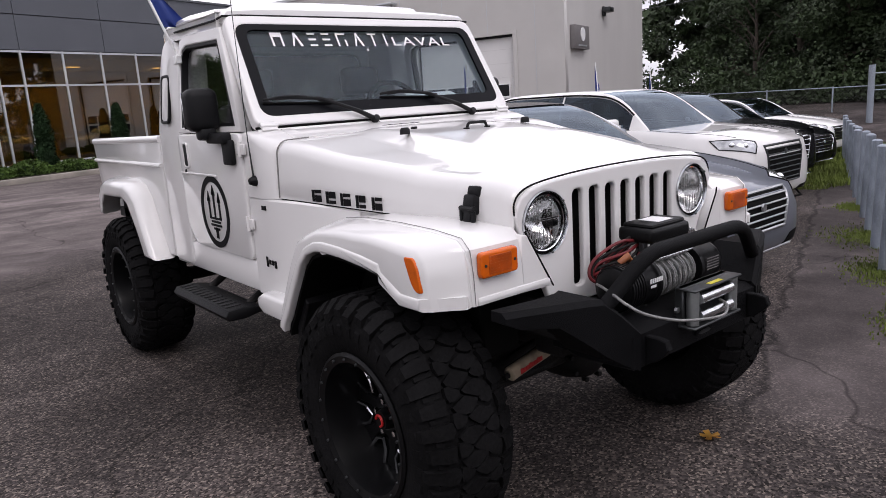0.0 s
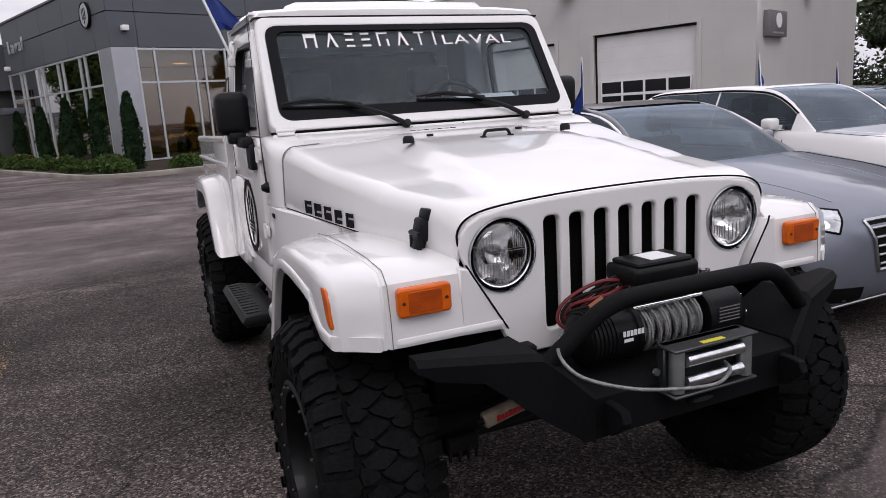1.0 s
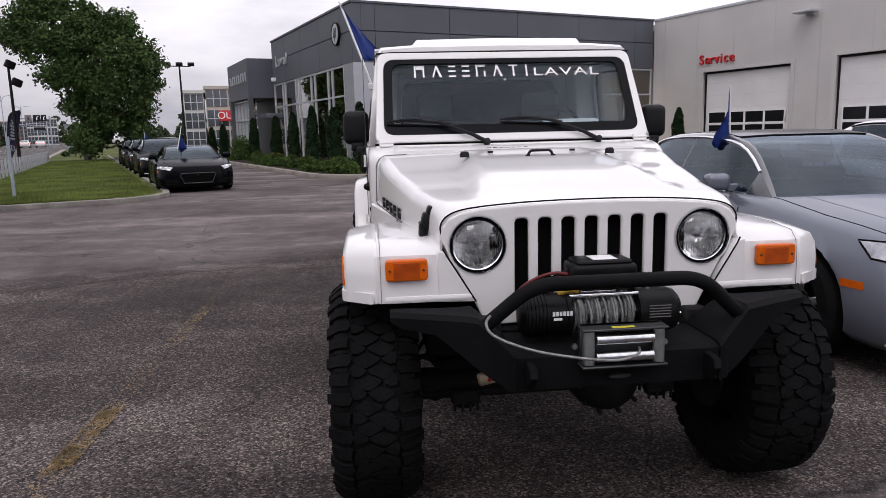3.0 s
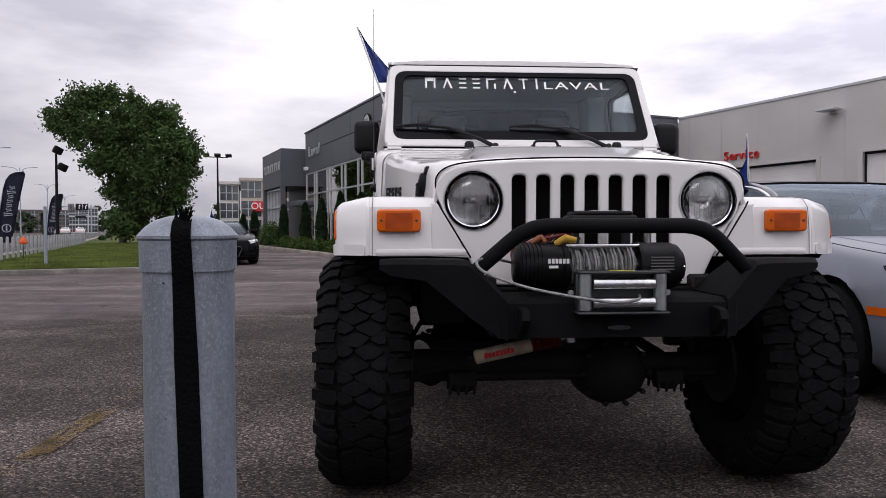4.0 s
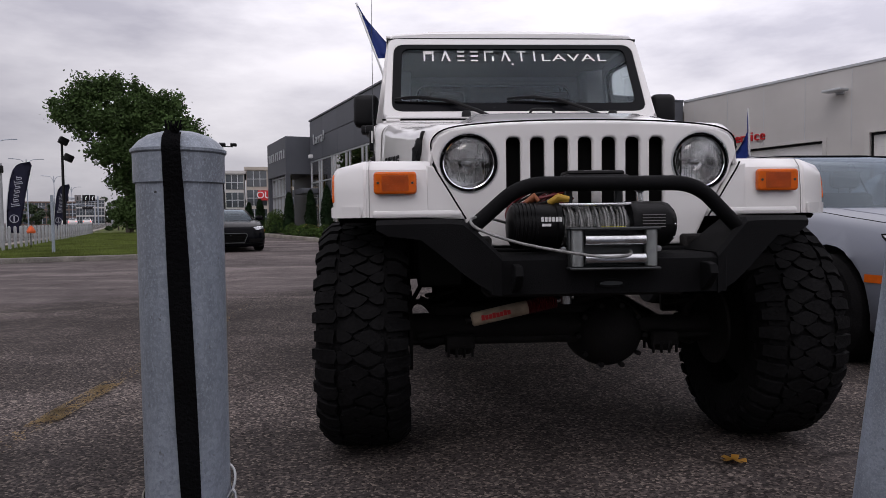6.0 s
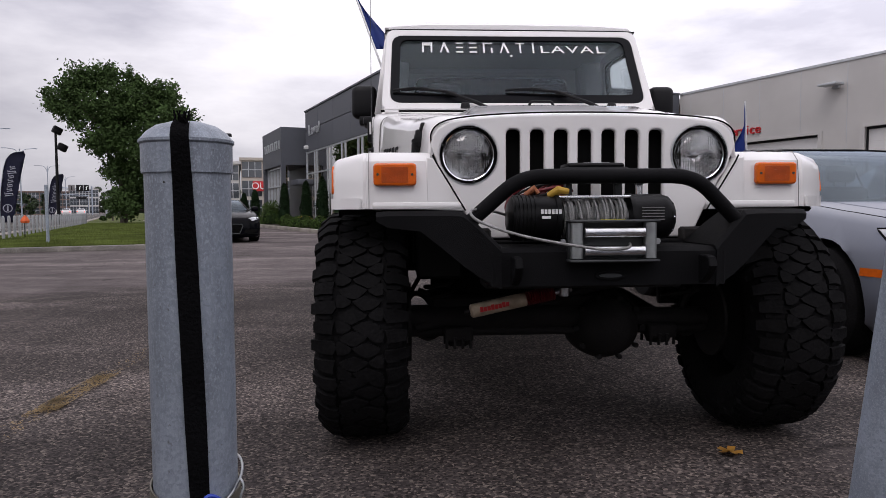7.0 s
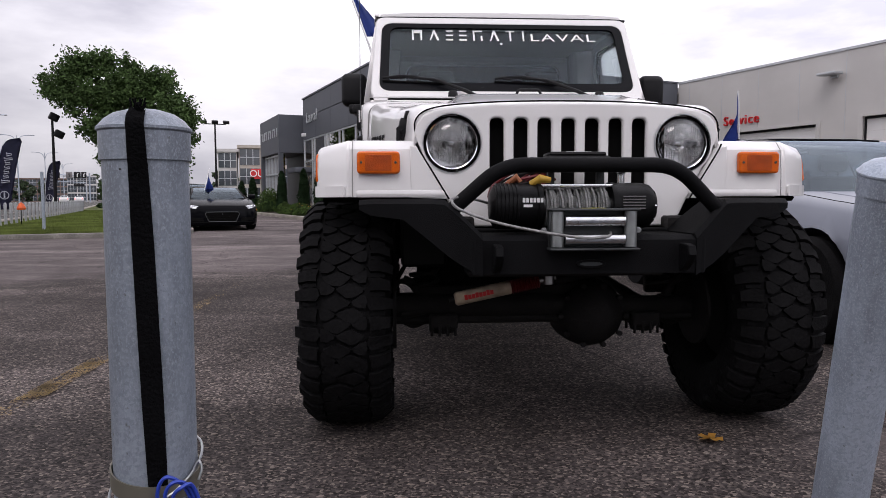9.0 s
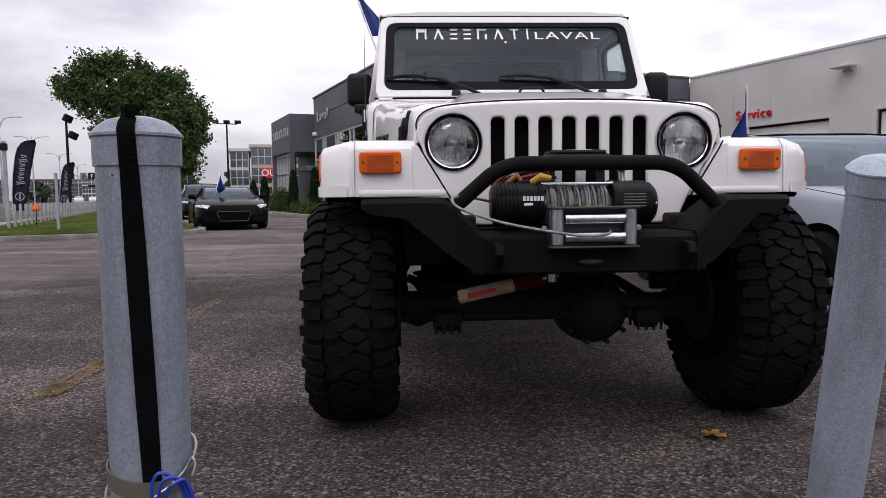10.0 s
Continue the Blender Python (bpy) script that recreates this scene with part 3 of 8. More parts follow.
def showroom():
    b = thing("showroom_building", "dark grey metal-clad car showroom with tall glazing", "building", site(0, 0))
    A0, B0, A1, B1, H = 8.2, 24.8, 24.0, 38.0, 6.5
    G = 4.2
    bm = bmesh.new()
    prism(bm, [(A0 + .06, B0 + .06), (A1, B0 + .06), (A1, B1), (A0 + .06, B1)], G, H - .1, "z")
    part("upper_wall", bm, "grey_panel", b, "dark grey metal panel cladding")
    # cladding panels in two courses
    for z0, z1 in ((G, 5.42), (5.44, H)):
        a = A0
        for w in (1.0, 3.4, 3.4, 3.4, 3.4, 1.2):
            bm = bmesh.new()
            box(bm, a + .008, min(a + w, A1) - .008, B0, B0 + .058, z0 + .008, z1 - .008, .006, 1)
            part("panel", bm, "grey_panel", b)
            a += w
        y = B0
        for w in (1.4, 3.0, 3.0, 3.0, 2.8):
            bm = bmesh.new()
            box(bm, A0, A0 + .058, y + .008, y + w - .008, z0 + .008, z1 - .008, .006, 1)
            part("panel", bm, "grey_panel", b)
            y += w
    bm = bmesh.new()
    box(bm, A0 - .05, A1, B0 - .05, B0 + .3, H, H + .08)
    box(bm, A0 - .05, A0 + .3, B0 + .3, B1 + .05, H, H + .08)
    part("parapet", bm, "grey_panel", b)
    bm = bmesh.new()
    box(bm, A0 + .3, A1 - .02, B0 + .3, B1, G - .25, G - .05)
    part("soffit", bm, "soffit", b)
    # glazing: mullions and panes
    def run(axis, stops, base):
        for s in stops:
            bm = bmesh.new()
            if axis == "a":
                box(bm, s - .035, s + .035, base, base + .12, 0.1, G)
            else:
                box(bm, base, base + .12, s - .035, s + .035, 0.1, G)
            part("mullion", bm, "alu", b)
        for z in (0.12, 2.95, G - .05):
            bm = bmesh.new()
            if axis == "a":
                box(bm, stops[0], stops[-1], base + .01, base + .11, z - .035, z + .035)
            else:
                box(bm, base + .01, base + .11, stops[0], stops[-1], z - .035, z + .035)
            part("transom", bm, "alu", b)
        for s0, s1 in zip(stops, stops[1:]):
            for z0, z1 in ((.155, 2.915), (2.985, G - .085)):
                bm = bmesh.new()
                if axis == "a":
                    box(bm, s0 + .036, s1 - .036, base + .05, base + .06, z0, z1)
                else:
                    box(bm, base + .05, base + .06, s0 + .036, s1 - .036, z0, z1)
                part("pane", bm, "shop_glass", b).visible_shadow = False
    run("a", [9.1, 9.75, 11.3, 11.7, 12.6, 14.2, 15.8, 17.4, 19.0, 20.6, 22.2, 23.9], B0)
    run("b", [26.0, 27.6, 28.2, 30.2, 30.8, 32.8, 33.4, 35.6, 36.1, 37.9], A0)
    bm = bmesh.new()
    box(bm, A0 + .001, A0 + .86, B0 + .001, B0 + .1, 0.1, G)
    box(bm, A0 + .001, A0 + .1, B0 + .1, B0 + 1.16, 0.1, G)
    part("corner_panel", bm, "silver_panel", b, "pale silver corner panel")
    # inside
    bm = bmesh.new()
    box(bm, A0 + .3, A1, B0 + .3, B1, 0.0, .11)
    part("floor_slab", bm, "floor_tile", b)
    bm = bmesh.new()
    box(bm, 11.0, A1 - .02, 31.0, 31.2, .11, G - .26)
    part("inner_wall", bm, "warm_wall", b, "ochre painted inner wall")
    part("inner_wall", bm_box(11.2, 11.4, 31.2, B1 - .22, .11, G - .26), "warm_wall", b, "ochre painted inner wall")
    bm = bmesh.new()
    box(bm, A0 + .3, A1, B1 - .2, B1, .11, G - .26)
    part("back_wall", bm, "beige_wall", b)
    for a in (12.5, 17.0, 21.5):
        lamp = bpy.data.lights.new("showroom_lamp", "AREA")
        lamp.energy, lamp.size, lamp.color = 95, 2.4, (1.0, 0.84, 0.56)
        lo = new("showroom_lamp", lamp)
        lo.matrix_world = site(a, 28.6, 3.85)
        bm = bmesh.new()
        box(bm, a - .25, a + .25, 28.45, 28.75, 3.92, 3.949)
        part("ceiling_lamp", bm, "lamp_glow", b)
    # second, lower volume towards the street
    a0, b0, b1, h = 6.9, 38.6, 44.4, 5.7
    bm = bmesh.new()
    box(bm, a0, 16, b0, b1, 3.5, h, .01, 1)
    box(bm, a0 + 1.7, 16, b0, b1, 0, 3.5)
    box(bm, a0, a0 + .25, b0, b0 + .25, 0, 3.5)
    box(bm, a0, a0 + .4, b1 - .4, b1, 0, 3.5)
    part("entrance_block", bm, "grey_panel", b)
    bm = bmesh.new()
    box(bm, a0 + .3, a0 + .4, b0 + .25, b1 - .4, .1, 3.5)
    part("pane", bm, "shop_glass", b)
    for s in (b0 + .3, b0 + 1.3, b0 + 2.3, b0 + 3.3, b0 + 4.3, b0 + 5.3):
        bm = bmesh.new()
        box(bm, a0 + .2, a0 + .3, s - .04, s + .04, .1, 3.5)
        part("mullion", bm, "alu", b)
    for z in (1.2, 2.3, 3.4):
        bm = bmesh.new()
        box(bm, a0 + .2, a0 + .29, b0 + .2, b1 - .4, z - .04, z + .04)
        part("transom", bm, "alu", b)
    bm = bmesh.new()
    box(bm, 7.4, 9.0, 36.6, 38.6, 2.3, 2.6, .02)
    part("canopy", bm, "grey_panel", b)
    # letters and emblem on the street side
    for ch, y in zip("Laval", (36.85, 36.3, 35.75, 35.2, 34.75)):
        part("sign_letter", lettering(ch, .85, .06), "alu", b, "brushed steel letter", m=Matrix.Translation((A0 - .05, y, 5.32)) @ FACE_LEFT)
    for i in range(8):
        bm = bmesh.new()
        box(bm, a0 - .06, a0 - .01, b0 + .3 + i * .62, b0 + .3 + i * .62 + .16, 4.45, 4.95)
        if i % 2:
            box(bm, a0 - .06, a0 - .01, b0 + .46 + i * .62, b0 + .3 + i * .62 + .4, 4.85, 4.95)
        part("sign_bar", bm, "alu", b, "steel lettering bar")
    bm = bmesh.new()
    lathe(bm, [(0, -.1), (.40, -.1), (.44, -.06), (.44, 0)], 32, "x")
    part("emblem", bm, "alu", b, "round silver emblem with a dark rim", m=Matrix.Translation((A0, 26.6, 5.5)))
    bm = bmesh.new()
    lathe(bm, [(.44, -.11), (.47, -.11), (.47, 0), (.44, 0)], 32, "x", True)
    part("emblem_rim", bm, "black_plastic", b, m=Matrix.Translation((A0, 26.6, 5.5)))
    bm = bmesh.new()
    for d in (-.14, 0, .14):
        box(bm, -.115, -.101, d - .02, d + .02, -.1, .25)
    box(bm, -.115, -.101, -.16, .16, -.14, -.09)
    box(bm, -.115, -.101, -.02, .02, -.3, -.14)
    part("emblem_mark", bm, "gunmetal", b, m=Matrix.Translation((A0, 26.6, 5.5)))
    # a camera on the corner
    for a, y in ((8.75, B0 - .12),):
        bm = bmesh.new()
        box(bm, a - .12, a + .12, y - .12, y + .12, 4.75, 4.95, .03)
        part("security_camera", bm, "white", b)
    bm = bmesh.new()
    box(bm, A0 - .22, A0, 37.3, 37.6, 4.35, 4.55, .03)
    part("security_camera", bm, "white", b)
    return b


showroom()


def garage_door(parent, b0, b1, z1):
    """A sectional door of the service wall (which faces -a)."""
    d = part("sectional_door", bm_box(24.16, 24.28, b0, b1, 0, z1), "door_white", parent, "white sectional garage door with a double row of windows")
    n, w = 4, (b1 - b0 - .5) / 4
    for r in range(2):
        for i in range(n):
            y = b0 + .25 + i * w
            z = 0.85 + r * .56
            bm = bmesh.new()
            box(bm, 24.10, 24.155, y + .05, y + w - .05, z + .05, z + .50)
            part("door_pane", bm, "dark_pane", d)
            fr = wall_with_holes(0, w, 0, .56, [(.05, w - .05, .05, .51)], .06)
            part("pane_frame", fr, "white", d, m=Matrix.Translation((24.12, y + w, z)) @ FACE_LEFT)
    for k in range(1, 7):
        z = k * z1 / 7
        bm = bmesh.new()
        box(bm, 24.157, 24.1598, b0 + .02, b1 - .02, z - .003, z + .003)
        part("joint", bm, "white_wall", d)
    # black strips stand in for the shadow line under lintel and jambs
    part("top_seal", bm_box(24.09, 24.158, b0 + .005, b1 - .005, z1 - .09, z1 - .004), "black_plastic", d, "black strip drawn as the shadow round the door")
    for y0, y1 in ((b0 + .004, b0 + .05), (b1 - .05, b1 - .004)):
        part("side_seal", bm_box(24.09, 24.158, y0, y1, 0, z1 - .095), "black_plastic", d, "black strip drawn as the shadow round the door")
    return d


M["dark_pane"] = mat("dark_door_pane", (0.010, 0.011, 0.013), 0.15, vary=0.1, spec=0.25)


def service_building():
    b = thing("service_building", "off-white metal-clad service building with sectional doors", "building", site(0, 0))
    A0, B0, B1, A1, H = 24.0, 8.45, 24.74, 35.6, 6.45
    doors = [(17.0, 21.5, 3.75), (10.6, 15.05, 3.85)]
    holes = [(-d[1], -d[0], -0.02, d[2]) for d in doors]
    me = plate([(-B1, -.3), (-B0, -.3), (-B0, H), (-B1, H)], [[(h[0], -.25), (h[1], -.25), (h[1], h[3]), (h[0], h[3])] for h in holes], .3)
    part("front_wall", me, "white_wall", b, m=Matrix.Translation((A0 + .15, 0, 0)) @ FACE_LEFT)
    bm = bmesh.new()
    box(bm, A0 + .3, A1, B0, B0 + .3, -.2, H)
    part("end_wall", bm, "white_wall", b)
    bm = bmesh.new()
    box(bm, A1 - .3, A1, B0 + .3, B1 + 14, -.2, H)
    box(bm, A0 + .3, A1 - .3, B0 + .3, B1 + 14, H - .4, H - .1)
    part("roof_deck", bm, "white_wall", b)
    bm = bmesh.new()
    box(bm, A0 - .04, A0 + .2, B0 - .04, B1, H + .002, H + .10)
    box(bm, A0 + .2, A1, B0 - .04, B0 + .2, H + .002, H + .10)
    part("roof_trim", bm, "alu", b)
    for b0, b1, z1 in doors:
        garage_door(b, b0, b1, z1)
        for y0, y1 in ((b0 - .18, b0), (b1, b1 + .18)):
            part("door_jamb", bm_box(A0 - .05, A0 - .003, y0, y1, 0, z1 + .12), "white_wall", b)
        part("door_lintel", bm_box(A0 - .05, A0 - .003, b0, b1, z1, z1 + .12), "white_wall", b)
    k = B0 + 1.2
    while k < B1:
        if not any(d[0] - .25 < k < d[1] + .25 for d in doors):
            part("cladding_joint", bm_box(A0 - .006, A0 - .001, k - .012, k + .012, 0, H), "alu", b)
        else:
            z1 = [d[2] for d in doors if d[0] - .25 < k < d[1] + .25][0]
            part("cladding_joint", bm_box(A0 - .006, A0 - .001, k - .012, k + .012, z1 + .13, H), "alu", b)
        k += 2.05
    for ch, y in zip("Service", (21.62, 21.29, 21.02, 20.74, 20.50, 20.24, 19.92)):
        me = lettering(ch, .60, .08)
        zz = min(v.co.y for v in me.vertices)
        part("sign_letter", me, "red_sign", b, "red raised letter of the word Service", m=Matrix.Translation((A0 - .05, y, 4.10 - zz)) @ FACE_LEFT)
    bm = bmesh.new()
    box(bm, A0 - .62, A0 - .1, 15.85, 16.65, 5.55, 5.65, .03)
    box(bm, A0 - .12, A0 - .002, 16.1, 16.4, 5.46, 5.68, .02)
    part("wall_light", bm, "alu", b, "flat silver floodlight on the wall")
    # flat sign on the end wall
    part("wall_sign", bm_box(24.6, 26.3, B0 - .22, B0 - .002, 3.1, 4.0, bevel=.02), "sign_grey", b, "grey square wall sign with a round mark")
    bm = bmesh.new()
    lathe(bm, [(0, -.03), (.26, -.03), (.26, 0)], 24, "y")
    part("sign_mark", bm, "white", b, m=Matrix.Translation((25.45, B0 - .222, 3.66)))
    part("sign_bar", bm_box(24.95, 25.95, B0 - .235, B0 - .223, 3.20, 3.26), "alu", b)
    bm = bmesh.new()
    box(bm, 28.6, 29.2, B0 - .4, B0 - .05, 4.75, 4.95, .03)
    box(bm, 28.75, 29.05, B0 - .1, B0 - .002, 4.6, 5.0, .02)
    part("wall_light", bm, "gunmetal", b)
    return b


M["sign_grey"] = mat("grey_sign", (0.16, 0.15, 0.15), 0.5, vary=0.06)
service_building()


# ---- bollards ----
def bollard(m, skin="bollard_zinc", label="galvanised steel pipe bollard with a domed cap"):
    b = thing("bollard", label, "bollard", m, "row of bollards along the parking bays")
    bm = bmesh.new()
    lathe(bm, [(.0462, -.1), (.0462, .90)], 32)
    part("post", bm, skin, b)
    bm = bmesh.new()
    lathe(bm, [(.0468, .893), (.0488, .893), (.0490, .9245), (.0510, .9265), (.0510, .9295), (.0492, .931), (.043, .9385), (.033, .9455), (.018, .950), (0, .9515)], 36)
    part("cap", bm, skin, b)
    return b


bollard(pose(-.858, -2.12, -.008))
bollard(pose(.272, -1.64, -.015, 15, -4.0, 0), "pale_zinc", "pale galvanised steel bollard knocked slightly askew")
for i in range(15):
    a = .75 + i * 1.0
    g = site(a, -1.62 + .035 * a).translation
    bollard(Matrix.Translation((0, 0, gz(g.x, g.y))) @ site(a, -1.62 + .035 * a, random.uniform(-.03, .01)) @ pose(0, 0, 0, random.uniform(-2, 2), random.uniform(-2, 2), 0))


# ---- parked cars ----
from mathutils.bvhtree import BVHTree


def car_body_rings(L, W, stations):
    """Cross sections from the nose to the tail. A station: share of length, half width share, sill z, waist z, top z, tumblehome share."""
    rings = []
    for y, w, zb, zw, zt, k in stations:
        hw = W / 2 * w
        half = [(hw * .90, zb), (hw * .985, zb + .06), (hw, (zb + zw) / 2), (hw * .985, zw), (hw * (k + .06), zw + (zt - zw) * .75), (hw * k, zt)]
        ring = [(x, L * y, z) for x, z in half] + [(-x, L * y, z) for x, z in half[::-1]]
        rings.append(ring)
    return rings


def wheel(parent, x, y, r, w, rim_mat="steel", spokes=5, seg=32, name="wheel"):
    out = 1 if x > 0 else -1
    wh = part(name, lathe_bm([(r * .62, -w * .5), (r * .9, -w * .5), (r, -w * .36), (r, w * .36), (r * .9, w * .5), (r * .62, w * .5)], seg, "x", True), "tyre", parent,
              m=pose(x, y, r))
    part("rim", lathe_bm([(r * .6, w * .30), (r * .66, w * .46), (r * .615, w * .46), (r * .57, w * .25), (r * .2, w * .12), (0, w * .12), (0, w * .08), (r * .55, w * .1)], seg, "x", True), "dark", wh,
         m=Matrix.Diagonal((out, 1, 1, 1)))
    bm = bmesh.new()
    for i in range(spokes):
        a = 2 * math.pi * i / spokes
        vs = box(bm, w * .2, w * .38, -r * .07, r * .07, r * .1, r * .62, r * .02, 1)
        bmesh.ops.rotate(bm, verts=[v for v in vs if v.is_valid], cent=(0, 0, 0), matrix=Matrix.Rotation(a, 3, "X"))
    lathe(bm, [(0, w * .42), (r * .12, w * .40), (r * .16, w * .2)], 16, "x")
    part("spokes", bm, rim_mat, wh, m=Matrix.Diagonal((out, 1, 1, 1)))
    return wh


def tube_bm(pts, r, seg=10):
    bm = bmesh.new()
    tube(bm, pts, r, seg)
    return bm


def lathe_bm(profile, seg=32, axis="z", closed=False):
    bm = bmesh.new()
    lathe(bm, profile, seg, axis, closed)
    return bm


def carve(me_bm, holes):
    """Cut round wheel arches (y, z, radius) through a body."""
    me = bpy.data.meshes.new("body")
    bmesh.ops.recalc_face_normals(me_bm, faces=me_bm.faces)
    for f in me_bm.faces:
        f.smooth = True
    me_bm.to_mesh(me)
    me_bm.free()
    bm = bmesh.new()
    for y, z, r, x0, x1 in holes:
        vs = bmesh.ops.create_cone(bm, cap_ends=True, segments=28, radius1=r, radius2=r, depth=abs(x1 - x0))["verts"]
        bmesh.ops.transform(bm, matrix=pose((x0 + x1) / 2, y, z, 0, 90, 0), verts=vs)
    cme = bpy.data.meshes.new("cut")
    bm.to_mesh(cme)
    bm.free()
    a, c = new("tmp", me), new("tmp", cme)
    md = a.modifiers.new("cut", "BOOLEAN")
    md.operation, md.object, md.solver = "DIFFERENCE", c, "EXACT"
    bpy.context.view_layer.update()
    res = bpy.data.meshes.new_from_object(a.evaluated_get(bpy.context.evaluated_depsgraph_get()))
    bpy.data.objects.remove(a)
    bpy.data.objects.remove(c)
    out = bmesh.new()
    out.from_mesh(res)
    bpy.data.meshes.remove(res)
    return out


STYLES = {
    # L, W, wheel r, front axle, rear axle, body stations, glasshouse stations (y, half width at base, base z, half width at top, top z)
    "sedan": dict(L=4.88, W=1.86, r=.335, fa=.175, ra=.765,
                  body=[(0, .56, .34, .50, .60, .76), (.012, .76, .24, .54, .70, .78), (.05, .90, .19, .60, .775, .80), (.12, .97, .20, .66, .85, .83), (.24, 1, .20, .70, .925, .87),
                        (.30, 1, .20, .72, .95, .88), (.5, 1, .20, .74, .96, .9), (.72, 1, .20, .75, .98, .9), (.84, .98, .21, .75, .99, .86), (.95, .92, .24, .72, .97, .8), (1, .80, .34, .64, .90, .72)],
                  glass=[(.285, .84, .92, .82, .94), (.40, .89, .94, .66, 1.30), (.50, .90, .95, .65, 1.40), (.64, .90, .96, .64, 1.40), (.74, .88, .97, .63, 1.33), (.86, .82, .98, .76, 1.00)]),
    "suv": dict(L=4.63, W=1.90, r=.365, fa=.19, ra=.80,
                body=[(0, .60, .42, .60, .76, .80), (.012, .80, .30, .66, .90, .80), (.05, .92, .25, .74, .98, .82), (.12, .98, .25, .78, 1.03, .85), (.24, 1, .25, .81, 1.07, .88),
                      (.30, 1, .25, .83, 1.09, .9), (.5, 1, .25, .85, 1.11, .92), (.72, 1, .25, .87, 1.13, .92), (.86, .99, .26, .87, 1.15, .9), (.96, .95, .30, .86, 1.12, .86), (1, .86, .42, .80, 1.02, .8)],
                glass=[(.27, .84, 1.06, .82, 1.08), (.38, .89, 1.08, .68, 1.48), (.48, .90, 1.1, .67, 1.585), (.66, .90, 1.12, .66, 1.60), (.82, .89, 1.13, .65, 1.56), (.955, .86, 1.13, .74, 1.25)]),
    "coupe": dict(L=4.43, W=1.93, r=.345, fa=.20, ra=.80,
                  body=[(0, .66, .20, .46, .58, .84), (.012, .84, .14, .50, .64, .84), (.05, .94, .13, .56, .69, .84), (.12, .99, .13, .62, .76, .86), (.22, 1, .13, .66, .83, .88),
                        (.3, 1, .13, .68, .86, .88), (.5, 1, .13, .68, .89, .9), (.72, 1, .13, .72, .93, .9), (.85, 1, .14, .74, .96, .88), (.95, .97, .2, .70, .92, .84), (1, .86, .3, .64, .84, .8)],
                  glass=[(.22, .84, .78, .82, .80), (.34, .88, .83, .66, 1.07), (.46, .88, .85, .62, 1.17), (.58, .88, .87, .61, 1.165), (.74, .84, .90, .62, 1.06), (.92, .7, .92, .64, .94)]),
}


def drape(tree_, p, d, off=.004):
    """The point where a line through p along d meets the body, a little proud of it."""
    d = Vector(d).normalized()
    hit = tree_.ray_cast(Vector(p) - d * 3, d)
    return Vector(p) if hit[0] is None else hit[0] - d * off


def draped_line(tree_, pts, d, r, n=14, off=.0):
    bm = bmesh.new()
    q = []
    for a, b in zip(pts, pts[1:]):
        q += [Vector(a).lerp(Vector(b), i / n) for i in range(n)]
    q.append(Vector(pts[-1]))
    tube(bm, [drape(tree_, p, d, off) for p in q], r, 6)
    return bm


def draped_patch(tree_, quad, d, nu=10, nv=5, off=.006, bow=0.0):
    """A lens or panel that follows the body inside four corners, taken in turn."""
    bm = bmesh.new()
    a, b, c, e = [Vector(p) for p in quad]
    g = []
    for i in range(nu + 1):
        u = i / nu
        lo, hi = a.lerp(b, u), e.lerp(c, u)
        g.append([bm.verts.new(drape(tree_, lo.lerp(hi, j / nv), d, off + bow * math.sin(math.pi * u) * math.sin(math.pi * j / nv))) for j in range(nv + 1)])
    fs = [bm.faces.new((g[i][j], g[i + 1][j], g[i + 1][j + 1], g[i][j + 1])) for i in range(nu) for j in range(nv)]
    bmesh.ops.recalc_face_normals(bm, faces=fs)
    bmesh.ops.solidify(bm, geom=fs, thickness=.012)
    return bm


def smooth_stations(st, k):
    """Stations in between, on a smooth curve through those given."""
    p = [np.array(v, float) for v in st]
    p = [2 * p[0] - p[1]] + p + [2 * p[-1] - p[-2]]
    out = []
    for a, b, c, d in zip(p, p[1:], p[2:], p[3:]):
        for i in range(k):
            t = i / k
            out.append(.5 * (2 * b + (c - a) * t + (2 * a - 5 * b + 4 * c - d) * t * t + (3 * b - a - 3 * c + d) * t ** 3))
    out.append(p[-2])
    return out


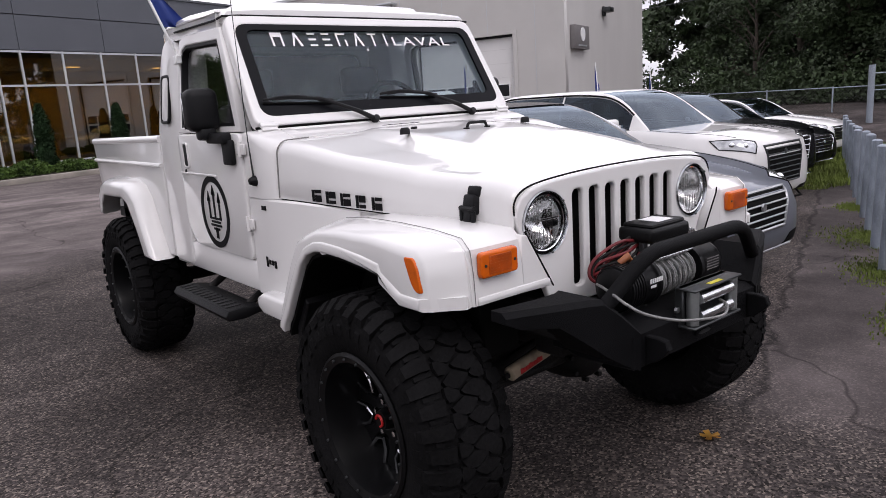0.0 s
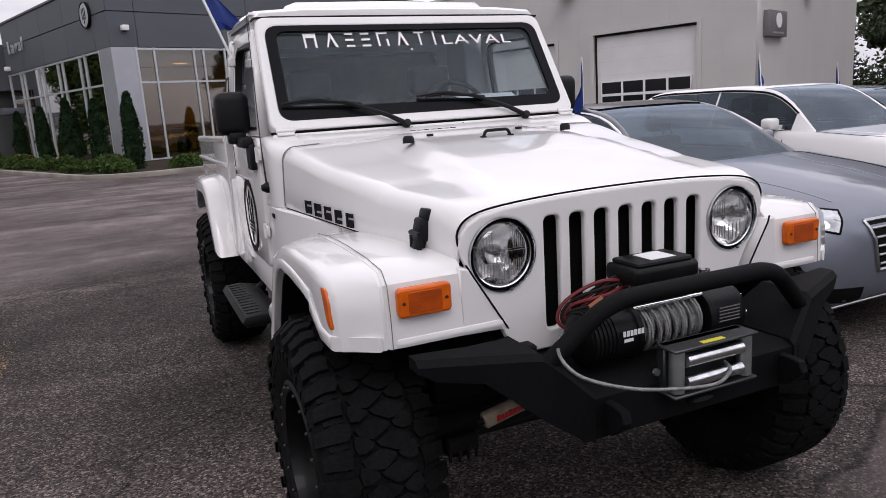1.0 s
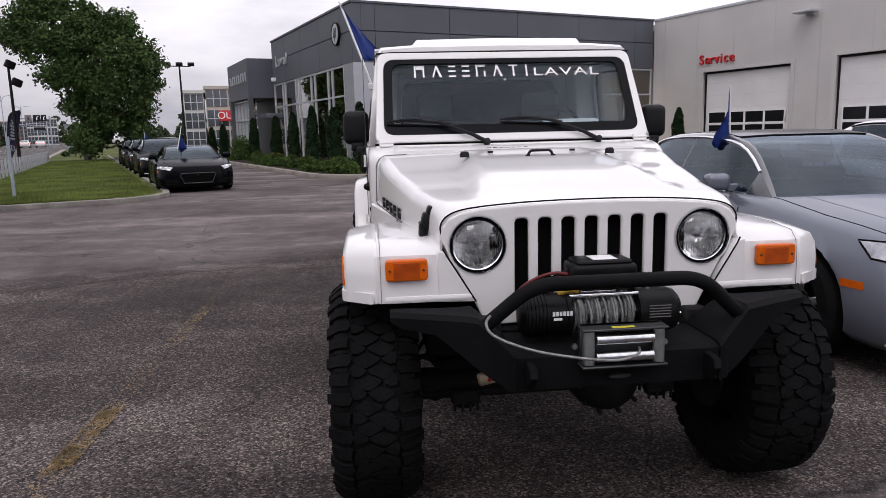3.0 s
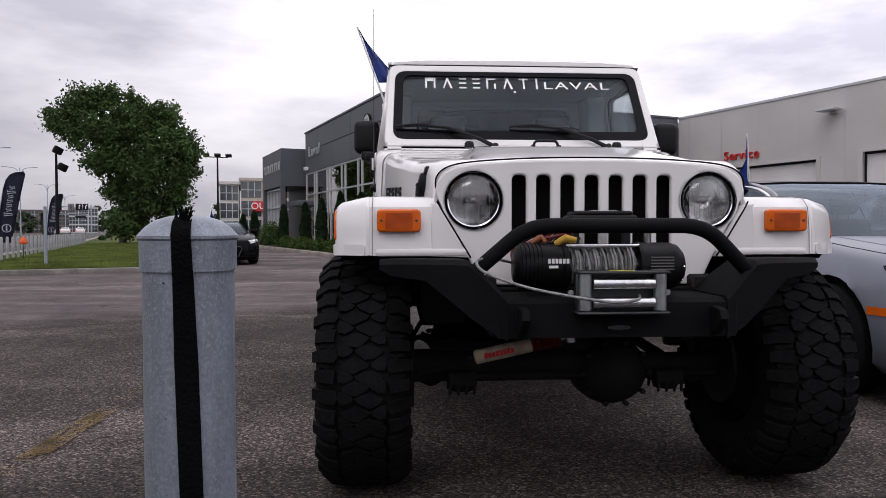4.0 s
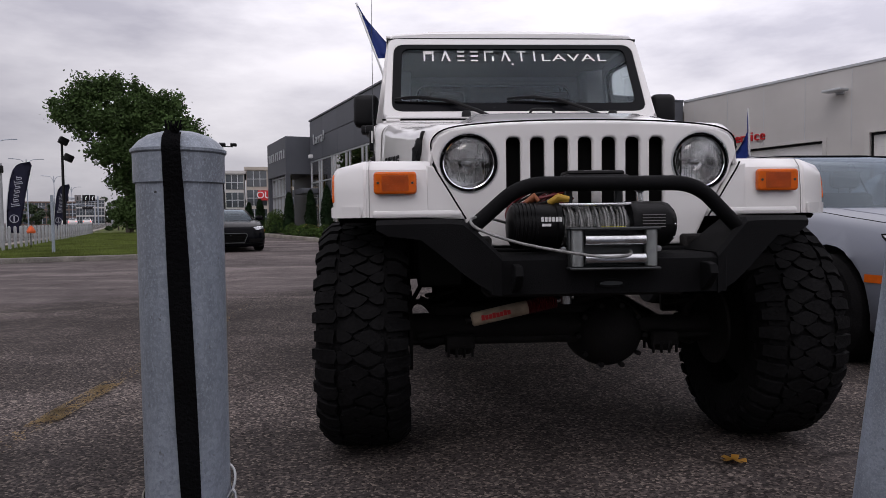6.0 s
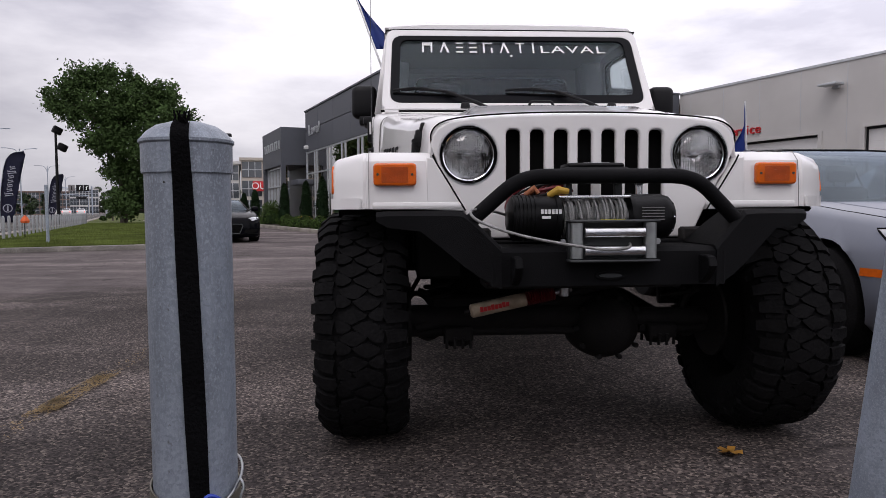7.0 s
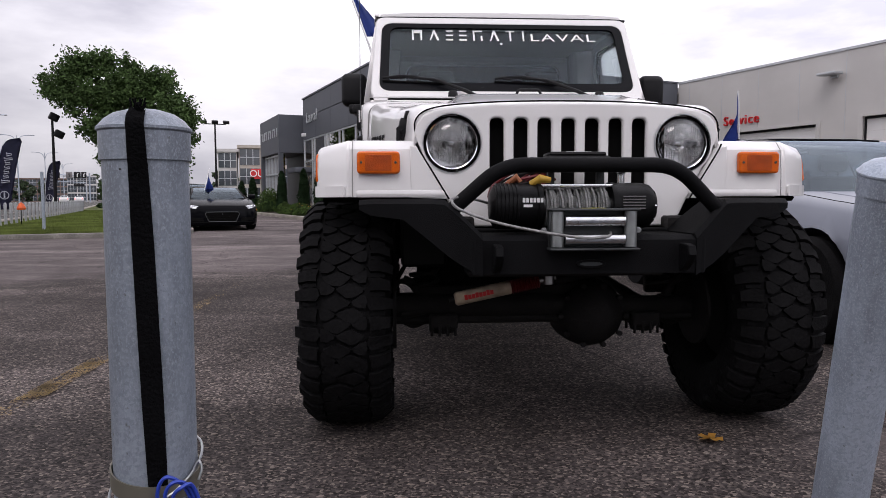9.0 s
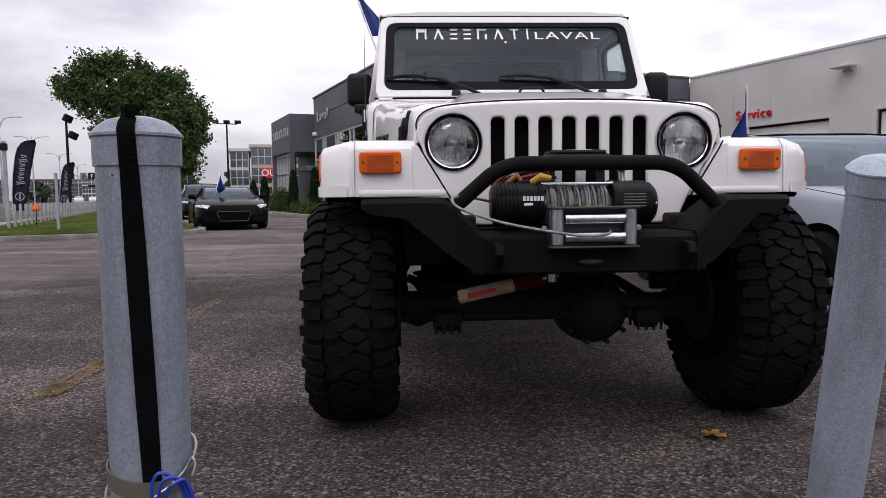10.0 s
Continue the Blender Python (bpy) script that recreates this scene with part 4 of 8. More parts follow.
def parked_car(style, paint, label, m, group="parked cars"):
    s = STYLES[style]
    L, W, r = s["L"], s["W"], s["r"]
    c = thing("car", label, "car", m, group)
    bm = bmesh.new()
    loft(bm, car_body_rings(L, W, smooth_stations(s["body"], 3)))
    fy, ry = s["fa"] * L, s["ra"] * L
    hw = W / 2
    nose = BVHTree.FromBMesh(bm)
    holes = [(y, r, r * 1.16, sx * hw * .62, sx * hw * 1.2) for y in (fy, ry) for sx in (-1, 1)]
    part("body", carve(bm, holes), paint, c, smooth=48)
    g = s["glass"]
    K = 4
    bm = bmesh.new()
    rings = []
    for y, wb, zb, wt, zt in smooth_stations(g, K):
        zm = zb + (zt - zb) * .90
        h = [(hw * wb, zb - .03), (hw * wb, zb + .02), (hw * (wb * .12 + wt * .88), zm), (hw * wt * .97, zt - .012), (hw * wt * .55, zt - .002)]
        rings.append([(x, y * L, z) for x, z in h] + [(-x, y * L, z) for x, z in h[::-1]])
    vr = [[bm.verts.new(p) for p in ring] for ring in rings]
    n = len(vr[0])
    fc = [[bm.faces.new((p[j], p[j + 1], q[j + 1], q[j])) for j in range(n - 1)] for p, q in zip(vr, vr[1:])]
    bm.faces.new(vr[0][::-1])
    bm.faces.new(vr[-1])
    bmesh.ops.recalc_face_normals(bm, faces=bm.faces)
    # panes: windscreen, rear window, and two side windows each side
    last = len(fc)
    groups = [("windscreen", [fc[i][j] for i in range(0, 2 * K - 1) for j in (3, 4, 5)]),
              ("rear_window", [fc[i][j] for i in range(4 * K, last - 1) for j in (3, 4, 5)]),
              ("side_window", [fc[i][1] for i in range(K // 2, 2 * K + 2)]), ("side_window", [fc[i][1] for i in range(2 * K + 2, 4 * K)]),
              ("side_window", [fc[i][n - 3] for i in range(K // 2, 2 * K + 2)]), ("side_window", [fc[i][n - 3] for i in range(2 * K + 2, 4 * K)])]
    panes = []
    for name, fs in groups:
        bmesh.ops.inset_region(bm, faces=fs, thickness=.020 if "side" in name else .018, depth=-.006)
        panes.append((name, fs))
    for name, fs in panes:
        b2 = bmesh.new()
        vm = {}
        for f in fs:
            for v in f.verts:
                if v not in vm:
                    vm[v] = b2.verts.new(v.co)
            b2.faces.new([vm[v] for v in f.verts])
        part(name, b2, "car_glass", c, smooth=60)
    bmesh.ops.delete(bm, geom=[f for _, fs in panes for f in fs], context="FACES_ONLY")
    part("cabin_frame", bm, "dark_grey_paint" if paint == "grey_paint" else paint, c, smooth=50)
    # dark deck, seats and wheel behind the glass
    bm = bmesh.new()
    z0 = g[1][2] + .012
    box(bm, -hw * .74, hw * .74, g[0][0] * L + .12, g[5][0] * L - .15, z0 - .03, z0 + .012)
    part("interior", bm, "interior", c)
    for yy in (g[2][0] * L + .02, g[3][0] * L + .12):
        for x in (-.37, .37):
            bm = bmesh.new()
            box(bm, x - .24, x + .24, yy, yy + .12, z0, z0 + (g[2][4] - z0) * .30, .05, 2)
            box(bm, x - .13, x + .13, yy + .02, yy + .10, z0 + (g[2][4] - z0) * .38, z0 + (g[2][4] - z0) * .72, .04, 2)
            for q in (-.05, .05):
                tube(bm, [(x + q, yy + .06, z0 + .1), (x + q, yy + .06, z0 + (g[2][4] - z0) * .45)], .007, 6)
            part("seat", bm, "interior", c)
    bm = bmesh.new()
    box(bm, -.12, .12, g[1][0] * L + .14, g[1][0] * L + .17, g[1][4] - .06, g[1][4] + .0, .015, 2)
    part("rear_view_mirror", bm, "dark", c)
    for sx in (-1, 1):
        bm = bmesh.new()
        tube(bm, [(sx * (abs(v[0]) + .004), v[1], v[2]) for v in [rg[2] for rg in rings[K // 2:4 * K + 1]]], .011, 6)
        tube(bm, [(sx * (abs(v[0]) + .004), v[1], v[2]) for v in [rg[1] for rg in rings[K // 2:4 * K + 1]]], .009, 6)
        part("window_trim", bm, "chrome" if style == "sedan" else "dark", c)
        bm = bmesh.new()
        y, z = g[1][0] * L - .12, g[0][2] + .06
        x = hw * .90
        box(bm, x, x + .19, y - .02, y + .10, z - .01, z + .12, .04, 3)
        box(bm, x - .1, x + .03, y + .0, y + .05, z - .02, z + .04, .01, 1)
        part("mirror", bm, paint, c, m=Matrix.Diagonal((sx, 1, 1, 1)))
        for yy in (.40, .60):
            bm = bmesh.new()
            box(bm, hw * .985, hw * 1.012, yy * L + .2, yy * L + .40, g[0][2] - .10, g[0][2] - .075, .008, 1)
            part("door_handle", bm, paint, c, m=Matrix.Diagonal((sx, 1, 1, 1)))
        for yy in (.335, .515, .70):
            part("door_gap", draped_line(nose, [(sx * hw, yy * L, .30), (sx * hw, yy * L, g[0][2] - .05)], (-sx, 0, 0), .004), "dark", c)
        # bonnet shut line, from the screen down to the lamp
        y0, y1 = g[0][0] * L + .05, .055 * L
        part("bonnet_gap", draped_line(nose, [(sx * hw * .80, y0, 1.2), (sx * hw * .80, (y0 + y1) / 2, 1.2), (sx * hw * .68, y1, 1.2)], (0, 0, -1), .0045), "dark", c)
        part("shoulder_crease", draped_line(nose, [(sx * hw * .55, y0, 1.2), (sx * hw * .42, y1, 1.2)], (0, 0, -1), .008, off=-.003), paint, c)
    for y in (fy, ry):
        for sx in (-1, 1):
            wheel(c, sx * (hw - .125), y, r, .235)
    if style == "sedan":
        top = BVHTree.FromPolygons([v for rg in rings for v in rg], [(i * n + j, i * n + j + 1, i * n + n + j + 1, i * n + n + j) for i in range(len(rings) - 1) for j in range(n - 1)])
        w = hw * .60
        bm = draped_patch(top, [(-w, g[1][0] * L + .26, 2), (w, g[1][0] * L + .26, 2), (w, g[4][0] * L, 2), (-w, g[4][0] * L, 2)], (0, 0, -1), 10, 10, .004)
        part("roof_glass", bm, "roof_black", c, "dark glass roof panel")
    s = dict(s, nose=nose)
    return c, s


M["car_glass"] = glass_mat("car_window_glass", (0.24, 0.29, 0.34), clear=0.9, gloss=0.70, tone=(0.78, 0.9, 1.0))
M["roof_black"] = mat("dark_roof_glass", (0.008, 0.009, 0.011), 0.12, vary=0.0, spec=0.3)


def front_fit(c, s, grille, zg, hg, wg, lamp_z, bar_mat="chrome", bars=4, lamp_h=.10):
    """Grille, lamps, intakes and badge, laid on a car's nose."""
    W, nose = s["W"], s["nose"]
    hw = W / 2
    taper = .84
    if grille == "wide":
        outline = [(-wg * .92, zg + hg), (wg * .92, zg + hg), (wg, zg + hg * .8), (wg * .8, zg), (-wg * .8, zg), (-wg, zg + hg * .8)]
    else:
        outline = [(-wg, zg + hg), (wg, zg + hg), (wg * taper, zg), (-wg * taper, zg)]
    part_ = draped_patch(nose, [(-wg * taper, 0, zg), (wg * taper, 0, zg), (wg, 0, zg + hg), (-wg, 0, zg + hg)], (0, 1, 0), 12, 6, .004)
    g = part("grille", part_, "dark", c, "dark grille")
    for i in range(bars):
        z = zg + hg * (i + .75) / (bars + .5)
        w = wg * (taper + (1 - taper) * (z - zg) / hg) - .01
        part("grille_bar", draped_line(nose, [(-w, 0, z), (0, 0, z), (w, 0, z)], (0, 1, 0), .0075 if grille != "wide" else .005, 8, .012), bar_mat if grille != "wide" else "dark", g)
    ring = [(x, 0, z) for x, z in outline + outline[:1]]
    part("grille_frame", draped_line(nose, ring, (0, 1, 0), .012, 8, .006), bar_mat, g)
    bm = bmesh.new()
    k = .3 if grille == "wide" else .55
    lathe(bm, [(0, -.012), (.05 * k, -.012), (.055 * k, 0)], 20, "y")
    part("badge", bm, bar_mat, g, m=Matrix.Translation(drape(nose, (0, 0, zg + hg * (.62 if grille == "bars" else .8)), (0, 1, 0), .014)))
    for sx in (-1, 1):
        d = (-sx * .55, .8, -.25)
        tall = lamp_h > .12
        quad = [(sx * hw * .62, .10, lamp_z - lamp_h * .45), (sx * hw * (.88 if tall else .93), .36 if tall else .55, lamp_z + .005), (sx * hw * (.90 if tall else .94), .44 if tall else .66, lamp_z + lamp_h * .78), (sx * hw * .56, .10, lamp_z + lamp_h * .55)]
        lamp = part("headlight", draped_patch(nose, quad, d, 12, 5, .004, .006), "lamp_shell", c, "clear headlight cluster")
        for u in (.3, .62):
            p = Vector(quad[0]).lerp(Vector(quad[1]), u).lerp(Vector(quad[3]).lerp(Vector(quad[2]), u), .5)
            bm = bmesh.new()
            bmesh.ops.create_uvsphere(bm, u_segments=16, v_segments=10, radius=.034)
            part("projector", bm, "chrome", lamp, m=Matrix.Translation(drape(nose, p, d, -.012)))
        rim = [quad[0], quad[1], quad[2], quad[3], quad[0]]
        part("lamp_seal", draped_line(nose, rim, d, .006, 8, .004), "dark", lamp)
        a = [(sx * hw * .48, 0, .25), (sx * hw * .80, .1, .27), (sx * hw * .84, .1, .36), (sx * hw * .50, 0, .34)]
        part("air_intake", draped_patch(nose, a, (-sx * .15, 1, 0), 8, 4, .004), "dark", c)
        q = [(sx * hw * .985, .34, .525), (sx * hw * .99, .50, .525), (sx * hw * .99, .50, .57), (sx * hw * .985, .34, .57)]
        part("side_marker", draped_patch(nose, q, (-sx, .25, 0), 6, 3, .005), "amber", c)
    part("bumper_trim", draped_line(nose, [(-hw * .86, .2, .235), (-hw * .5, 0, .225), (hw * .5, 0, .225), (hw * .86, .2, .235)], (0, 1, 0), .012, 8, .004), bar_mat if grille == "bars" else "dark", c)


M["lamp_shell"] = mat("headlamp_lens", (0.44, 0.45, 0.47), 0.10, metal=0.6, vary=0.35, scale=14, coat=1.0)


def car_flag(m, k=1.0, label="small dark blue pennant on a white plastic window staff"):
    f = thing("flag", label, "flag", m @ Matrix.Diagonal((k, k, k, 1)), "dealer window flags")
    bm = bmesh.new()
    tube(bm, [(0, 0, 0), (.0, .0, .42)], .006, 8)
    part("staff", bm, "white", f)
    bm = bmesh.new()
    grid = []
    for i in range(9):
        u = i / 8
        col = []
        for j in range(7):
            v = j / 6
            top, bot = .41 - .30 * u, .06 - .03 * u
            col.append(bm.verts.new((.004 + .15 * u + .012 * math.sin(6 * u + 3 * v), .05 * math.sin(4 * u + v) * u + .05 * u, bot + (top - bot) * v * (1 - .35 * u))))
        grid.append(col)
    for i in range(8):
        for j in range(6):
            bm.faces.new((grid[i][j], grid[i + 1][j], grid[i + 1][j + 1], grid[i][j + 1]))
    bmesh.ops.solidify(bm, geom=bm.faces[:], thickness=.003)
    part("cloth", bm, "blue_flag", f, smooth=60)
    return f


sedan, st = parked_car("sedan", "grey_paint", "metallic grey sedan with a bright bar grille", pose(2.87, .36, gz(2.87, 1.4), 0, 0, 1.5))
front_fit(sedan, st, "bars", .42, .28, .42, .70, "steel", 5, .14)
suv, st = parked_car("suv", "white_paint", "white sport utility car with a large dark grille", pose(6.15, 1.75, gz(6.15, 2.75), 0, 0, 2))
front_fit(suv, st, "frame", .44, .44, .45, .86, "gunmetal", bars=7, lamp_h=.145)
c3, st = parked_car("suv", "black_paint", "black sport utility car in the row", pose(9.0, 2.9, gz(9.0, 3.9), 0, 0, 0))
front_fit(c3, st, "bars", .46, .36, .40, .86)
c4, st = parked_car("sedan", "black_paint", "black sedan in the row", pose(11.8, 3.7, gz(11.8, 4.7), 0, 0, 0))
front_fit(c4, st, "bars", .42, .28, .42, .70)
c5, st = parked_car("sedan", "white_paint", "white sedan at the end of the row", pose(14.6, 4.5, gz(14.6, 5.5), 0, 0, 0))
front_fit(c5, st, "bars", .42, .28, .42, .70)
sport, st = parked_car("coupe", "black_paint", "low black sports coupe parked beside the kerb", site(.84, 16.5, 0, -1), group="cars along the drive")
front_fit(sport, st, "wide", .24, .25, .43, .58, "gunmetal", 5)
for i, (b, lab) in enumerate(((22.9, "black sedan with a chrome grille behind the coupe"), (28.6, "black sedan waiting along the kerb"), (34.4, "dark car at the end of the line"))):
    c, st = parked_car("sedan", "black_paint", lab, site(.82, b, 0), group="cars along the drive")
    front_fit(c, st, "bars", .36, .26, .34, .68)

# window flags on the row
car_flag(pose(2.30, 2.80, 1.20, -6, 10, 200), 1.25)
car_flag(pose(5.85, 4.15, 1.36, -4, -4, 30))
car_flag(pose(8.75, 5.3, 1.26, -4, -4, 30))
car_flag(site(.56, 18.1, 1.0, 20) @ pose(0, 0, 0, 0, 14, 0), 1.7)
car_flag(site(.30, 25.4, 1.3, 20))


# ---- the pickup ----
truck = thing("pickup_truck", "lifted white off-road pickup with mud tyres and a front winch", "truck")


def lerp(stops, y):
    for (y0, v0), (y1, v1) in zip(stops, stops[1:]):
        if y <= y1:
            t = max(0, min(1, (y - y0) / (y1 - y0)))
            return v0 + (v1 - v0) * t
    return stops[-1][1]


def truck_grille():
    out = [(-.365, .745), (.365, .745), (.405, .83), (.502, 1.02), (.515, 1.055)]
    top = [(.508, 1.085), (.487, 1.112), (.45, 1.131), (.38, 1.143), (.25, 1.152), (.12, 1.156), (0, 1.157)]
    right = out[2:] + top
    outline = [(-x, z) for x, z in right[::-1]][1:] + out[:2] + right
    holes = []
    for i in range(7):
        x = (i - 3) * .0803
        holes.append(rounded(x - .0235, x + .0235, .80, 1.105, .016, 4))
    for sx in (-1, 1):
        holes.append(circle(sx * .39, 1.022, .096, 40))
    me = plate(outline, holes, .024, .008, 3)
    part("grille", me, "white_paint", truck, "white seven-slot grille panel", m=Matrix.Translation((0, -.6085, 0)) @ FACE_FRONT)
    for p in me.polygons:
        p.use_smooth = False
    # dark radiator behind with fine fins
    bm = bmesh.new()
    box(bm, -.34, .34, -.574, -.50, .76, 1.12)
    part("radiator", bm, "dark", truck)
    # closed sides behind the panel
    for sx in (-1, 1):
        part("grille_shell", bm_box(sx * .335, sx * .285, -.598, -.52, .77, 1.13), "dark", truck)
    for sx in (-1, 1):
        c = Matrix.Translation((sx * .39, -.60, 1.022))
        bm = bmesh.new()
        lathe(bm, [(.092, .0), (.093, -.022), (.0955, -.026), (.0980, -.021), (.0980, .0)], 40, "y", True)
        h = part("headlight", bm, "chrome_dim", truck, "round sealed-beam headlight with a chrome ring", m=c)
        bm = bmesh.new()
        lathe(bm, [(.0855, .004), (.0855, -.012), (.0915, -.010), (.0915, .004)], 40, "y", True)
        part("gasket", bm, "dark", h)
        bm = bmesh.new()
        lathe(bm, [(.0815, .0), (.082, -.016), (.0852, -.018), (.0858, .0)], 40, "y", True)
        part("retaining_ring", bm, "chrome", h)
        bm = bmesh.new()
        lathe(bm, [(.0, .075), (.02, .07), (.05, .045), (.07, .015), (.084, -.004), (.086, .0), (.072, .02), (.05, .052), (.02, .078), (0, .082)], 36, "y")
        part("reflector", bm, "reflector", h)
        bm = bmesh.new()
        lathe(bm, [(0, -.034), (.03, -.032), (.055, -.026), (.075, -.014), (.083, -.002), (.083, .004), (.075, -.009), (.055, -.020), (.03, -.027), (0, -.029)], 40, "y")
        part("lens", bm, "clear_glass", h).visible_shadow = False
        bm = bmesh.new()
        for k in range(19):
            x = -.0675 + k * .0075
            zt = math.sqrt(max(0, .075 ** 2 - x * x))
            yy = -.026 + .020 * (x / .08) ** 2
            for z0, z1 in ((.014, zt * .88), (-zt * .88, -.016)):
                if z1 - z0 > .01 and (k < 6 or k > 12 or (z0 < 0 and k % 2)):
                    box(bm, x - .0008, x + .0008, yy, yy + .003, z0, z1)
        for z in (-.056, -.040, -.024, .008, .014, .030, .046, .060):
            xw = math.sqrt(.072 ** 2 - z * z) * .92
            for x0, x1 in ((-xw, xw),) if z in (.008, .014) else ((-xw, -.022), (.022, xw)):
                box(bm, x0, x1, -.020, -.017, z - .0006, z + .0006)
        tagged(part("lens_flutes", bm, "ribbed_glass", h), kind="stuff")
        bm = bmesh.new()
        lathe(bm, [(0, .012), (.010, .014), (.011, .03), (.011, .05)], 16, "y")
        part("bulb_shield", bm, "chrome", h)
        bm = bmesh.new()
        lathe(bm, [(.0, .12), (.1, .12), (.1, .0), (.099, .0), (.099, .119), (0, .119)], 36, "y")
        part("bucket", bm, "dark", h)
        for k in range(3):
            a = radians(40 + k * 120)
            bm = bmesh.new()
            bmesh.ops.create_uvsphere(bm, u_segments=8, v_segments=6, radius=.004)
            part("screw", bm, "gunmetal", h, m=Matrix.Translation((.092 * math.cos(a), -.03, .092 * math.sin(a))))


M["chrome_dim"] = mat("weathered_chrome", (0.50, 0.51, 0.53), 0.16, metal=1.0, vary=0.2, scale=30)
M["ribbed_glass"] = mat("ribbed_lens_glass", (0.20, 0.205, 0.21), 0.2, vary=0.1, scale=60, coat=0.5)
M["reflector"] = mat("silvered_reflector", (0.92, 0.93, 0.94), 0.17, metal=1.0, vary=0.12, scale=50, bump=0.3, bump_scale=30)
truck_grille()

HOOD_W = [(-.61, .512), (-.30, .575), (.0, .630), (.36, .690), (.47, .702)]
HOOD_Z = [(-.61, 1.150), (-.56, 1.166), (-.45, 1.193), (-.2, 1.247), (.05, 1.280), (.36, 1.304), (.47, 1.310)]
HOOD_SEAM = [(-.61, 1.010), (-.3, 1.036), (.36, 1.066), (.47, 1.068)]


def hood_ring(y, lift=0.0):
    w, z, s = lerp(HOOD_W, y), lerp(HOOD_Z, y) + lift, lerp(HOOD_SEAM, y)
    half = []
    k = max(0, min(1, (y - .05) / .42))
    dome = .043 * min(1, (y + .55) / .3) * (1 - .8 * k * k * (3 - 2 * k)) if y > -.55 else 0
    for u in [i / 14 for i in range(15)]:
        x = u * (w - .05)
        t = max(0, min(1, (.345 - .05 * (y - .36) - x) / .05))
        crown = -.012 * (x / w) ** 2
        half.append((x, z + crown + dome * (t * t * (3 - 2 * t)) - dome))
    zt = half[-1][1]
    for k in range(1, 9):
        a = radians(90 - k * 10.5)
        half.append((w - .05 + .052 * math.cos(a), zt - .055 + .055 * math.sin(a)))
    half.append((w + .006, (zt - .05 + s) / 2))
    half.append((w + .010, s + .002))
    return [(-x, y, zz) for x, zz in half[::-1]] + [(x, y, zz) for x, zz in half[1:]]


def truck_hood():
    bm = bmesh.new()
    ys = [-.612, -.606, -.592, -.57] + [-.54 + .985 * i / 24 for i in range(25)] + [.459, .468]
    rings = []
    for i, y in enumerate(ys):
        lift = {0: -.020, 1: -.008, 2: -.002, len(ys) - 1: -.010, len(ys) - 2: -.003}.get(i, 0.0)
        rings.append(hood_ring(max(y, -.61), lift) if i else [(p[0] * .992, y, p[2]) for p in hood_ring(-.61, lift)])
        rings[-1] = [(p[0], y, p[2]) for p in rings[-1]]
    rings = [ring + [(p[0] * .985, p[1] + (.006 if i == 0 else 0), p[2] - .012) for p in ring[::-1]] for i, ring in enumerate(rings)]
    loft(bm, rings)
    h = part("hood", bm, "white_paint", truck, "white bonnet with a raised centre", smooth=50)
    # rubber seals in the gaps round the bonnet
    bm = bmesh.new()
    edge = [(.512, 1.06), (.513, 1.09), (.495, 1.118), (.455, 1.137), (.38, 1.149), (.25, 1.158), (.12, 1.162), (0, 1.163)]
    edge = [(x, -.613, z) for x, z in edge] + [(-x, -.613, z) for x, z in edge[-2::-1]]
    tube(bm, catmull(edge, 4), .0028, 6)
    part("hood_seal", bm, "dark", truck)
    for sx in (-1, 1):
        bm = bmesh.new()
        tube(bm, [(sx * (lerp(HOOD_W, y) + .0075), y, lerp(HOOD_SEAM, y) - .001) for y in (-.60, -.4, -.2, 0, .2, .36, .462)], .0028, 6)
        part("hood_seal", bm, "dark", truck)
        bm = bmesh.new()
        tube(bm, [(sx * .511, -.650, 1.018), (sx * .500, -.654, .998), (sx * .403, -.655, .838)], .0028, 6)
        part("grille_seal", bm, "dark", truck)
    # grey line along the rear shut gap, its shadow drawn as colour
    for sx in (-1, 1):
        bm = bmesh.new()
        tube(bm, [(x + sx * .0015, .4715, z + .0015) for x, _, z in hood_ring(.468, -.002) if x * sx > .55], .0024, 6)
        part("hood_seal", bm, "seam_grey", truck)
    for sx in (-1, 1):
        bm = bmesh.new()
        lathe(bm, [(0, .026), (.012, .025), (.017, .017), (.018, 0)], 18)
        part("hood_bumper", bm, "black_plastic", h, m=Matrix.Translation((sx * .325, .148, lerp(HOOD_Z, .15) - .004)) @ Matrix.Diagonal((1.2, 1, 1, 1)))
        # latch
        bm = bmesh.new()
        x, y = sx * (lerp(HOOD_W, -.47) + .018), -.47
        box(bm, -.012, .016, -.026, .026, -.034, .008, .007)
        box(bm, -.008, .014, -.015, .015, .0, .06, .006)
        box(bm, -.014, .016, -.021, .021, .040, .098, .008)
        box(bm, -.018, .008, -.024, .020, .090, .124, .008)
        tube(bm, [(.012, -.026, .056), (.012, .026, .056)], .008, 8)
        tube(bm, [(.006, -.020, .01), (.012, -.022, .05)], .006, 8)
        tube(bm, [(.006, .020, .01), (.012, .022, .05)], .006, 8)
        part("hood_latch", bm, "black_plastic", h, "black rubber bonnet latch", m=pose(x + sx * .004, y, 1.018, 0, -sx * 14, 0) @ Matrix.Diagonal((1.35 * sx, 1.2, 1.05, 1)))
        # washer nozzle
        bm = bmesh.new()
        box(bm, -.012, .012, -.008, .008, 0, .01, .003)
        part("washer_nozzle", bm, "black_plastic", h, m=Matrix.Translation((sx * .19, .27, lerp(HOOD_Z, .27) - .002)))
    bm = bmesh.new()
    tube(bm, arc([(-.055, .10, 0), (-.045, .10, .022), (.045, .10, .022), (.055, .10, 0)], 5, .015), .006, 10)
    box(bm, -.066, -.046, .09, .11, -.004, .004, .002, 1)
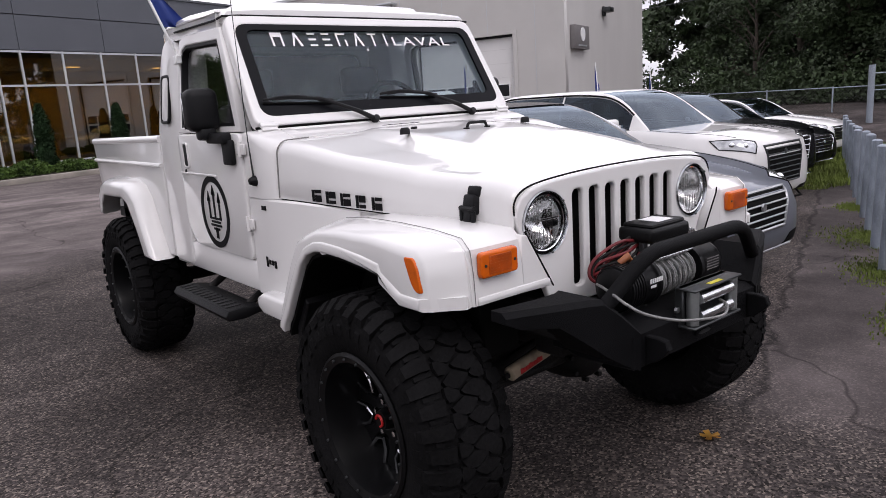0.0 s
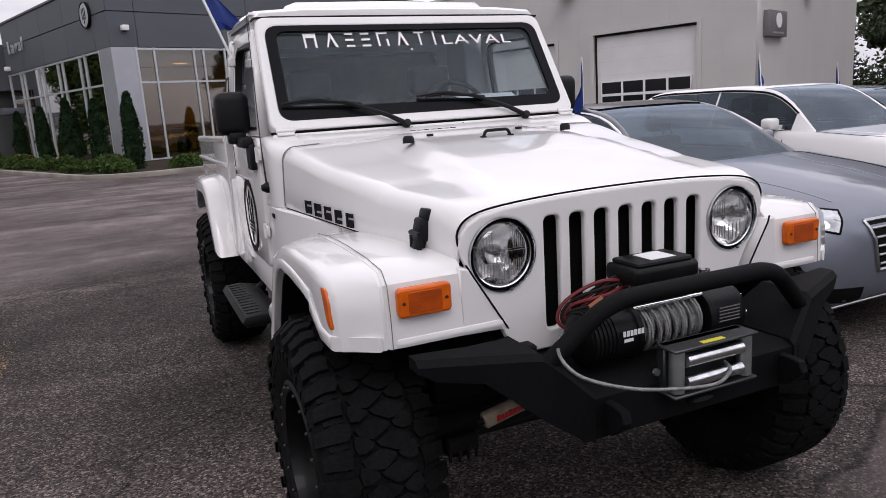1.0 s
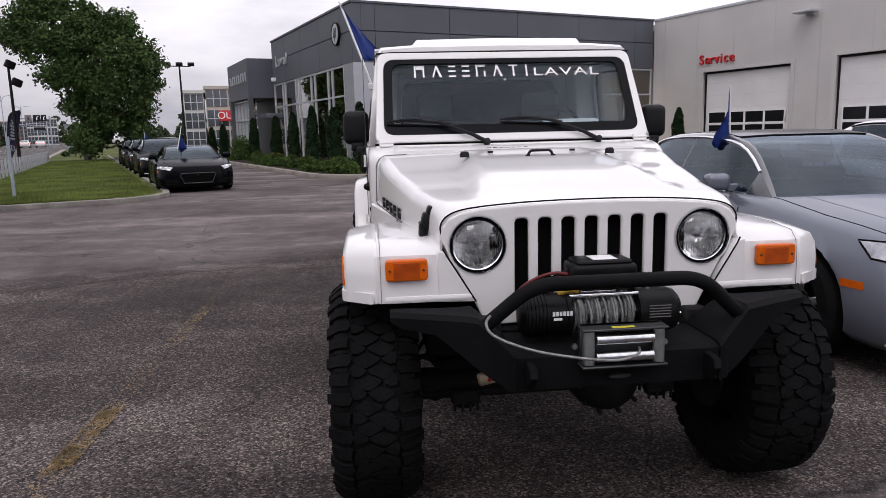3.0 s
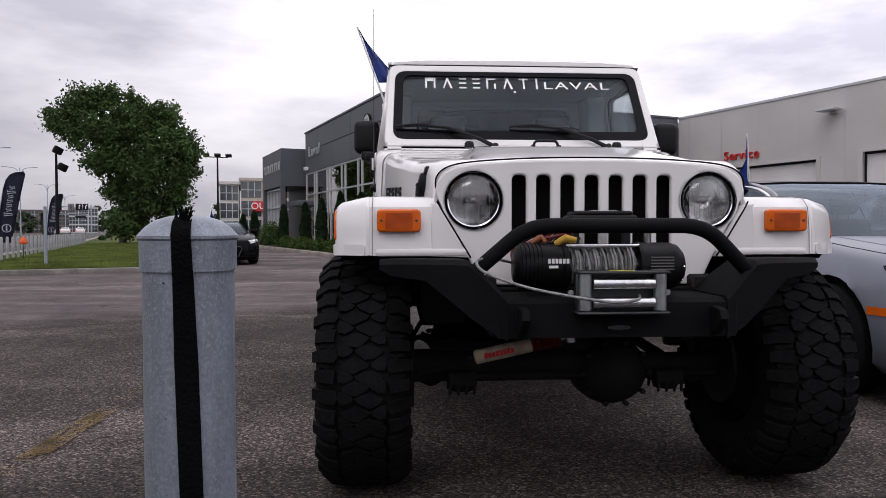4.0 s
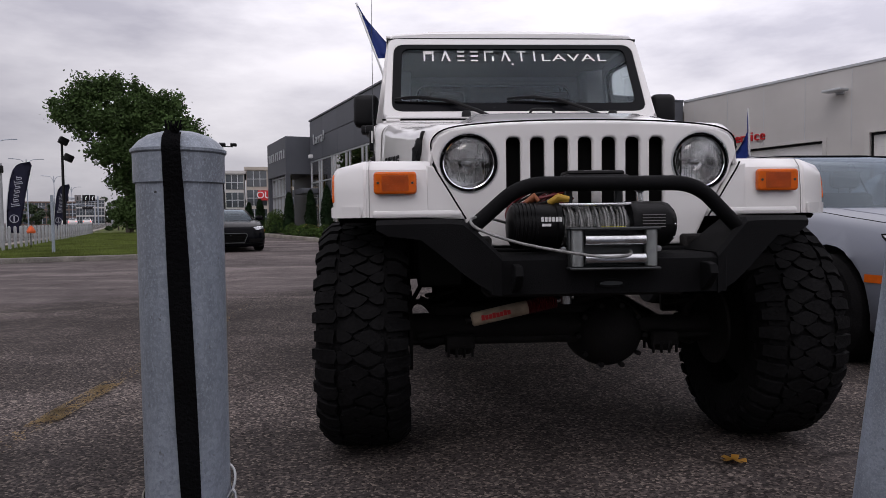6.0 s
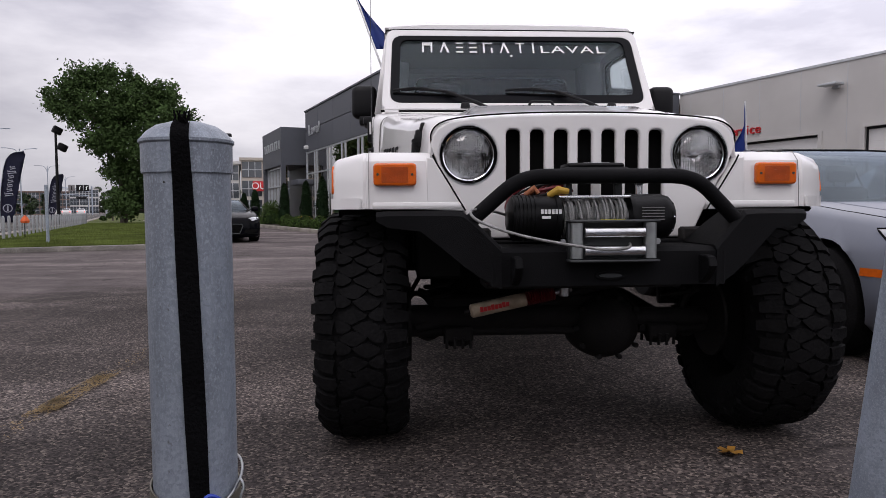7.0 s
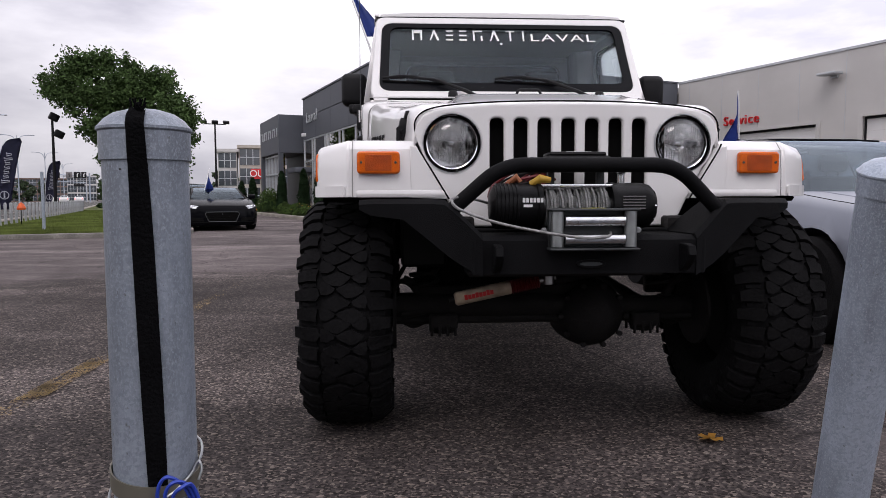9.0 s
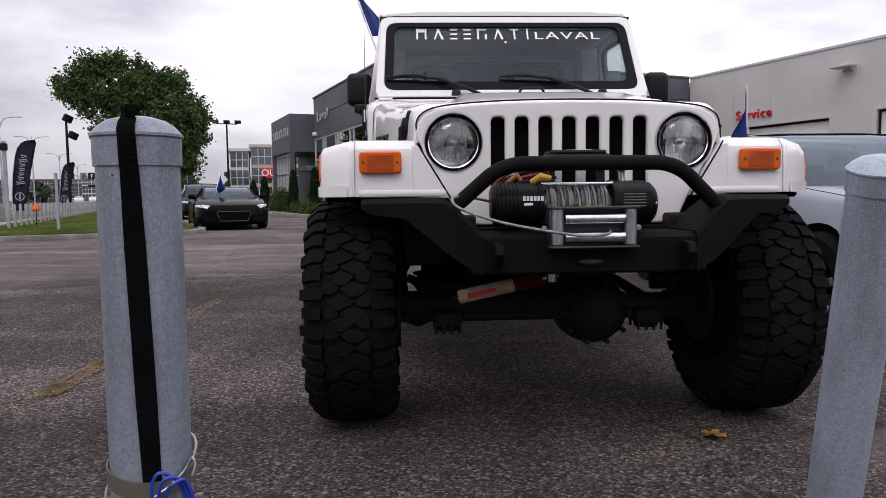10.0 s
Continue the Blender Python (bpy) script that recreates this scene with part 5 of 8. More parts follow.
    box(bm, .046, .066, .09, .11, -.004, .004, .002, 1)
    part("footman_loop", bm, "black_plastic", h, m=Matrix.Translation((0.0, 0, lerp(HOOD_Z, .10) + .001)))
    # model lettering on the side, as plain bars
    for i, w in enumerate((.056, .056, .056, .052, .052)):
        y = .232 - i * .078
        x = lerp(HOOD_W, y) + .0115
        bm = bmesh.new()
        lo = i % 2 == 0
        box(bm, -.0012, .0012, w / 2 - .012, w / 2, -.022, .022)
        box(bm, -.0012, .0012, -w / 2 + .004, w / 2 - .016, -.022 if lo else -.002, .002 if lo else .022)
        box(bm, -.0012, .0012, -w / 2 + .004, w / 2 - .016, .010 if lo else -.022, .022 if lo else -.010)
        part("badge_bar", bm, "black_vinyl", h, "black lettering bar", m=Matrix.Translation((-x, y, 1.090 + i * -.004)) @ pose(0, 0, 0, 0, 0, math.degrees(math.atan2(lerp(HOOD_W, y + .03) - lerp(HOOD_W, y - .03), .06))))


truck_hood()

FENDER_TOP = [(-.655, .845), (-.652, .93), (-.642, 1.0), (-.61, 1.028), (-.5, 1.040), (-.34, 1.046), (-.15, 1.046), (-.02, 1.034), (.06, 1.008), (.12, .962), (.19, .87), (.26, .755), (.315, .66), (.335, .622), (.335, .600)]
FENDER_ARCH = [(.285, .600), (.268, .637), (.237, .671), (.167, .778), (.094, .881), (.045, .922), (-.01, .940), (-.06, .945), (-.171, .942), (-.299, .930), (-.387, .917), (-.468, .893), (-.523, .865), (-.56, .845)]


def truck_fenders():
    for sx in (-1, 1):
        s = Matrix.Diagonal((sx, 1, 1, 1))
        bm = bmesh.new()
        prism(bm, FENDER_TOP + FENDER_ARCH, .717, .842, "x", .018, 4)
        for v in bm.verts:                       # the outer edge falls and the corner is round in plan
            u = max(0, (v.co.x - .717) / .125)
            if v.co.z > .96:
                v.co.z -= .026 * u ** 2.2
            if v.co.y < -.45:
                v.co.y += .078 * u ** 2.6
        fl = part("fender_flare", bm, "white_paint", truck, "white moulded wheel flare", smooth=35, m=s)
        bm = bmesh.new()
        inner = FENDER_TOP[1:9] + [(.12, .962)] + FENDER_ARCH[4:] + [(-.655, .845)]
        prism(bm, inner, .515, .727, "x", .006, 2)
        part("fender", bm, "white_paint", truck, smooth=35, m=s)
        me = plate([(.405, .838), (.505, 1.008), (.530, 1.012), (.530, .842)], [], .06, .004, 2)
        part("fender_front", me, "white_paint", truck, m=s @ Matrix.Translation((0, -.6245, 0)) @ FACE_FRONT)
        # rounded lip along the mouth of the flare
        grown = [(y + .030 * u, z + .036 * (1 - .6 * u)) for (y, z), u in zip(FENDER_ARCH, (1, 1, 1, 1, .8, .4, .1, 0, 0, 0, 0, 0, 0, 0))]
        bm = bmesh.new()
        prism(bm, FENDER_ARCH + [(-.655, .845), (-.655, .881)] + grown[::-1], .74, .848, "x", .008, 3)
        for v in bm.verts:
            u = max(0, (v.co.x - .717) / .125)
            if v.co.y < -.45:
                v.co.y += .078 * min(u, 1.05) ** 2.6 - .006
        part("flare_lip", bm, "white_paint", fl, smooth=35)
        # fine joint between the flare and the fender
        bm = bmesh.new()
        tube(bm, [(.7165, y - (.004 if y < -.6 else 0), z + (.003 if y > -.62 else 0)) for y, z in FENDER_TOP[:8]], .0012, 6)
        part("flare_joint", bm, "seam_grey", fl)
        # lower lip step across the front
        bm = bmesh.new()
        box(bm, .415, .708, -.660, -.60, .842, .868, .010, 2)
        part("fender_lip", bm, "white_paint", truck, m=s)
        # inner apron under the bonnet
        bm = bmesh.new()
        box(bm, .46, .565, -.56, .36, .86, 1.012, .004, 1)
        for v in bm.verts:
            v.co.x += (lerp(HOOD_W, v.co.y) - .565) * (1 if v.co.x > .5 else .5)
            if v.co.z > .95:
                v.co.z = lerp(HOOD_SEAM, v.co.y) - .004
        part("apron", bm, "white_paint", truck, m=s)
        # near-black sheet added under the arch, standing for the shade there
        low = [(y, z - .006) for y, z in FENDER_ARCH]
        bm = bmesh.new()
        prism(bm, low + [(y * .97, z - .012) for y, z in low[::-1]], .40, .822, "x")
        part("arch_shade", bm, "dark", truck, m=s)
        # wheel housing, near-black for the shade inside the arch
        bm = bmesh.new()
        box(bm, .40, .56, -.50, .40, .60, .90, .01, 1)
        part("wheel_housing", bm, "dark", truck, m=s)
        bm = bmesh.new()
        prism(bm, [(y, z) for y, z in ((.19, .75), (.26, .62), (.28, .50), (.26, .40), (.23, .40), (.24, .5), (.23, .6), (.16, .72))], .58, .80, "x", .004, 1)
        part("splash_guard", bm, "black_plastic", truck, m=s)
        # amber lamps
        me = plate(rounded(-.069, .069, -.036, .036, .012), [], .024, .007, 3)
        a = part("turn_signal", me, "amber", truck, "amber rectangular turn signal", m=Matrix.Translation((sx * .632, -.662, .956)) @ FACE_FRONT)
        me = plate(rounded(-.043, .043, -.026, .026, .004), [], .003, .001, 1)
        w = part("lens_window", me, "amber_deep", a, "deep orange inner lens", m=Matrix.Translation((0, -.001, .0115)))
        for k in range(6):
            part("lens_rib", bm_box(-.041, .041, -.0004, .0004, 0, .0006), "amber_deep", w, m=Matrix.Translation((0, -.021 + .0084 * k, .0016)))
        for k in (-1, 1):
            bm = bmesh.new()
            lathe(bm, [(0, .003), (.004, .003), (.0045, 0)], 10)
            part("screw", bm, "gunmetal", a, m=Matrix.Translation((k * .055, 0, .0115)))
        me = plate(arc2([(-.038, .046), (.006, .046), (.022, .020), (.036, -.050), (.010, -.050), (-.010, -.026)], .012), [], .018, .004, 2)
        part("side_marker", me, "amber", truck, "amber wrap-round side marker", m=Matrix.Translation((sx * .834, -.548, .945)) @ FACE_LEFT @ Matrix.Diagonal((-sx, 1, -sx, 1)) @ Matrix.Diagonal((-1 if sx > 0 else 1, 1, 1, 1)))


truck_fenders()


def truck_cab():
    # body tub: cowl sides, doors and rockers
    for sx in (-1, 1):
        s = Matrix.Diagonal((sx, 1, 1, 1))
        # body side below the bonnet, swelling back to the door
        bm = bmesh.new()
        loft(bm, [[(.58, y, zb), (x, y, zb), (x, y, 1.0), (x - .002, y, lerp(HOOD_SEAM, y) - .010), (x - .010, y, lerp(HOOD_SEAM, y) - .003), (.58, y, lerp(HOOD_SEAM, y) - .003)]
                  for y, x, zb in ((.02, .640, .97), (.10, .655, .95), (.17, .672, .86), (.24, .690, .74), (.30, .703, .66), (.36, .716, .66), (.43, .731, .66), (.50, .740, .66), (.56, .742, .66), (.694, .742, .66))])
        part("body_side", bm, "white_paint", truck, smooth=40, m=s)
        # cowl quarter behind the bonnet
        bm = bmesh.new()
        rings = []
        for y, x, zt, r in ((.474, .708, 1.284, .055), (.482, .716, 1.287, .055), (.50, .728, 1.293, .050), (.53, .738, 1.303, .044), (.58, .742, 1.316, .034), (.64, .742, 1.326, .026), (.694, .742, 1.329, .022)):
            ring = [(.56, y, 1.066), (x, y, 1.066), (x, y, zt - r)]
            ring += [(x - r + r * math.cos(radians(q)), y, zt - r + r * math.sin(radians(q))) for q in (22, 45, 68, 90)]
            rings.append(ring + [(.56, y, zt + .006)])
        loft(bm, rings)
        part("cowl_side", bm, "white_paint", truck, smooth=50, m=s)
        # door
        bm = bmesh.new()
        prism(bm, arc2([(.700, .795), (.700, 1.325), (1.440, 1.325), (1.440, .89), (1.36, .795)], .04), .62, .752, "x", .008, 2)
        d = part("door", bm, "white_paint", truck, "white half door with a round black crest", smooth=35, m=s)
        bm = bmesh.new()
        prism(bm, [(.98, 1.136), (1.432, 1.136), (1.432, 1.145), (.98, 1.145)], .750, .7575, "x", .002, 1)
        part("door_crease", bm, "white_paint", d)
        me = plate([(-1.440, 1.327), (-.700, 1.327), (-.925, 1.765), (-1.34, 1.775), (-1.41, 1.76), (-1.440, 1.69)],
                   [[(-1.402, 1.352), (-.765, 1.352), (-.950, 1.715), (-1.33, 1.728), (-1.38, 1.712), (-1.402, 1.66)]], .05, .006, 2)
        part("window_frame", me, "white_paint", d, m=Matrix.Translation((.715, 0, 0)) @ Matrix(((0, 0, 1, 0), (-1, 0, 0, 0), (0, 1, 0, 0), (0, 0, 0, 1))) @ tilt_plate(1.327, 7.0))
        me = plate([(-1.402, 1.352), (-.765, 1.352), (-.950, 1.715), (-1.33, 1.728), (-1.38, 1.712), (-1.402, 1.66)],
                   [[(-1.386, 1.366), (-.787, 1.366), (-.958, 1.703), (-1.328, 1.715), (-1.37, 1.700), (-1.386, 1.655)]], .03)
        part("window_seal", me, "black_plastic", d, m=Matrix.Translation((.722, 0, 0)) @ Matrix(((0, 0, 1, 0), (-1, 0, 0, 0), (0, 1, 0, 0), (0, 0, 0, 1))) @ tilt_plate(1.327, 7.0))
        me = plate([(-1.394, 1.36), (-.775, 1.36), (-.953, 1.71), (-1.33, 1.722), (-1.375, 1.706), (-1.394, 1.66)], [], .004)
        part("side_window", me, "clear_glass", d, m=Matrix.Translation((.714, 0, 0)) @ Matrix(((0, 0, 1, 0), (-1, 0, 0, 0), (0, 1, 0, 0), (0, 0, 0, 1))) @ tilt_plate(1.327, 7.0)).visible_shadow = False
        # recessed paddle handle
        me = plate(rounded(-.030, .030, -.060, .060, .016), [rounded(-.022, .022, -.052, .052, .012)], .012, .003, 2)
        hd = part("door_handle", me, "white_paint", d, m=Matrix.Translation((.754, 1.335, 1.226)) @ Matrix(((0, 0, 1, 0), (-1, 0, 0, 0), (0, 1, 0, 0), (0, 0, 0, 1))))
        me = plate(rounded(-.021, .021, -.051, .051, .011), [], .008, .002, 1)
        part("handle_paddle", me, "black_plastic", hd, "black paddle")
        bm = bmesh.new()
        lathe(bm, [(0, .004), (.009, .004), (.010, 0)], 14, "x")
        part("lock", bm, "black_plastic", d, m=Matrix.Translation((.752, 1.365, 1.150)))
        for z in (.955, 1.26):
            bm = bmesh.new()
            tube(bm, [(.757, .698, z - .03), (.757, .698, z + .03)], .009, 10)
            box(bm, .746, .757, .655, .735, z - .022, z + .022, .003, 1)
            part("hinge", bm, "white_paint", d)
        # crest: black oval ring with a plain three-pronged mark
        me = plate([(.160 * math.cos(a), .165 * math.sin(a)) for a in [2 * math.pi * i / 48 for i in range(48)]],
                   [[(.132 * math.cos(a), .137 * math.sin(a)) for a in [2 * math.pi * i / 48 for i in range(48)]]], .002)
        cr = part("crest", me, "black_vinyl", d, "black oval crest decal", m=Matrix.Translation((.7545, 1.062, .975)) @ Matrix(((0, 0, 1, 0), (1, 0, 0, 0), (0, 1, 0, 0), (0, 0, 0, 1))))
        bm = bmesh.new()
        for x, z0, z1 in ((-.058, -.03, .062), (0, -.03, .092), (.058, -.03, .062)):
            box(bm, x - .008, x + .008, z0, z1, -.001, .001)
            prism(bm, [(x - .019, z1 - .016), (x + .019, z1 - .016), (x, z1 + .030)], -.001, .001, "z")
        for z, w in ((-.030, .066), (-.046, .052), (-.062, .062)):
            box(bm, -w, w, z - .005, z + .005, -.001, .001)
        box(bm, -.013, .013, -.122, -.072, -.001, .001)
        box(bm, -.034, .034, -.084, -.074, -.001, .001)
        part("crest_mark", bm, "black_vinyl", cr)
        # rocker, its white cover and the step
        bm = bmesh.new()
        box(bm, .60, .741, .56, 1.72, .66, .795, .012, 2)
        part("rocker", bm, "white_paint", truck, m=s)
        bm = bmesh.new()
        prism(bm, [(.31, .60), (.56, .60), (.61, .625), (.61, .665), (.56, .69), (.31, .69)], .62, .80, "x", .018, 3)
        part("rocker_cover", bm, "white_paint", truck, m=s)
        bm = bmesh.new()
        prism(bm, [(.72, .585), (.80, .600), (.872, .596), (.888, .572), (.872, .548), (.80, .545), (.72, .56)], .74, 1.40, "y", .012, 2)
        stp = part("side_step", bm, "black_plastic", truck, "black moulded side step", m=s)
        bm = bmesh.new()
        for i in range(12):
            y = .80 + i * .05
            box(bm, .795, .862, y - .012, y + .012, .597, .602, .002, 1)
        part("step_tread", bm, "black_plastic", stp)
        for y in (.85, 1.3):
            bm = bmesh.new()
            tube(bm, [(.6, y, .66), (.74, y, .575)], .018, 8)
            part("step_bracket", bm, "under_black", truck, m=s)
        # rear cab corner pillar
        bm = bmesh.new()
        prism(bm, arc2([(1.446, .67), (1.446, 1.75), (1.56, 1.80), (1.66, 1.765), (1.70, 1.66), (1.722, 1.30), (1.722, .67)], .05), .60, .748, "x", .014, 3)
        for v in bm.verts:
            if v.co.z > 1.33:
                v.co.x -= (v.co.z - 1.33) * .14
        q = part("cab_corner", bm, "white_paint", truck, smooth=35, m=s)
        me = plate(rounded(-.062, .062, -.115, .125, .03), [rounded(-.048, .048, -.101, .111, .022)], .014, .003)
        part("corner_window", me, "black_plastic", q, m=Matrix.Translation((.722, 1.615, 1.49)) @ Matrix(((0, 0, 1, 0), (-1, 0, 0, 0), (0, 1, 0, 0), (0, 0, 0, 1))) @ pose(0, 0, 0, -8))
        # mirror on its bracket
        bm = bmesh.new()
        dx = .045 if sx > 0 else 0
        box(bm, .732 + dx, .869 + dx, .895, .995, 1.338, 1.516, .036, 4)
        mi = part("door_mirror", bm, "black_plastic", truck, "black plastic door mirror", m=s)
        bm = bmesh.new()
        box(bm, .742 + dx, .860 + dx, .996, .999, 1.350, 1.504, .002, 1)
        part("mirror_glass", bm, "chrome", mi)
        bm = bmesh.new()
        box(bm, .757, .830 + dx, .90, .97, 1.300, 1.352, .014, 2)
        box(bm, .754, .800, .765, .94, 1.285, 1.330, .010, 2)
        box(bm, .7535, .778, .745, .835, 1.196, 1.300, .008, 2)
        part("mirror_bracket", bm, "black_plastic", mi)
        bm = bmesh.new()
        box(bm, .7405, .745, .545, .582, 1.020, 1.037, .001, 1)
        part("side_badge", bm, "black_vinyl", truck, m=s)
        # brand script near the flare, as a plain bar group
        bm = bmesh.new()
        for k, (w, h) in enumerate(((.016, .036), (.016, .024), (.016, .024), (.016, .034))):
            y = .585 - k * .024
            box(bm, .7405, .745, y - w / 2, y + w / 2, .792 - (h - .03), .818 if k else .828, .001, 1)
        part("brand_bar", bm, "black_vinyl", truck, m=s)
    # cowl panel between bonnet and windscreen
    bm = bmesh.new()
    prism(bm, [(.474, 1.16), (.474, 1.296), (.50, 1.304), (.60, 1.324), (.655, 1.330), (.655, 1.16)], -.62, .62, "x", .005, 1)
    cw = part("cowl", bm, "white_paint", truck, smooth=35)
    for i in range(7):
        bm = bmesh.new()
        box(bm, -.16 + i * .03, -.138 + i * .03, .535, .543, 1.306, 1.3135)
        part("vent_slot", bm, "dark", cw)
    bm = bmesh.new()
    box(bm, -.665, .665, .630, .652, 1.328, 1.335)
    part("cowl_seal", bm, "black_plastic", cw)
    bm = bmesh.new()
    box(bm, -.59, .59, .60, 1.68, .75, 1.16)
    part("floor_tub", bm, "interior", truck)


def tilt_plate(z0, deg):
    return Matrix.Translation((0, z0, 0)) @ pose(0, 0, 0, -deg) @ Matrix.Translation((0, -z0, 0))


truck_cab()

# windscreen frame: a leaning plane through its foot
WS_FOOT, WS_LEAN = (.655, 1.338), 30.0
WS = Matrix.Translation((0, WS_FOOT[0], WS_FOOT[1])) @ pose(0, 0, 0, 90 - WS_LEAN, 0, 0)
WS_H = .530


def ws_loop(wb, wt, z0, z1, r, seg=5):
    return arc2s([(-wb, z0), (wb, z0), (wt, z1), (-wt, z1)], r, seg)


def arc2s(pts, r, seg):
    n, out = len(pts), []
    for i in range(n):
        a, b, c = Vector(pts[i - 1]), Vector(pts[i]), Vector(pts[(i + 1) % n])
        p0, p1 = b + (a - b).normalized() * r, b + (c - b).normalized() * r
        for j in range(seg + 1):
            t = j / seg
            q = (1 - t) ** 2 * p0 + 2 * t * (1 - t) * b + t * t * p1
            out.append((q.x, q.y))
    return out


def truck_windscreen():
    me = plate(ws_loop(.704, .676, -.006, WS_H, .05), [ws_loop(.657, .643, .040, WS_H - .046, .06)], .054, .009, 3)
    f = part("windscreen_frame", me, "white_paint", truck, "white windscreen frame", m=WS)
    me = plate(ws_loop(.658, .644, .038, WS_H - .044, .06), [ws_loop(.612, .601, .090, WS_H - .072, .045)], .012)
    part("windscreen_border", me, "black_gloss", f, "black glazing border", m=Matrix.Translation((0, 0, .020)))
    me = plate(ws_loop(.657, .643, .039, WS_H - .045, .06), [], .004)
    part("windscreen", me, "glass", f, m=Matrix.Translation((0, 0, .008))).visible_shadow = False
    # wide white caption: brand bars and a town's name
    x = -.487
    zc = WS_H - .112
    for i, (w, kind) in enumerate(((.060, "m"), (.062, "a"), (.042, "s"), (.044, "s"), (.056, "r"), (.062, "a"), (.054, "t"), (.020, "i"))):
        h, t, u = .035, .009, w * .9
        bars = []
        if kind == "a":
            bm = bmesh.new()
            prism(bm, [(x + u * .42, zc + h), (x + u * .58, zc + h), (x + u, zc - h), (x + u * .78, zc - h), (x + u * .5, zc + h * .45), (x + u * .2, zc - h), (x + u * .08, zc - h)], -.001, .001, "z")
            part("caption_bar", bm, "white", f, m=Matrix.Translation((0, 0, .0122)))
        elif kind == "i":
            bars = [(x + .006, x + .006 + t, zc - h, zc + h)]
        elif kind == "t":
            bars = [(x, x + u, zc + h - .008, zc + h), (x + u * .4, x + u * .4 + t, zc - h, zc + h - .009)]
        elif kind == "s":
            bars = [(x, x + u, zc + h - .009, zc + h), (x, x + u, zc - .004, zc + .005), (x, x + u, zc - h, zc - h + .009)]
        elif kind == "m":
            bars = [(x, x + t, zc - h, zc + h), (x + u - t, x + u, zc - h, zc + h), (x + t + .001, x + u - t - .001, zc + h - .022, zc + h)]
        else:
            bars = [(x, x + t, zc - h, zc + h), (x + u - t, x + u, zc - h, zc), (x + t + .001, x + u, zc + h - .009, zc + h)]
        for x0, x1, z0, z1 in bars:
            part("caption_bar", bm_box(x0, x1, z0, z1, -.001, .001), "white", f, m=Matrix.Translation((0, 0, .0122)))
        x += w + .0295
    me = lettering("LAVAL", .070, .002, 1.15)
    wide = max(v.co.x for v in me.vertices) - min(v.co.x for v in me.vertices)
    part("caption_word", me, "white", f, "white letters reading LAVAL", m=Matrix.Translation((.322, zc - .012, .0122)) @ Matrix.Diagonal((.35 / wide, 1, 1, 1)))
    me = plate(ws_loop(.704, .702, -.058, -.016, .012), [], .046, .005, 2)
    part("windscreen_apron", me, "white_paint", f)
    bm = bmesh.new()
    tube(bm, [(-.705, -.011, .020), (.705, -.011, .020)], .0055, 6)
    part("apron_seal", bm, "dark", f)
    # hinges and screws at the foot
    for sx in (-1, 1):
        bm = bmesh.new()
        box(bm, sx * .650 - .035, sx * .650 + .035, -.028, .012, .022, .032, .003, 1)
        tube(bm, [(sx * .650 - .038, -.008, .031), (sx * .650 + .038, -.008, .031)], .007, 10)
        part("frame_hinge", bm, "white_paint", f)
        for k in (.60, .12):
            bm = bmesh.new()
            lathe(bm, [(0, .003), (.005, .002), (.006, 0)], 10)
            part("bolt", bm, "black_plastic", f, m=Matrix.Translation((sx * k, -.030, .023)))
    # stickers near the lower corner and the mirror foot
    bm = bmesh.new()
    box(bm, -.006, .006, -.006, .006, -.001, .001, .0004, 1)
    part("sticker", bm, "alu", f, m=Matrix.Translation((-.012, WS_H - .168, .0118)))
    # papers on the dashboard
    bm = bmesh.new()
    box(bm, -.15, .15, -.045, .045, -.001, .001, m=pose(.34, .80, 1.432, 20, 0, 0))
    part("paper", bm, "white", truck, "white paper sheet on the dashboard")
    bm = bmesh.new()
    box(bm, -.59, .59, .72, 1.06, 1.16, 1.415, .03, 2)
    part("dashboard", bm, "interior", truck)
    # wipers
    for x0 in (-.622, -.048):
        w = part("wiper", wiper_arm(), "black_plastic", f, "black windscreen wiper", m=Matrix.Translation((x0, .076, .032)))
        bm = bmesh.new()
        box(bm, -.02, .30, -.004, .004, -.006, .004, .002, 1)
        part("wiper_blade", bm, "tyre", w, m=pose(0, .018, 0, 0, 0, -2.5))


def wiper_arm():
    bm = bmesh.new()
    tube(bm, [(.47, -.095, .012), (.40, -.055, .018), (.24, .014, .022), (.12, .03, .016)], [.011, .010, .007, .005], 8)
    lathe_at(bm, (.475, -.098, .0), [(0, .03), (.014, .028), (.017, .018), (.017, 0)])
    tube(bm, [(-.02, .028, .010), (.06, .034, .018), (.13, .034, .020), (.2, .022, .018), (.30, .010, .010)], .0055, 8)
    tube(bm, [(.02, .026, .008), (.10, .030, .013), (.22, .018, .012), (.27, .006, .008)], .004, 8)
    return bm


def lathe_at(bm, p, prof, seg=14):
    b2 = bmesh.new()
    lathe(b2, prof, seg)
    bmesh.ops.translate(b2, verts=b2.verts, vec=p)
    me = bpy.data.meshes.new("tmp")
    b2.to_mesh(me)
    b2.free()
    bm.from_mesh(me)
    bpy.data.meshes.remove(me)


M["black_gloss"] = mat("black_glazing_border", (0.006, 0.0065, 0.008), 0.25, vary=0.05, spec=0.08)
truck_windscreen()


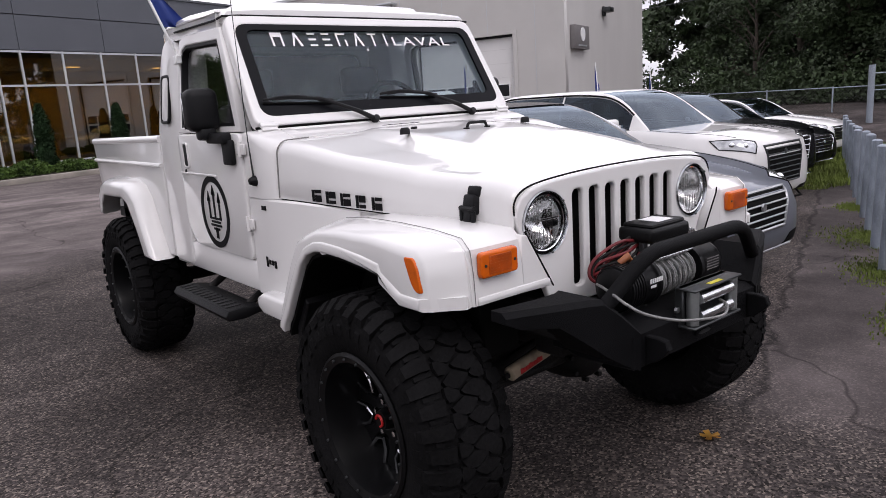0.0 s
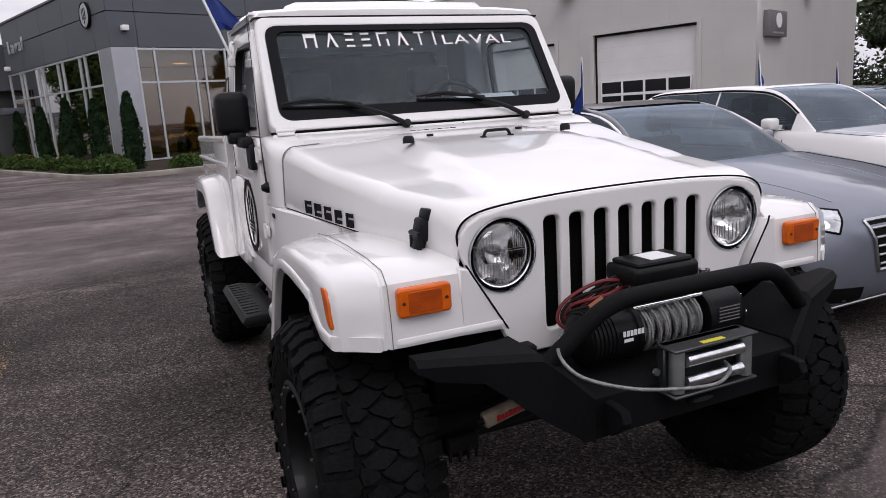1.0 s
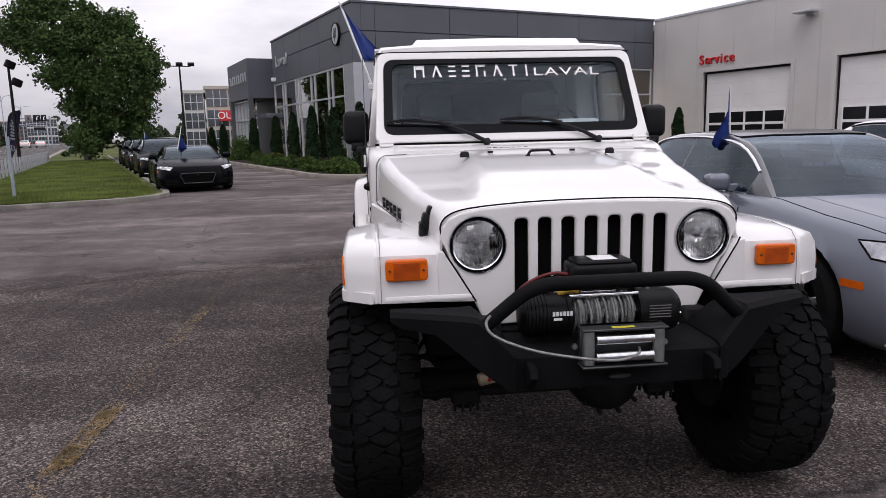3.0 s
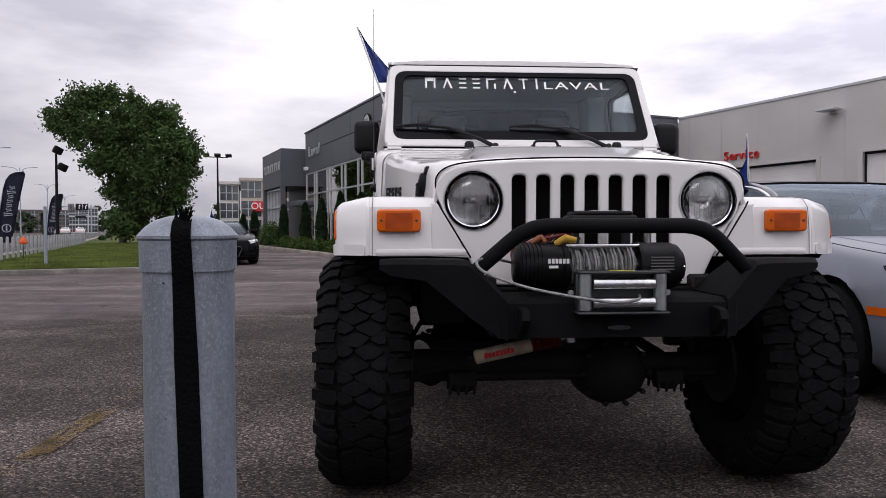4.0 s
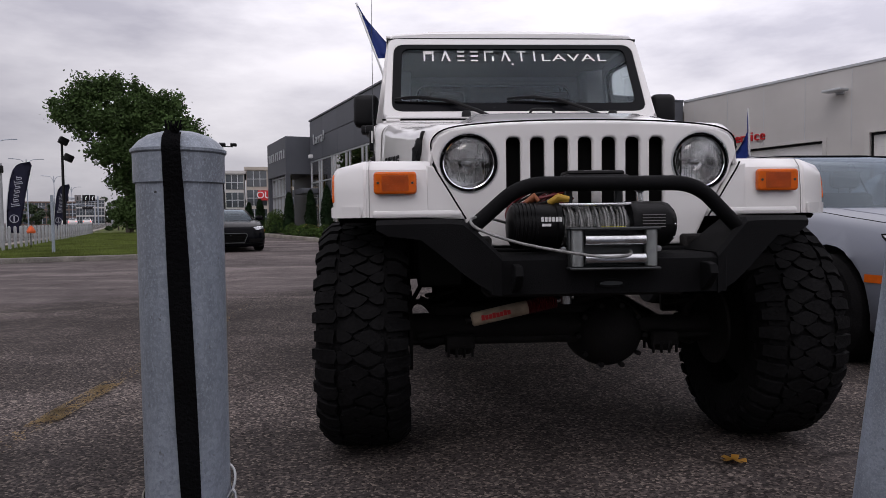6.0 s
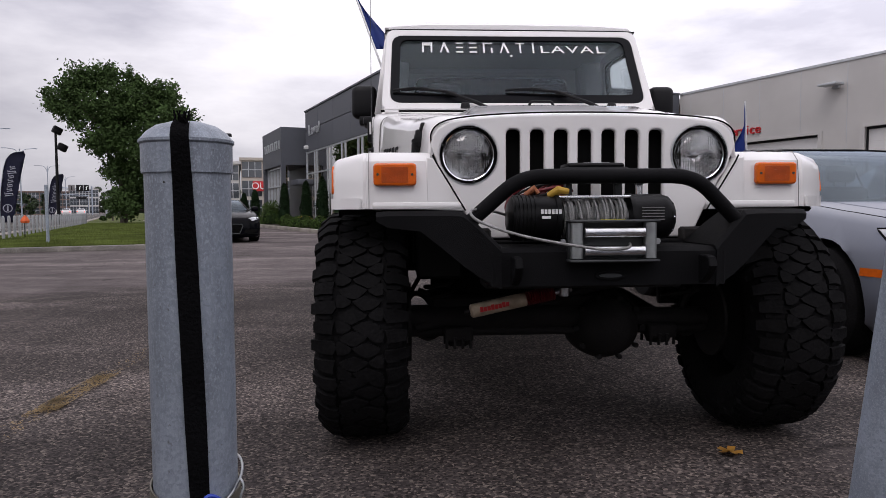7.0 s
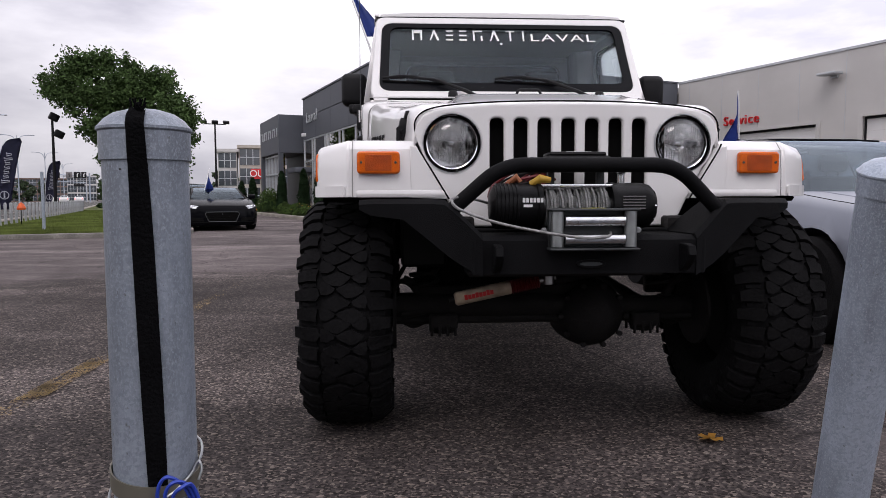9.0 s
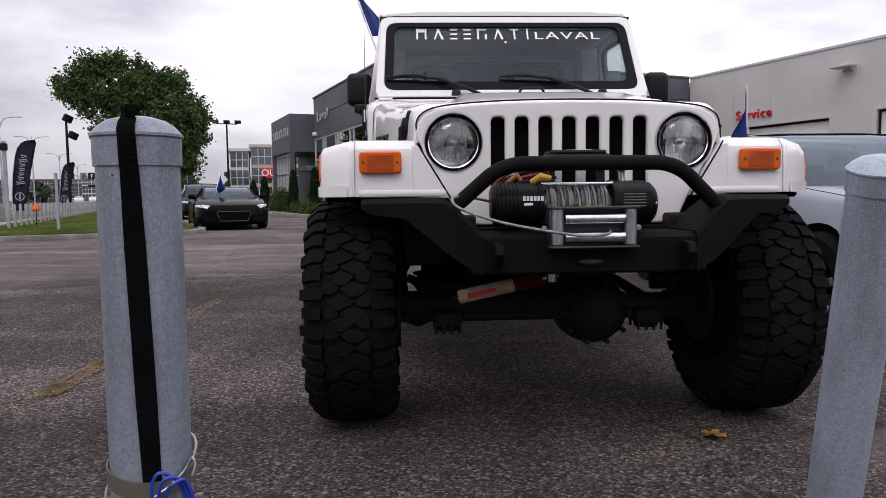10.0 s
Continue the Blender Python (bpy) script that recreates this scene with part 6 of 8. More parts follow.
def truck_roof():
    top = WS @ Vector((0, WS_H, 0))
    y0, z0 = top.y - .004, top.z + .016
    bm = bmesh.new()
    rings = []
    for y, w, lift, drop in ((y0 - .012, .660, -.03, .02), (y0 - .008, .668, .0, .02), (y0 + .02, .670, .014, .0), (y0 + .10, .672, .024, 0), (1.3, .680, .034, 0), (1.58, .678, .030, 0), (1.68, .664, .008, 0), (1.715, .645, -.05, 0)):
        z = z0 + lift
        rings.append([(-w, y, z - .045), (-w - .004, y, z - .012), (-w + .02, y, z + .012), (-w * .7, y, z + .024), (0, y, z + .028), (w * .7, y, z + .024), (w - .02, y, z + .012), (w + .004, y, z - .012), (w, y, z - .045)])
    loft(bm, rings)
    r = part("roof", bm, "white_paint", truck, "white moulded hard top", smooth=50)
    bm = bmesh.new()
    rings = []
    for y, w, h in ((y0 + .05, .42, .0), (y0 + .10, .47, .036), (y0 + .18, .50, .056), (1.3, .50, .070), (1.56, .48, .06), (1.66, .45, 0)):
        z = z0 + .028
        rings.append([(-w, y, z), (-w + .05, y, z + h), (0, y, z + h + .006), (w - .05, y, z + h), (w, y, z)])
    loft(bm, rings)
    part("roof_panel", bm, "white_paint", r, smooth=50)
    bm = bmesh.new()
    seam = [WS @ Vector((x, WS_H + dz, .022)) for x, dz in ((-.676, -.004), (-.60, .001), (0, .003), (.60, .001), (.676, -.004))]
    tube(bm, [(-.686, 1.46, z0 - .012), (-.684, y0 + .06, z0 - .018)] + seam + [(.684, y0 + .06, z0 - .018), (.686, 1.46, z0 - .012)], .0048, 8)
    part("roof_seal", bm, "black_plastic", r)
    for sx in (-1, 1):
        part("roof_rail", bm_box(sx * .60, sx * .676, y0 + .03, 1.60, z0 - .050, z0 + .012, bevel=.010), "white_paint", r)
    # rear wall of the cab with its window
    me = plate(ws_loop(.64, .60, 0, .62, .05), [ws_loop(.54, .50, .10, .52, .06)], .04, .008)
    part("cab_rear_wall", me, "white_paint", truck, m=Matrix.Translation((0, 1.69, 1.19)) @ pose(0, 0, 0, 86, 0, 0))
    me = plate(ws_loop(.545, .505, .098, .522, .06), [], .006)
    part("rear_window", me, "dark_glass", truck, m=Matrix.Translation((0, 1.69, 1.19)) @ pose(0, 0, 0, 86, 0, 0))
    bm = bmesh.new()
    box(bm, -.62, .62, 1.665, 1.70, .66, 1.21)
    part("cab_rear_panel", bm, "white_paint", truck)
    # headliner
    bm = bmesh.new()
    box(bm, -.598, .598, y0 + .03, 1.66, z0 - .06, z0 - .04)
    part("headliner", bm, "beige_lining", truck)
    # seats, steering wheel
    for sx in (-1, 1):
        bm = bmesh.new()
        box(bm, sx * .33 - .20, sx * .33 + .20, 1.36, 1.50, 1.0, 1.45, .05, 3)
        st = part("seat_back", bm, "seat_grey", truck)
        bm = bmesh.new()
        box(bm, sx * .33 - .11, sx * .33 + .11, 1.41, 1.50, 1.47, 1.62, .03, 3)
        part("headrest", bm, "seat_grey", st)
    bm = bmesh.new()
    pts = [(.33 + .17 * math.cos(a), 1.12 + .05 * math.sin(a), 1.37 + .15 * math.sin(a)) for a in [2 * math.pi * i / 24 for i in range(24)]]
    tube(bm, pts, .014, 8, closed=True)
    tube(bm, [(.33 - .16, 1.12, 1.37), (.33 + .16, 1.12, 1.37)], .02, 8)
    part("steering_wheel", bm, "interior", truck)


M["beige_lining"] = mat("pale_headliner", (0.35, 0.34, 0.32), 0.9, vary=0.05)
M["seat_grey"] = mat("grey_seat_cloth", (0.06, 0.06, 0.065), 0.9, vary=0.1)
truck_roof()


def truck_bed():
    for sx in (-1, 1):
        s = Matrix.Diagonal((sx, 1, 1, 1))
        bm = bmesh.new()
        prism(bm, [(1.735, .68), (1.735, 1.29), (1.76, 1.305), (3.10, 1.29), (3.12, 1.27), (3.06, .95), (2.92, .94), (2.86, 1.0), (2.30, 1.0), (2.0, .80), (1.9, .68)], .66, .748, "x", .012, 2)
        b = part("bed_side", bm, "white_paint", truck, "white pickup bed side", smooth=35, m=s)
        bm = bmesh.new()
        tube(bm, [(.752, 1.74, 1.165), (.752, 3.10, 1.165)], .011, 8)
        part("bed_crease", bm, "white_paint", b)
        bm = bmesh.new()
        tube(bm, [(.735, 1.74, 1.30), (.735, 3.11, 1.285)], .022, 10)
        part("bed_rail", bm, "white_paint", b)
        bm = bmesh.new()
        prism(bm, [(1.80, .66), (1.83, .70), (1.98, .98), (2.06, 1.050), (2.18, 1.078), (2.66, 1.078), (2.77, 1.05), (2.84, .97), (2.87, .84), (2.80, .84), (2.78, .90), (2.70, .962), (2.24, .968), (2.14, .935), (2.02, .78), (1.95, .66)], .715, .852, "x", .028, 4)
        for v in bm.verts:
            u = max(0, (v.co.x - .715) / .137)
            if v.co.z > 1.0:
                v.co.z -= .026 * u * u
            if v.co.y > 2.6:
                v.co.y -= .09 * u ** 2.4
        part("fender_flare", bm, "white_paint", truck, "white moulded rear wheel flare", smooth=35, m=s)
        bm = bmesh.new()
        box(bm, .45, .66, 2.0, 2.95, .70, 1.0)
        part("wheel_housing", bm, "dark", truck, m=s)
        bm = bmesh.new()
        box(bm, .68, .735, 3.105, 3.13, .98, 1.12, .008, 1)
        part("tail_lamp", bm, "red_lens", truck, m=s)
    bm = bmesh.new()
    box(bm, -.66, .66, 3.06, 3.10, .80, 1.28, .01, 1)
    part("tailgate", bm, "white_paint", truck)
    bm = bmesh.new()
    box(bm, -.66, .66, 1.73, 3.06, .78, .84)
    part("bed_floor", bm, "under_black", truck)


truck_bed()


# ---- wheels and running gear ----
TYRE_R, TYRE_W = .418, .292


def mud_tyre_bm():
    bm = bmesh.new()
    R, w = TYRE_R - .014, TYRE_W / 2
    prof = [(.228, -w * .80), (.240, -w * .92), (.272, -w * 1.0), (.312, -w * 1.05), (.350, -w * 1.03), (.378, -w * .94), (R - .004, -w * .78), (R, -w * .4), (R + .002, 0)]
    prof = prof + [(r, -x) for r, x in prof[-2::-1]]
    lathe(bm, prof, 64, "x", True)
    return bm


def tread_bm():
    bm = bmesh.new()
    R, w = TYRE_R, TYRE_W / 2
    n = 40

    def lug(a0, pts, r0, r1, pitch=n):
        """A tread block: outline in (angle share, x), raised from r0 to r1; a shoulder block falls with |x|."""
        lo, hi = [], []
        for da, x in pts:
            a = a0 + da * 2 * math.pi / pitch
            drop = .030 * max(0, (abs(x) - w * .66) / (w * .36)) ** 2
            for lst, r in ((lo, r0), (hi, r1)):
                rr = r - drop
                lst.append(bm.verts.new((x, rr * math.cos(a), rr * math.sin(a))))
        bm.faces.new(hi)
        k = len(pts)
        for i in range(k):
            bm.faces.new((lo[i], lo[(i + 1) % k], hi[(i + 1) % k], hi[i]))

    for i in range(n):
        a = 2 * math.pi * i / n
        for sx in (-1, 1):
            sh = 0 if sx < 0 else .5
            b = a + sh * 2 * math.pi / n
            long = w * (1.10 if i % 2 else 1.04)
            # shoulder block with a notch
            lug(b, [(.06, sx * w * .56), (.02, sx * w * .80), (.05, sx * long), (.62, sx * long), (.66, sx * w * .80), (.70, sx * w * .60), (.40, sx * w * (.52 if i % 2 else .60))], R - .024, R)
            # side biter down the shoulder
            lug(b, [(.12, sx * w * 1.0), (.12, sx * w * 1.07), (.56, sx * w * 1.07), (.56, sx * w * 1.0)], R - .075, R - .045)
            # sipe bar between the shoulder blocks
            lug(b, [(.74, sx * w * .62), (.72, sx * w * .92), (.92, sx * w * .92), (.94, sx * w * .60)], R - .024, R - .010)
    # middle blocks: lozenges staggered about the centre line, with half blocks between them and the shoulders
    q = 68
    for i in range(0, q, 2):
        a = 2 * math.pi * i / q
        for sx, sh in ((-1, 0.0), (1, 1.0)):
            b = a + (sh + .12 * math.sin(i * 1.7)) * 2 * math.pi / q
            c = sx * (.165 + .02 * math.sin(i * 2.9))
            tip = .07 * math.sin(i * 5.1)
            lug(b, [(da, (c + sx * x) * w) for da, x in ((.10, -.32), (.40, -.26), (.92, -.02 + tip), (.84, .10), (.46, .27), (.12, .31), (-.36, .04 + tip), (-.28, -.10))], R - .020, R + .001, q)
            lug(b, [(da, -sx * x * w) for da, x in ((.10, .18), (.38, .22), (.66, .36), (.60, .50), (.02, .53), (-.48, .50), (-.46, .38))], R - .020, R, q)
    return bm


def off_road_wheel(x, y, spin, steer=0.0):
    sx = 1 if x > 0 else -1
    w = part("wheel", mud_tyre_bm(), "tyre", truck, "wide black mud tyre on a black rim", smooth=45, m=pose(x, y, TYRE_R, spin, 0, steer))
    part("tread", tread_bm(), "tyre", w, smooth=30)
    flip = Matrix.Diagonal((sx, 1, 1, 1))
    o = TYRE_W / 2
    bm = bmesh.new()
    lathe(bm, [(.240, o * .70), (.245, o * .97), (.234, o * 1.01), (.212, o * .95), (.204, o * .6), (.198, -.02), (.185, -.04), (.09, -.045), (0, -.045), (0, -.055), (.10, -.058), (.20, -.05), (.236, o * .4)], 48, "x", True)
    part("rim", bm, "rim_black", w, "gloss black rim with bright milled edges", m=flip)
    bm = bmesh.new()
    for i in range(8):
        a = 2 * math.pi * i / 8
        prism_pts = [(-.030, .065), (.030, .065), (.020, .13), (.034, .200), (-.034, .200), (-.020, .13)]
        before = set(bm.verts)
        prism(bm, prism_pts, -.03, .015, "x", .006, 1)
        vs = [v for v in bm.verts if v not in before]
        bmesh.ops.rotate(bm, verts=vs, cent=(0, 0, 0), matrix=Matrix.Rotation(a, 3, "X"))
    lathe(bm, [(0, .02), (.085, .018), (.095, -.02)], 32, "x")
    part("spokes", bm, "rim_black", w, m=flip)
    for i in range(8):
        a = 2 * math.pi * (i + .5) / 8
        bm = bmesh.new()
        tube(bm, [(.018, .196 * math.cos(a - .20), .196 * math.sin(a - .20)), (.020, .14 * math.cos(a - .19), .14 * math.sin(a - .19)), (.018, .112 * math.cos(a), .112 * math.sin(a)), (.020, .14 * math.cos(a + .19), .14 * math.sin(a + .19)), (.018, .196 * math.cos(a + .20), .196 * math.sin(a + .20))], .0062, 6)
        part("milled_edge", bm, "chrome", w, m=flip)
    for i in range(20):
        a = 2 * math.pi * i / 20
        bm = bmesh.new()
        lathe(bm, [(0, .007), (.0042, .006), (.0052, 0)], 8, "x")
        part("rivet", bm, "gunmetal", w, m=flip @ Matrix.Translation((o * 1.005, .224 * math.cos(a), .224 * math.sin(a))))
    for i in range(5):
        a = 2 * math.pi * i / 5
        bm = bmesh.new()
        lathe(bm, [(0, .03), (.010, .028), (.011, 0)], 6, "x")
        part("lug_nut", bm, "chrome", w, m=flip @ Matrix.Translation((.016, .057 * math.cos(a), .057 * math.sin(a))))
    bm = bmesh.new()
    lathe(bm, [(0, .045), (.03, .042), (.036, .02), (.036, 0)], 24, "x")
    hub = part("hub_cap", bm, "rim_black", w, m=flip @ Matrix.Translation((.018, 0, 0)))
    bm = bmesh.new()
    tube(bm, [(.047, .018 * math.cos(a), .018 * math.sin(a)) for a in [2 * math.pi * i / 16 for i in range(12)]], .005, 6)
    part("hub_mark", bm, "red_sign", hub)
    return w


M["rim_black"] = mat("gloss_black_rim", (0.004, 0.004, 0.0045), 0.42, vary=0.1, scale=10, coat=0.08, spec=0.15)
for x, y, sp, sr in ((-.750, -.272, 8, 0), (.745, -.272, 20, 0), (-.718, 2.46, 31, 0), (.718, 2.46, 3, 0)):
    off_road_wheel(x, y, sp, sr)


def truck_underside():
    bm = bmesh.new()
    tube(bm, [(-.60, -.25, .425), (.18, -.25, .425), (.30, -.25, .412), (.60, -.25, .412)], [.052, .052, .042, .042], 14)
    box(bm, -.50, .22, -.27, -.18, .43, .51, .01, 1)
    ax = part("front_axle", bm, "under_black", truck, "black solid front axle")
    bm = bmesh.new()
    lathe(bm, [(0, -.15), (.06, -.145), (.115, -.11), (.14, -.04), (.145, .04), (.12, .10), (.07, .13), (0, .14)], 24, "y")
    for k in range(10):
        a = 2 * math.pi * k / 10
        tube(bm, [(.125 * math.cos(a), -.10, .125 * math.sin(a)), (.125 * math.cos(a), -.125, .125 * math.sin(a))], .011, 6)
    part("differential", bm, "under_black", ax, m=Matrix.Translation((.178, -.20, .388)) @ Matrix.Diagonal((1.02, 1.0, .95, 1)))
    bm = bmesh.new()
    tube(bm, [(-.62, -.27, .375), (.62, -.27, .375)], .018, 10)
    part("tie_rod", bm, "under_black", ax)
    bm = bmesh.new()
    tube(bm, [(-.56, -.29, .395), (.45, -.25, .60)], .017, 10)
    part("drag_link", bm, "under_black", ax)
    # steering damper: cream body, red boot
    p0, p1 = Vector((-.365, -.40, .4695)), Vector((-.03, -.40, .540))
    d = (p1 - p0)
    bm = bmesh.new()
    tube(bm, [p0, p0 + d * .02, p0 + d * .61, p0 + d * .62], [.018, .0255, .0255, .02], 18)
    dm = part("steering_damper", bm, "cream", truck, "cream steering damper with a red rubber boot")
    bm = bmesh.new()
    pts, rs = [], []
    for i in range(25):
        pts.append(p0 + d * (.62 + .31 * i / 24))
        rs.append(.028 if i % 2 else .022)
    tube(bm, pts, rs, 18)
    part("damper_boot", bm, "red_rubber", dm, "red pleated boot")
    bm = bmesh.new()
    tube(bm, [p0 + d * .92, p0 + d * 1.12], .010, 10)
    lathe_at(bm, p0 + d * 1.04 + Vector((0, 0, -.02)), [(0, .04), (.022, .04), (.022, 0), (0, 0)])
    part("damper_rod", bm, "steel", dm)
    bm = bmesh.new()
    tube(bm, [p0 - d * .06, p0], .010, 10)
    part("damper_eye", bm, "under_black", dm)
    for k in range(8):
        bm = bmesh.new()
        c = p0 + d * (.12 + .04 * k)
        box(bm, -.006, .006, -.001, .001, -.008, .008 if k % 3 else .011)
        part("label_bar", bm, "red_sign", dm, m=Matrix.Translation(c + Vector((0, -.0275, .001))) @ pose(0, 0, 0, 0, -7, 0))
    for sx in (-1, 1):
        # coil spring and shock
        bm = bmesh.new()
        pts = [(sx * .47 + .052 * math.cos(a), -.235 + .052 * math.sin(a), .48 + .30 * a / (2 * math.pi * 7)) for a in [2 * math.pi * 7 * i / 112 for i in range(113)]]
        tube(bm, pts, .0085, 6)
        part("coil_spring", bm, "under_black", truck)
        bm = bmesh.new()
        tube(bm, [(sx * .475, -.13, .46), (sx * .465, -.11, .84)], .024, 12)
        part("shock_absorber", bm, "under_black", truck)
        bm = bmesh.new()
        tube(bm, [(sx * .46, -.03, .40), (sx * .40, .60, .62 if sx < 0 else .48)], .024, 10)
        tube(bm, [(sx * .43, -.05, .58), (sx * .38, .45, .70)], .018, 10)
        part("control_arm", bm, "under_black", truck)
        bm = bmesh.new()
        tube(bm, [(sx * (.565 - .075 * math.cos(a)), -.25, .445 + .085 * math.sin(a)) for a in [radians(-80 + 16 * i) for i in range(11)]], .017, 8)
        tube(bm, [(sx * .49, -.2, .41), (sx * .56, -.26, .41)], .03, 10)
        part("steering_knuckle", bm, "under_black", truck)
        bm = bmesh.new()
        tube(bm, arc([(sx * .50, -.22, .72), (sx * .52, -.20, .62), (sx * .60, -.12, .47), (sx * .56, -.14, .38), (sx * .50, -.18, .42)], 5, .06), .009, 8)
        part("brake_hose", bm, "under_black", truck)
        # lower spring seat with the ends of its bolts
        bm = bmesh.new()
        xs = -.40 if sx < 0 else .385
        box(bm, xs - .055, xs + .055, -.33, -.20, .345, .40, .008, 1)
        lathe_at(bm, (xs, -.27, .325), [(0, 0), (.045, 0), (.05, .02), (.05, .03), (0, .03)], 12)
        for dx, dy in ((-.045, -.05), (-.015, -.055), (.015, -.055), (.045, -.05), (-.045, .05), (.045, .05)):
            lathe_at(bm, (xs + dx, -.27 + dy, .318), [(0, 0), (.006, 0), (.006, .03), (.010, .03), (.010, .045), (0, .045)], 6)
        part("spring_seat", bm, "under_black", truck)
        bm = bmesh.new()
        tube(bm, catmull([(sx * .40, -.18, .60), (sx * .50, -.22, .525), (sx * .575, -.24, .515), (sx * .592, -.24, .45), (sx * .56, -.24, .385), (sx * .515, -.24, .345), (sx * .45, -.22, .37)], 6), .011, 8)
        part("brake_line", bm, "under_black", truck)
        bm = bmesh.new()
        lathe(bm, [(.0, -.006), (.15, -.006), (.15, .006), (0, .006)], 32, "x")
        part("brake_disc", bm, "under_black", truck, m=Matrix.Translation((sx * .585, -.28, TYRE_R)))
        # frame rail
        bm = bmesh.new()
        box(bm, sx * .36 - .04, sx * .36 + .04, -.66, 2.95, .66, .78, .008, 1)
        part("frame_rail", bm, "under_black", truck)
        bm = bmesh.new()
        tube(bm, [(sx * .43, -.24, .68), (sx * .50, -.16, .46)], .012, 8)
        part("sway_link", bm, "under_black", truck)
    bm = bmesh.new()
    tube(bm, arc([(-.50, .10, .66), (-.47, -.27, .68), (.47, -.27, .68), (.50, .10, .66)], 5, .08), .014, 8)
    part("sway_bar", bm, "under_black", truck)
    bm = bmesh.new()
    tube(bm, [(-.58, 2.44, .42), (.58, 2.44, .42)], .045, 12)
    lathe_at(bm, (0, 2.44, .30), [(0, 0), (.1, .02), (.13, .12), (.1, .22), (0, .25)], 20)
    part("rear_axle", bm, "under_black", truck)
    bm = bmesh.new()
    box(bm, -.30, .30, -.42, .45, .56, .95, .03, 1)
    box(bm, -.20, .20, .45, 1.5, .50, .76, .03, 1)
    part("engine_block", bm, "under_black", truck)
    part("oil_pan", bm_box(-.42, .19, -.10, .45, .40, .60, bevel=.03), "under_black", truck)
    bm = bmesh.new()
    tube(bm, [(.10, .1, .56), (.06, 1.3, .55)], .03, 10)
    part("drive_shaft", bm, "under_black", truck)


truck_underside()


# ---- bumper and winch ----
def truck_bumper():
    bm = bmesh.new()
    # centre tray
    prism(bm, [(-.90, .615), (-.90, .715), (-.87, .728), (-.66, .728), (-.66, .615), (-.70, .605)], -.355, .355, "x", .006, 1)
    b = part("bumper", bm, "bumper_black", truck, "textured black steel winch bumper", smooth=30)
    for sx in (-1, 1):
        bm = bmesh.new()
        rings = []
        for x, y0, y1, z0, z1 in ((.322, -.905, -.66, .608, .732), (.385, -.885, -.68, .642, .795), (.431, -.865, -.70, .674, .836), (.470, -.850, -.72, .708, .839), (.555, -.812, -.72, .776, .839), (.655, -.765, -.70, .787, .838), (.692, -.745, -.69, .806, .836)):
            rings.append([(sx * x, y0, z0), (sx * x, y0 - .002, z1 - .015), (sx * x, y0 + .014, z1), (sx * x, y1, z1), (sx * x, y1, z0)])
        loft(bm, rings)
        part("bumper_wing", bm, "bumper_black", b, "angled black bumper wing", smooth=25)
        # shackle tab
        bm = bmesh.new()
        prism(bm, [(-.96, .655), (-.975, .675), (-.965, .70), (-.94, .705), (-.90, .705), (-.90, .62), (-.93, .63)], sx * .282 - .012, sx * .282 + .012, "x", .003, 1)
        part("shackle_tab", bm, "bumper_black", b)
    bm = bmesh.new()
    tube(bm, arc([(-.415, -.845, .80), (-.262, -.885, .938), (.262, -.885, .938), (.415, -.845, .80)], 7, .07), .0225, 14)
    part("hoop", bm, "bumper_black", b, "black tubular hoop")
    me = plate([(.045 * math.cos(a), .013 * math.sin(a)) for a in [2 * math.pi * i / 32 for i in range(32)]], [], .006, .001, 1)
    pl = part("maker_plate", me, "bumper_black", b, "small oval maker's plate", m=Matrix.Translation((.0, -.906, .645)) @ FACE_FRONT)
    me = plate([(.034 * math.cos(a), .006 * math.sin(a)) for a in [2 * math.pi * i / 24 for i in range(24)]], [], .003)
    part("plate_bar", me, "gunmetal", pl, m=Matrix.Translation((0, 0, .0035)))
    bm = bmesh.new()
    box(bm, -.36, .36, -.66, -.60, .62, .74, .005, 1)
    part("bumper_mount", bm, "bumper_black", b)
    # skid bracket between the rails
    bm = bmesh.new()
    box(bm, -.34, .34, -.62, -.50, .575, .66, .01, 1)
    part("cross_member", bm, "under_black", truck)


truck_bumper()


M["winch_black"] = mat("satin_black_casting", (0.0045, 0.0045, 0.005), 0.42, vary=0.15, scale=14, bump=0.1, bump_scale=200, spec=0.15)


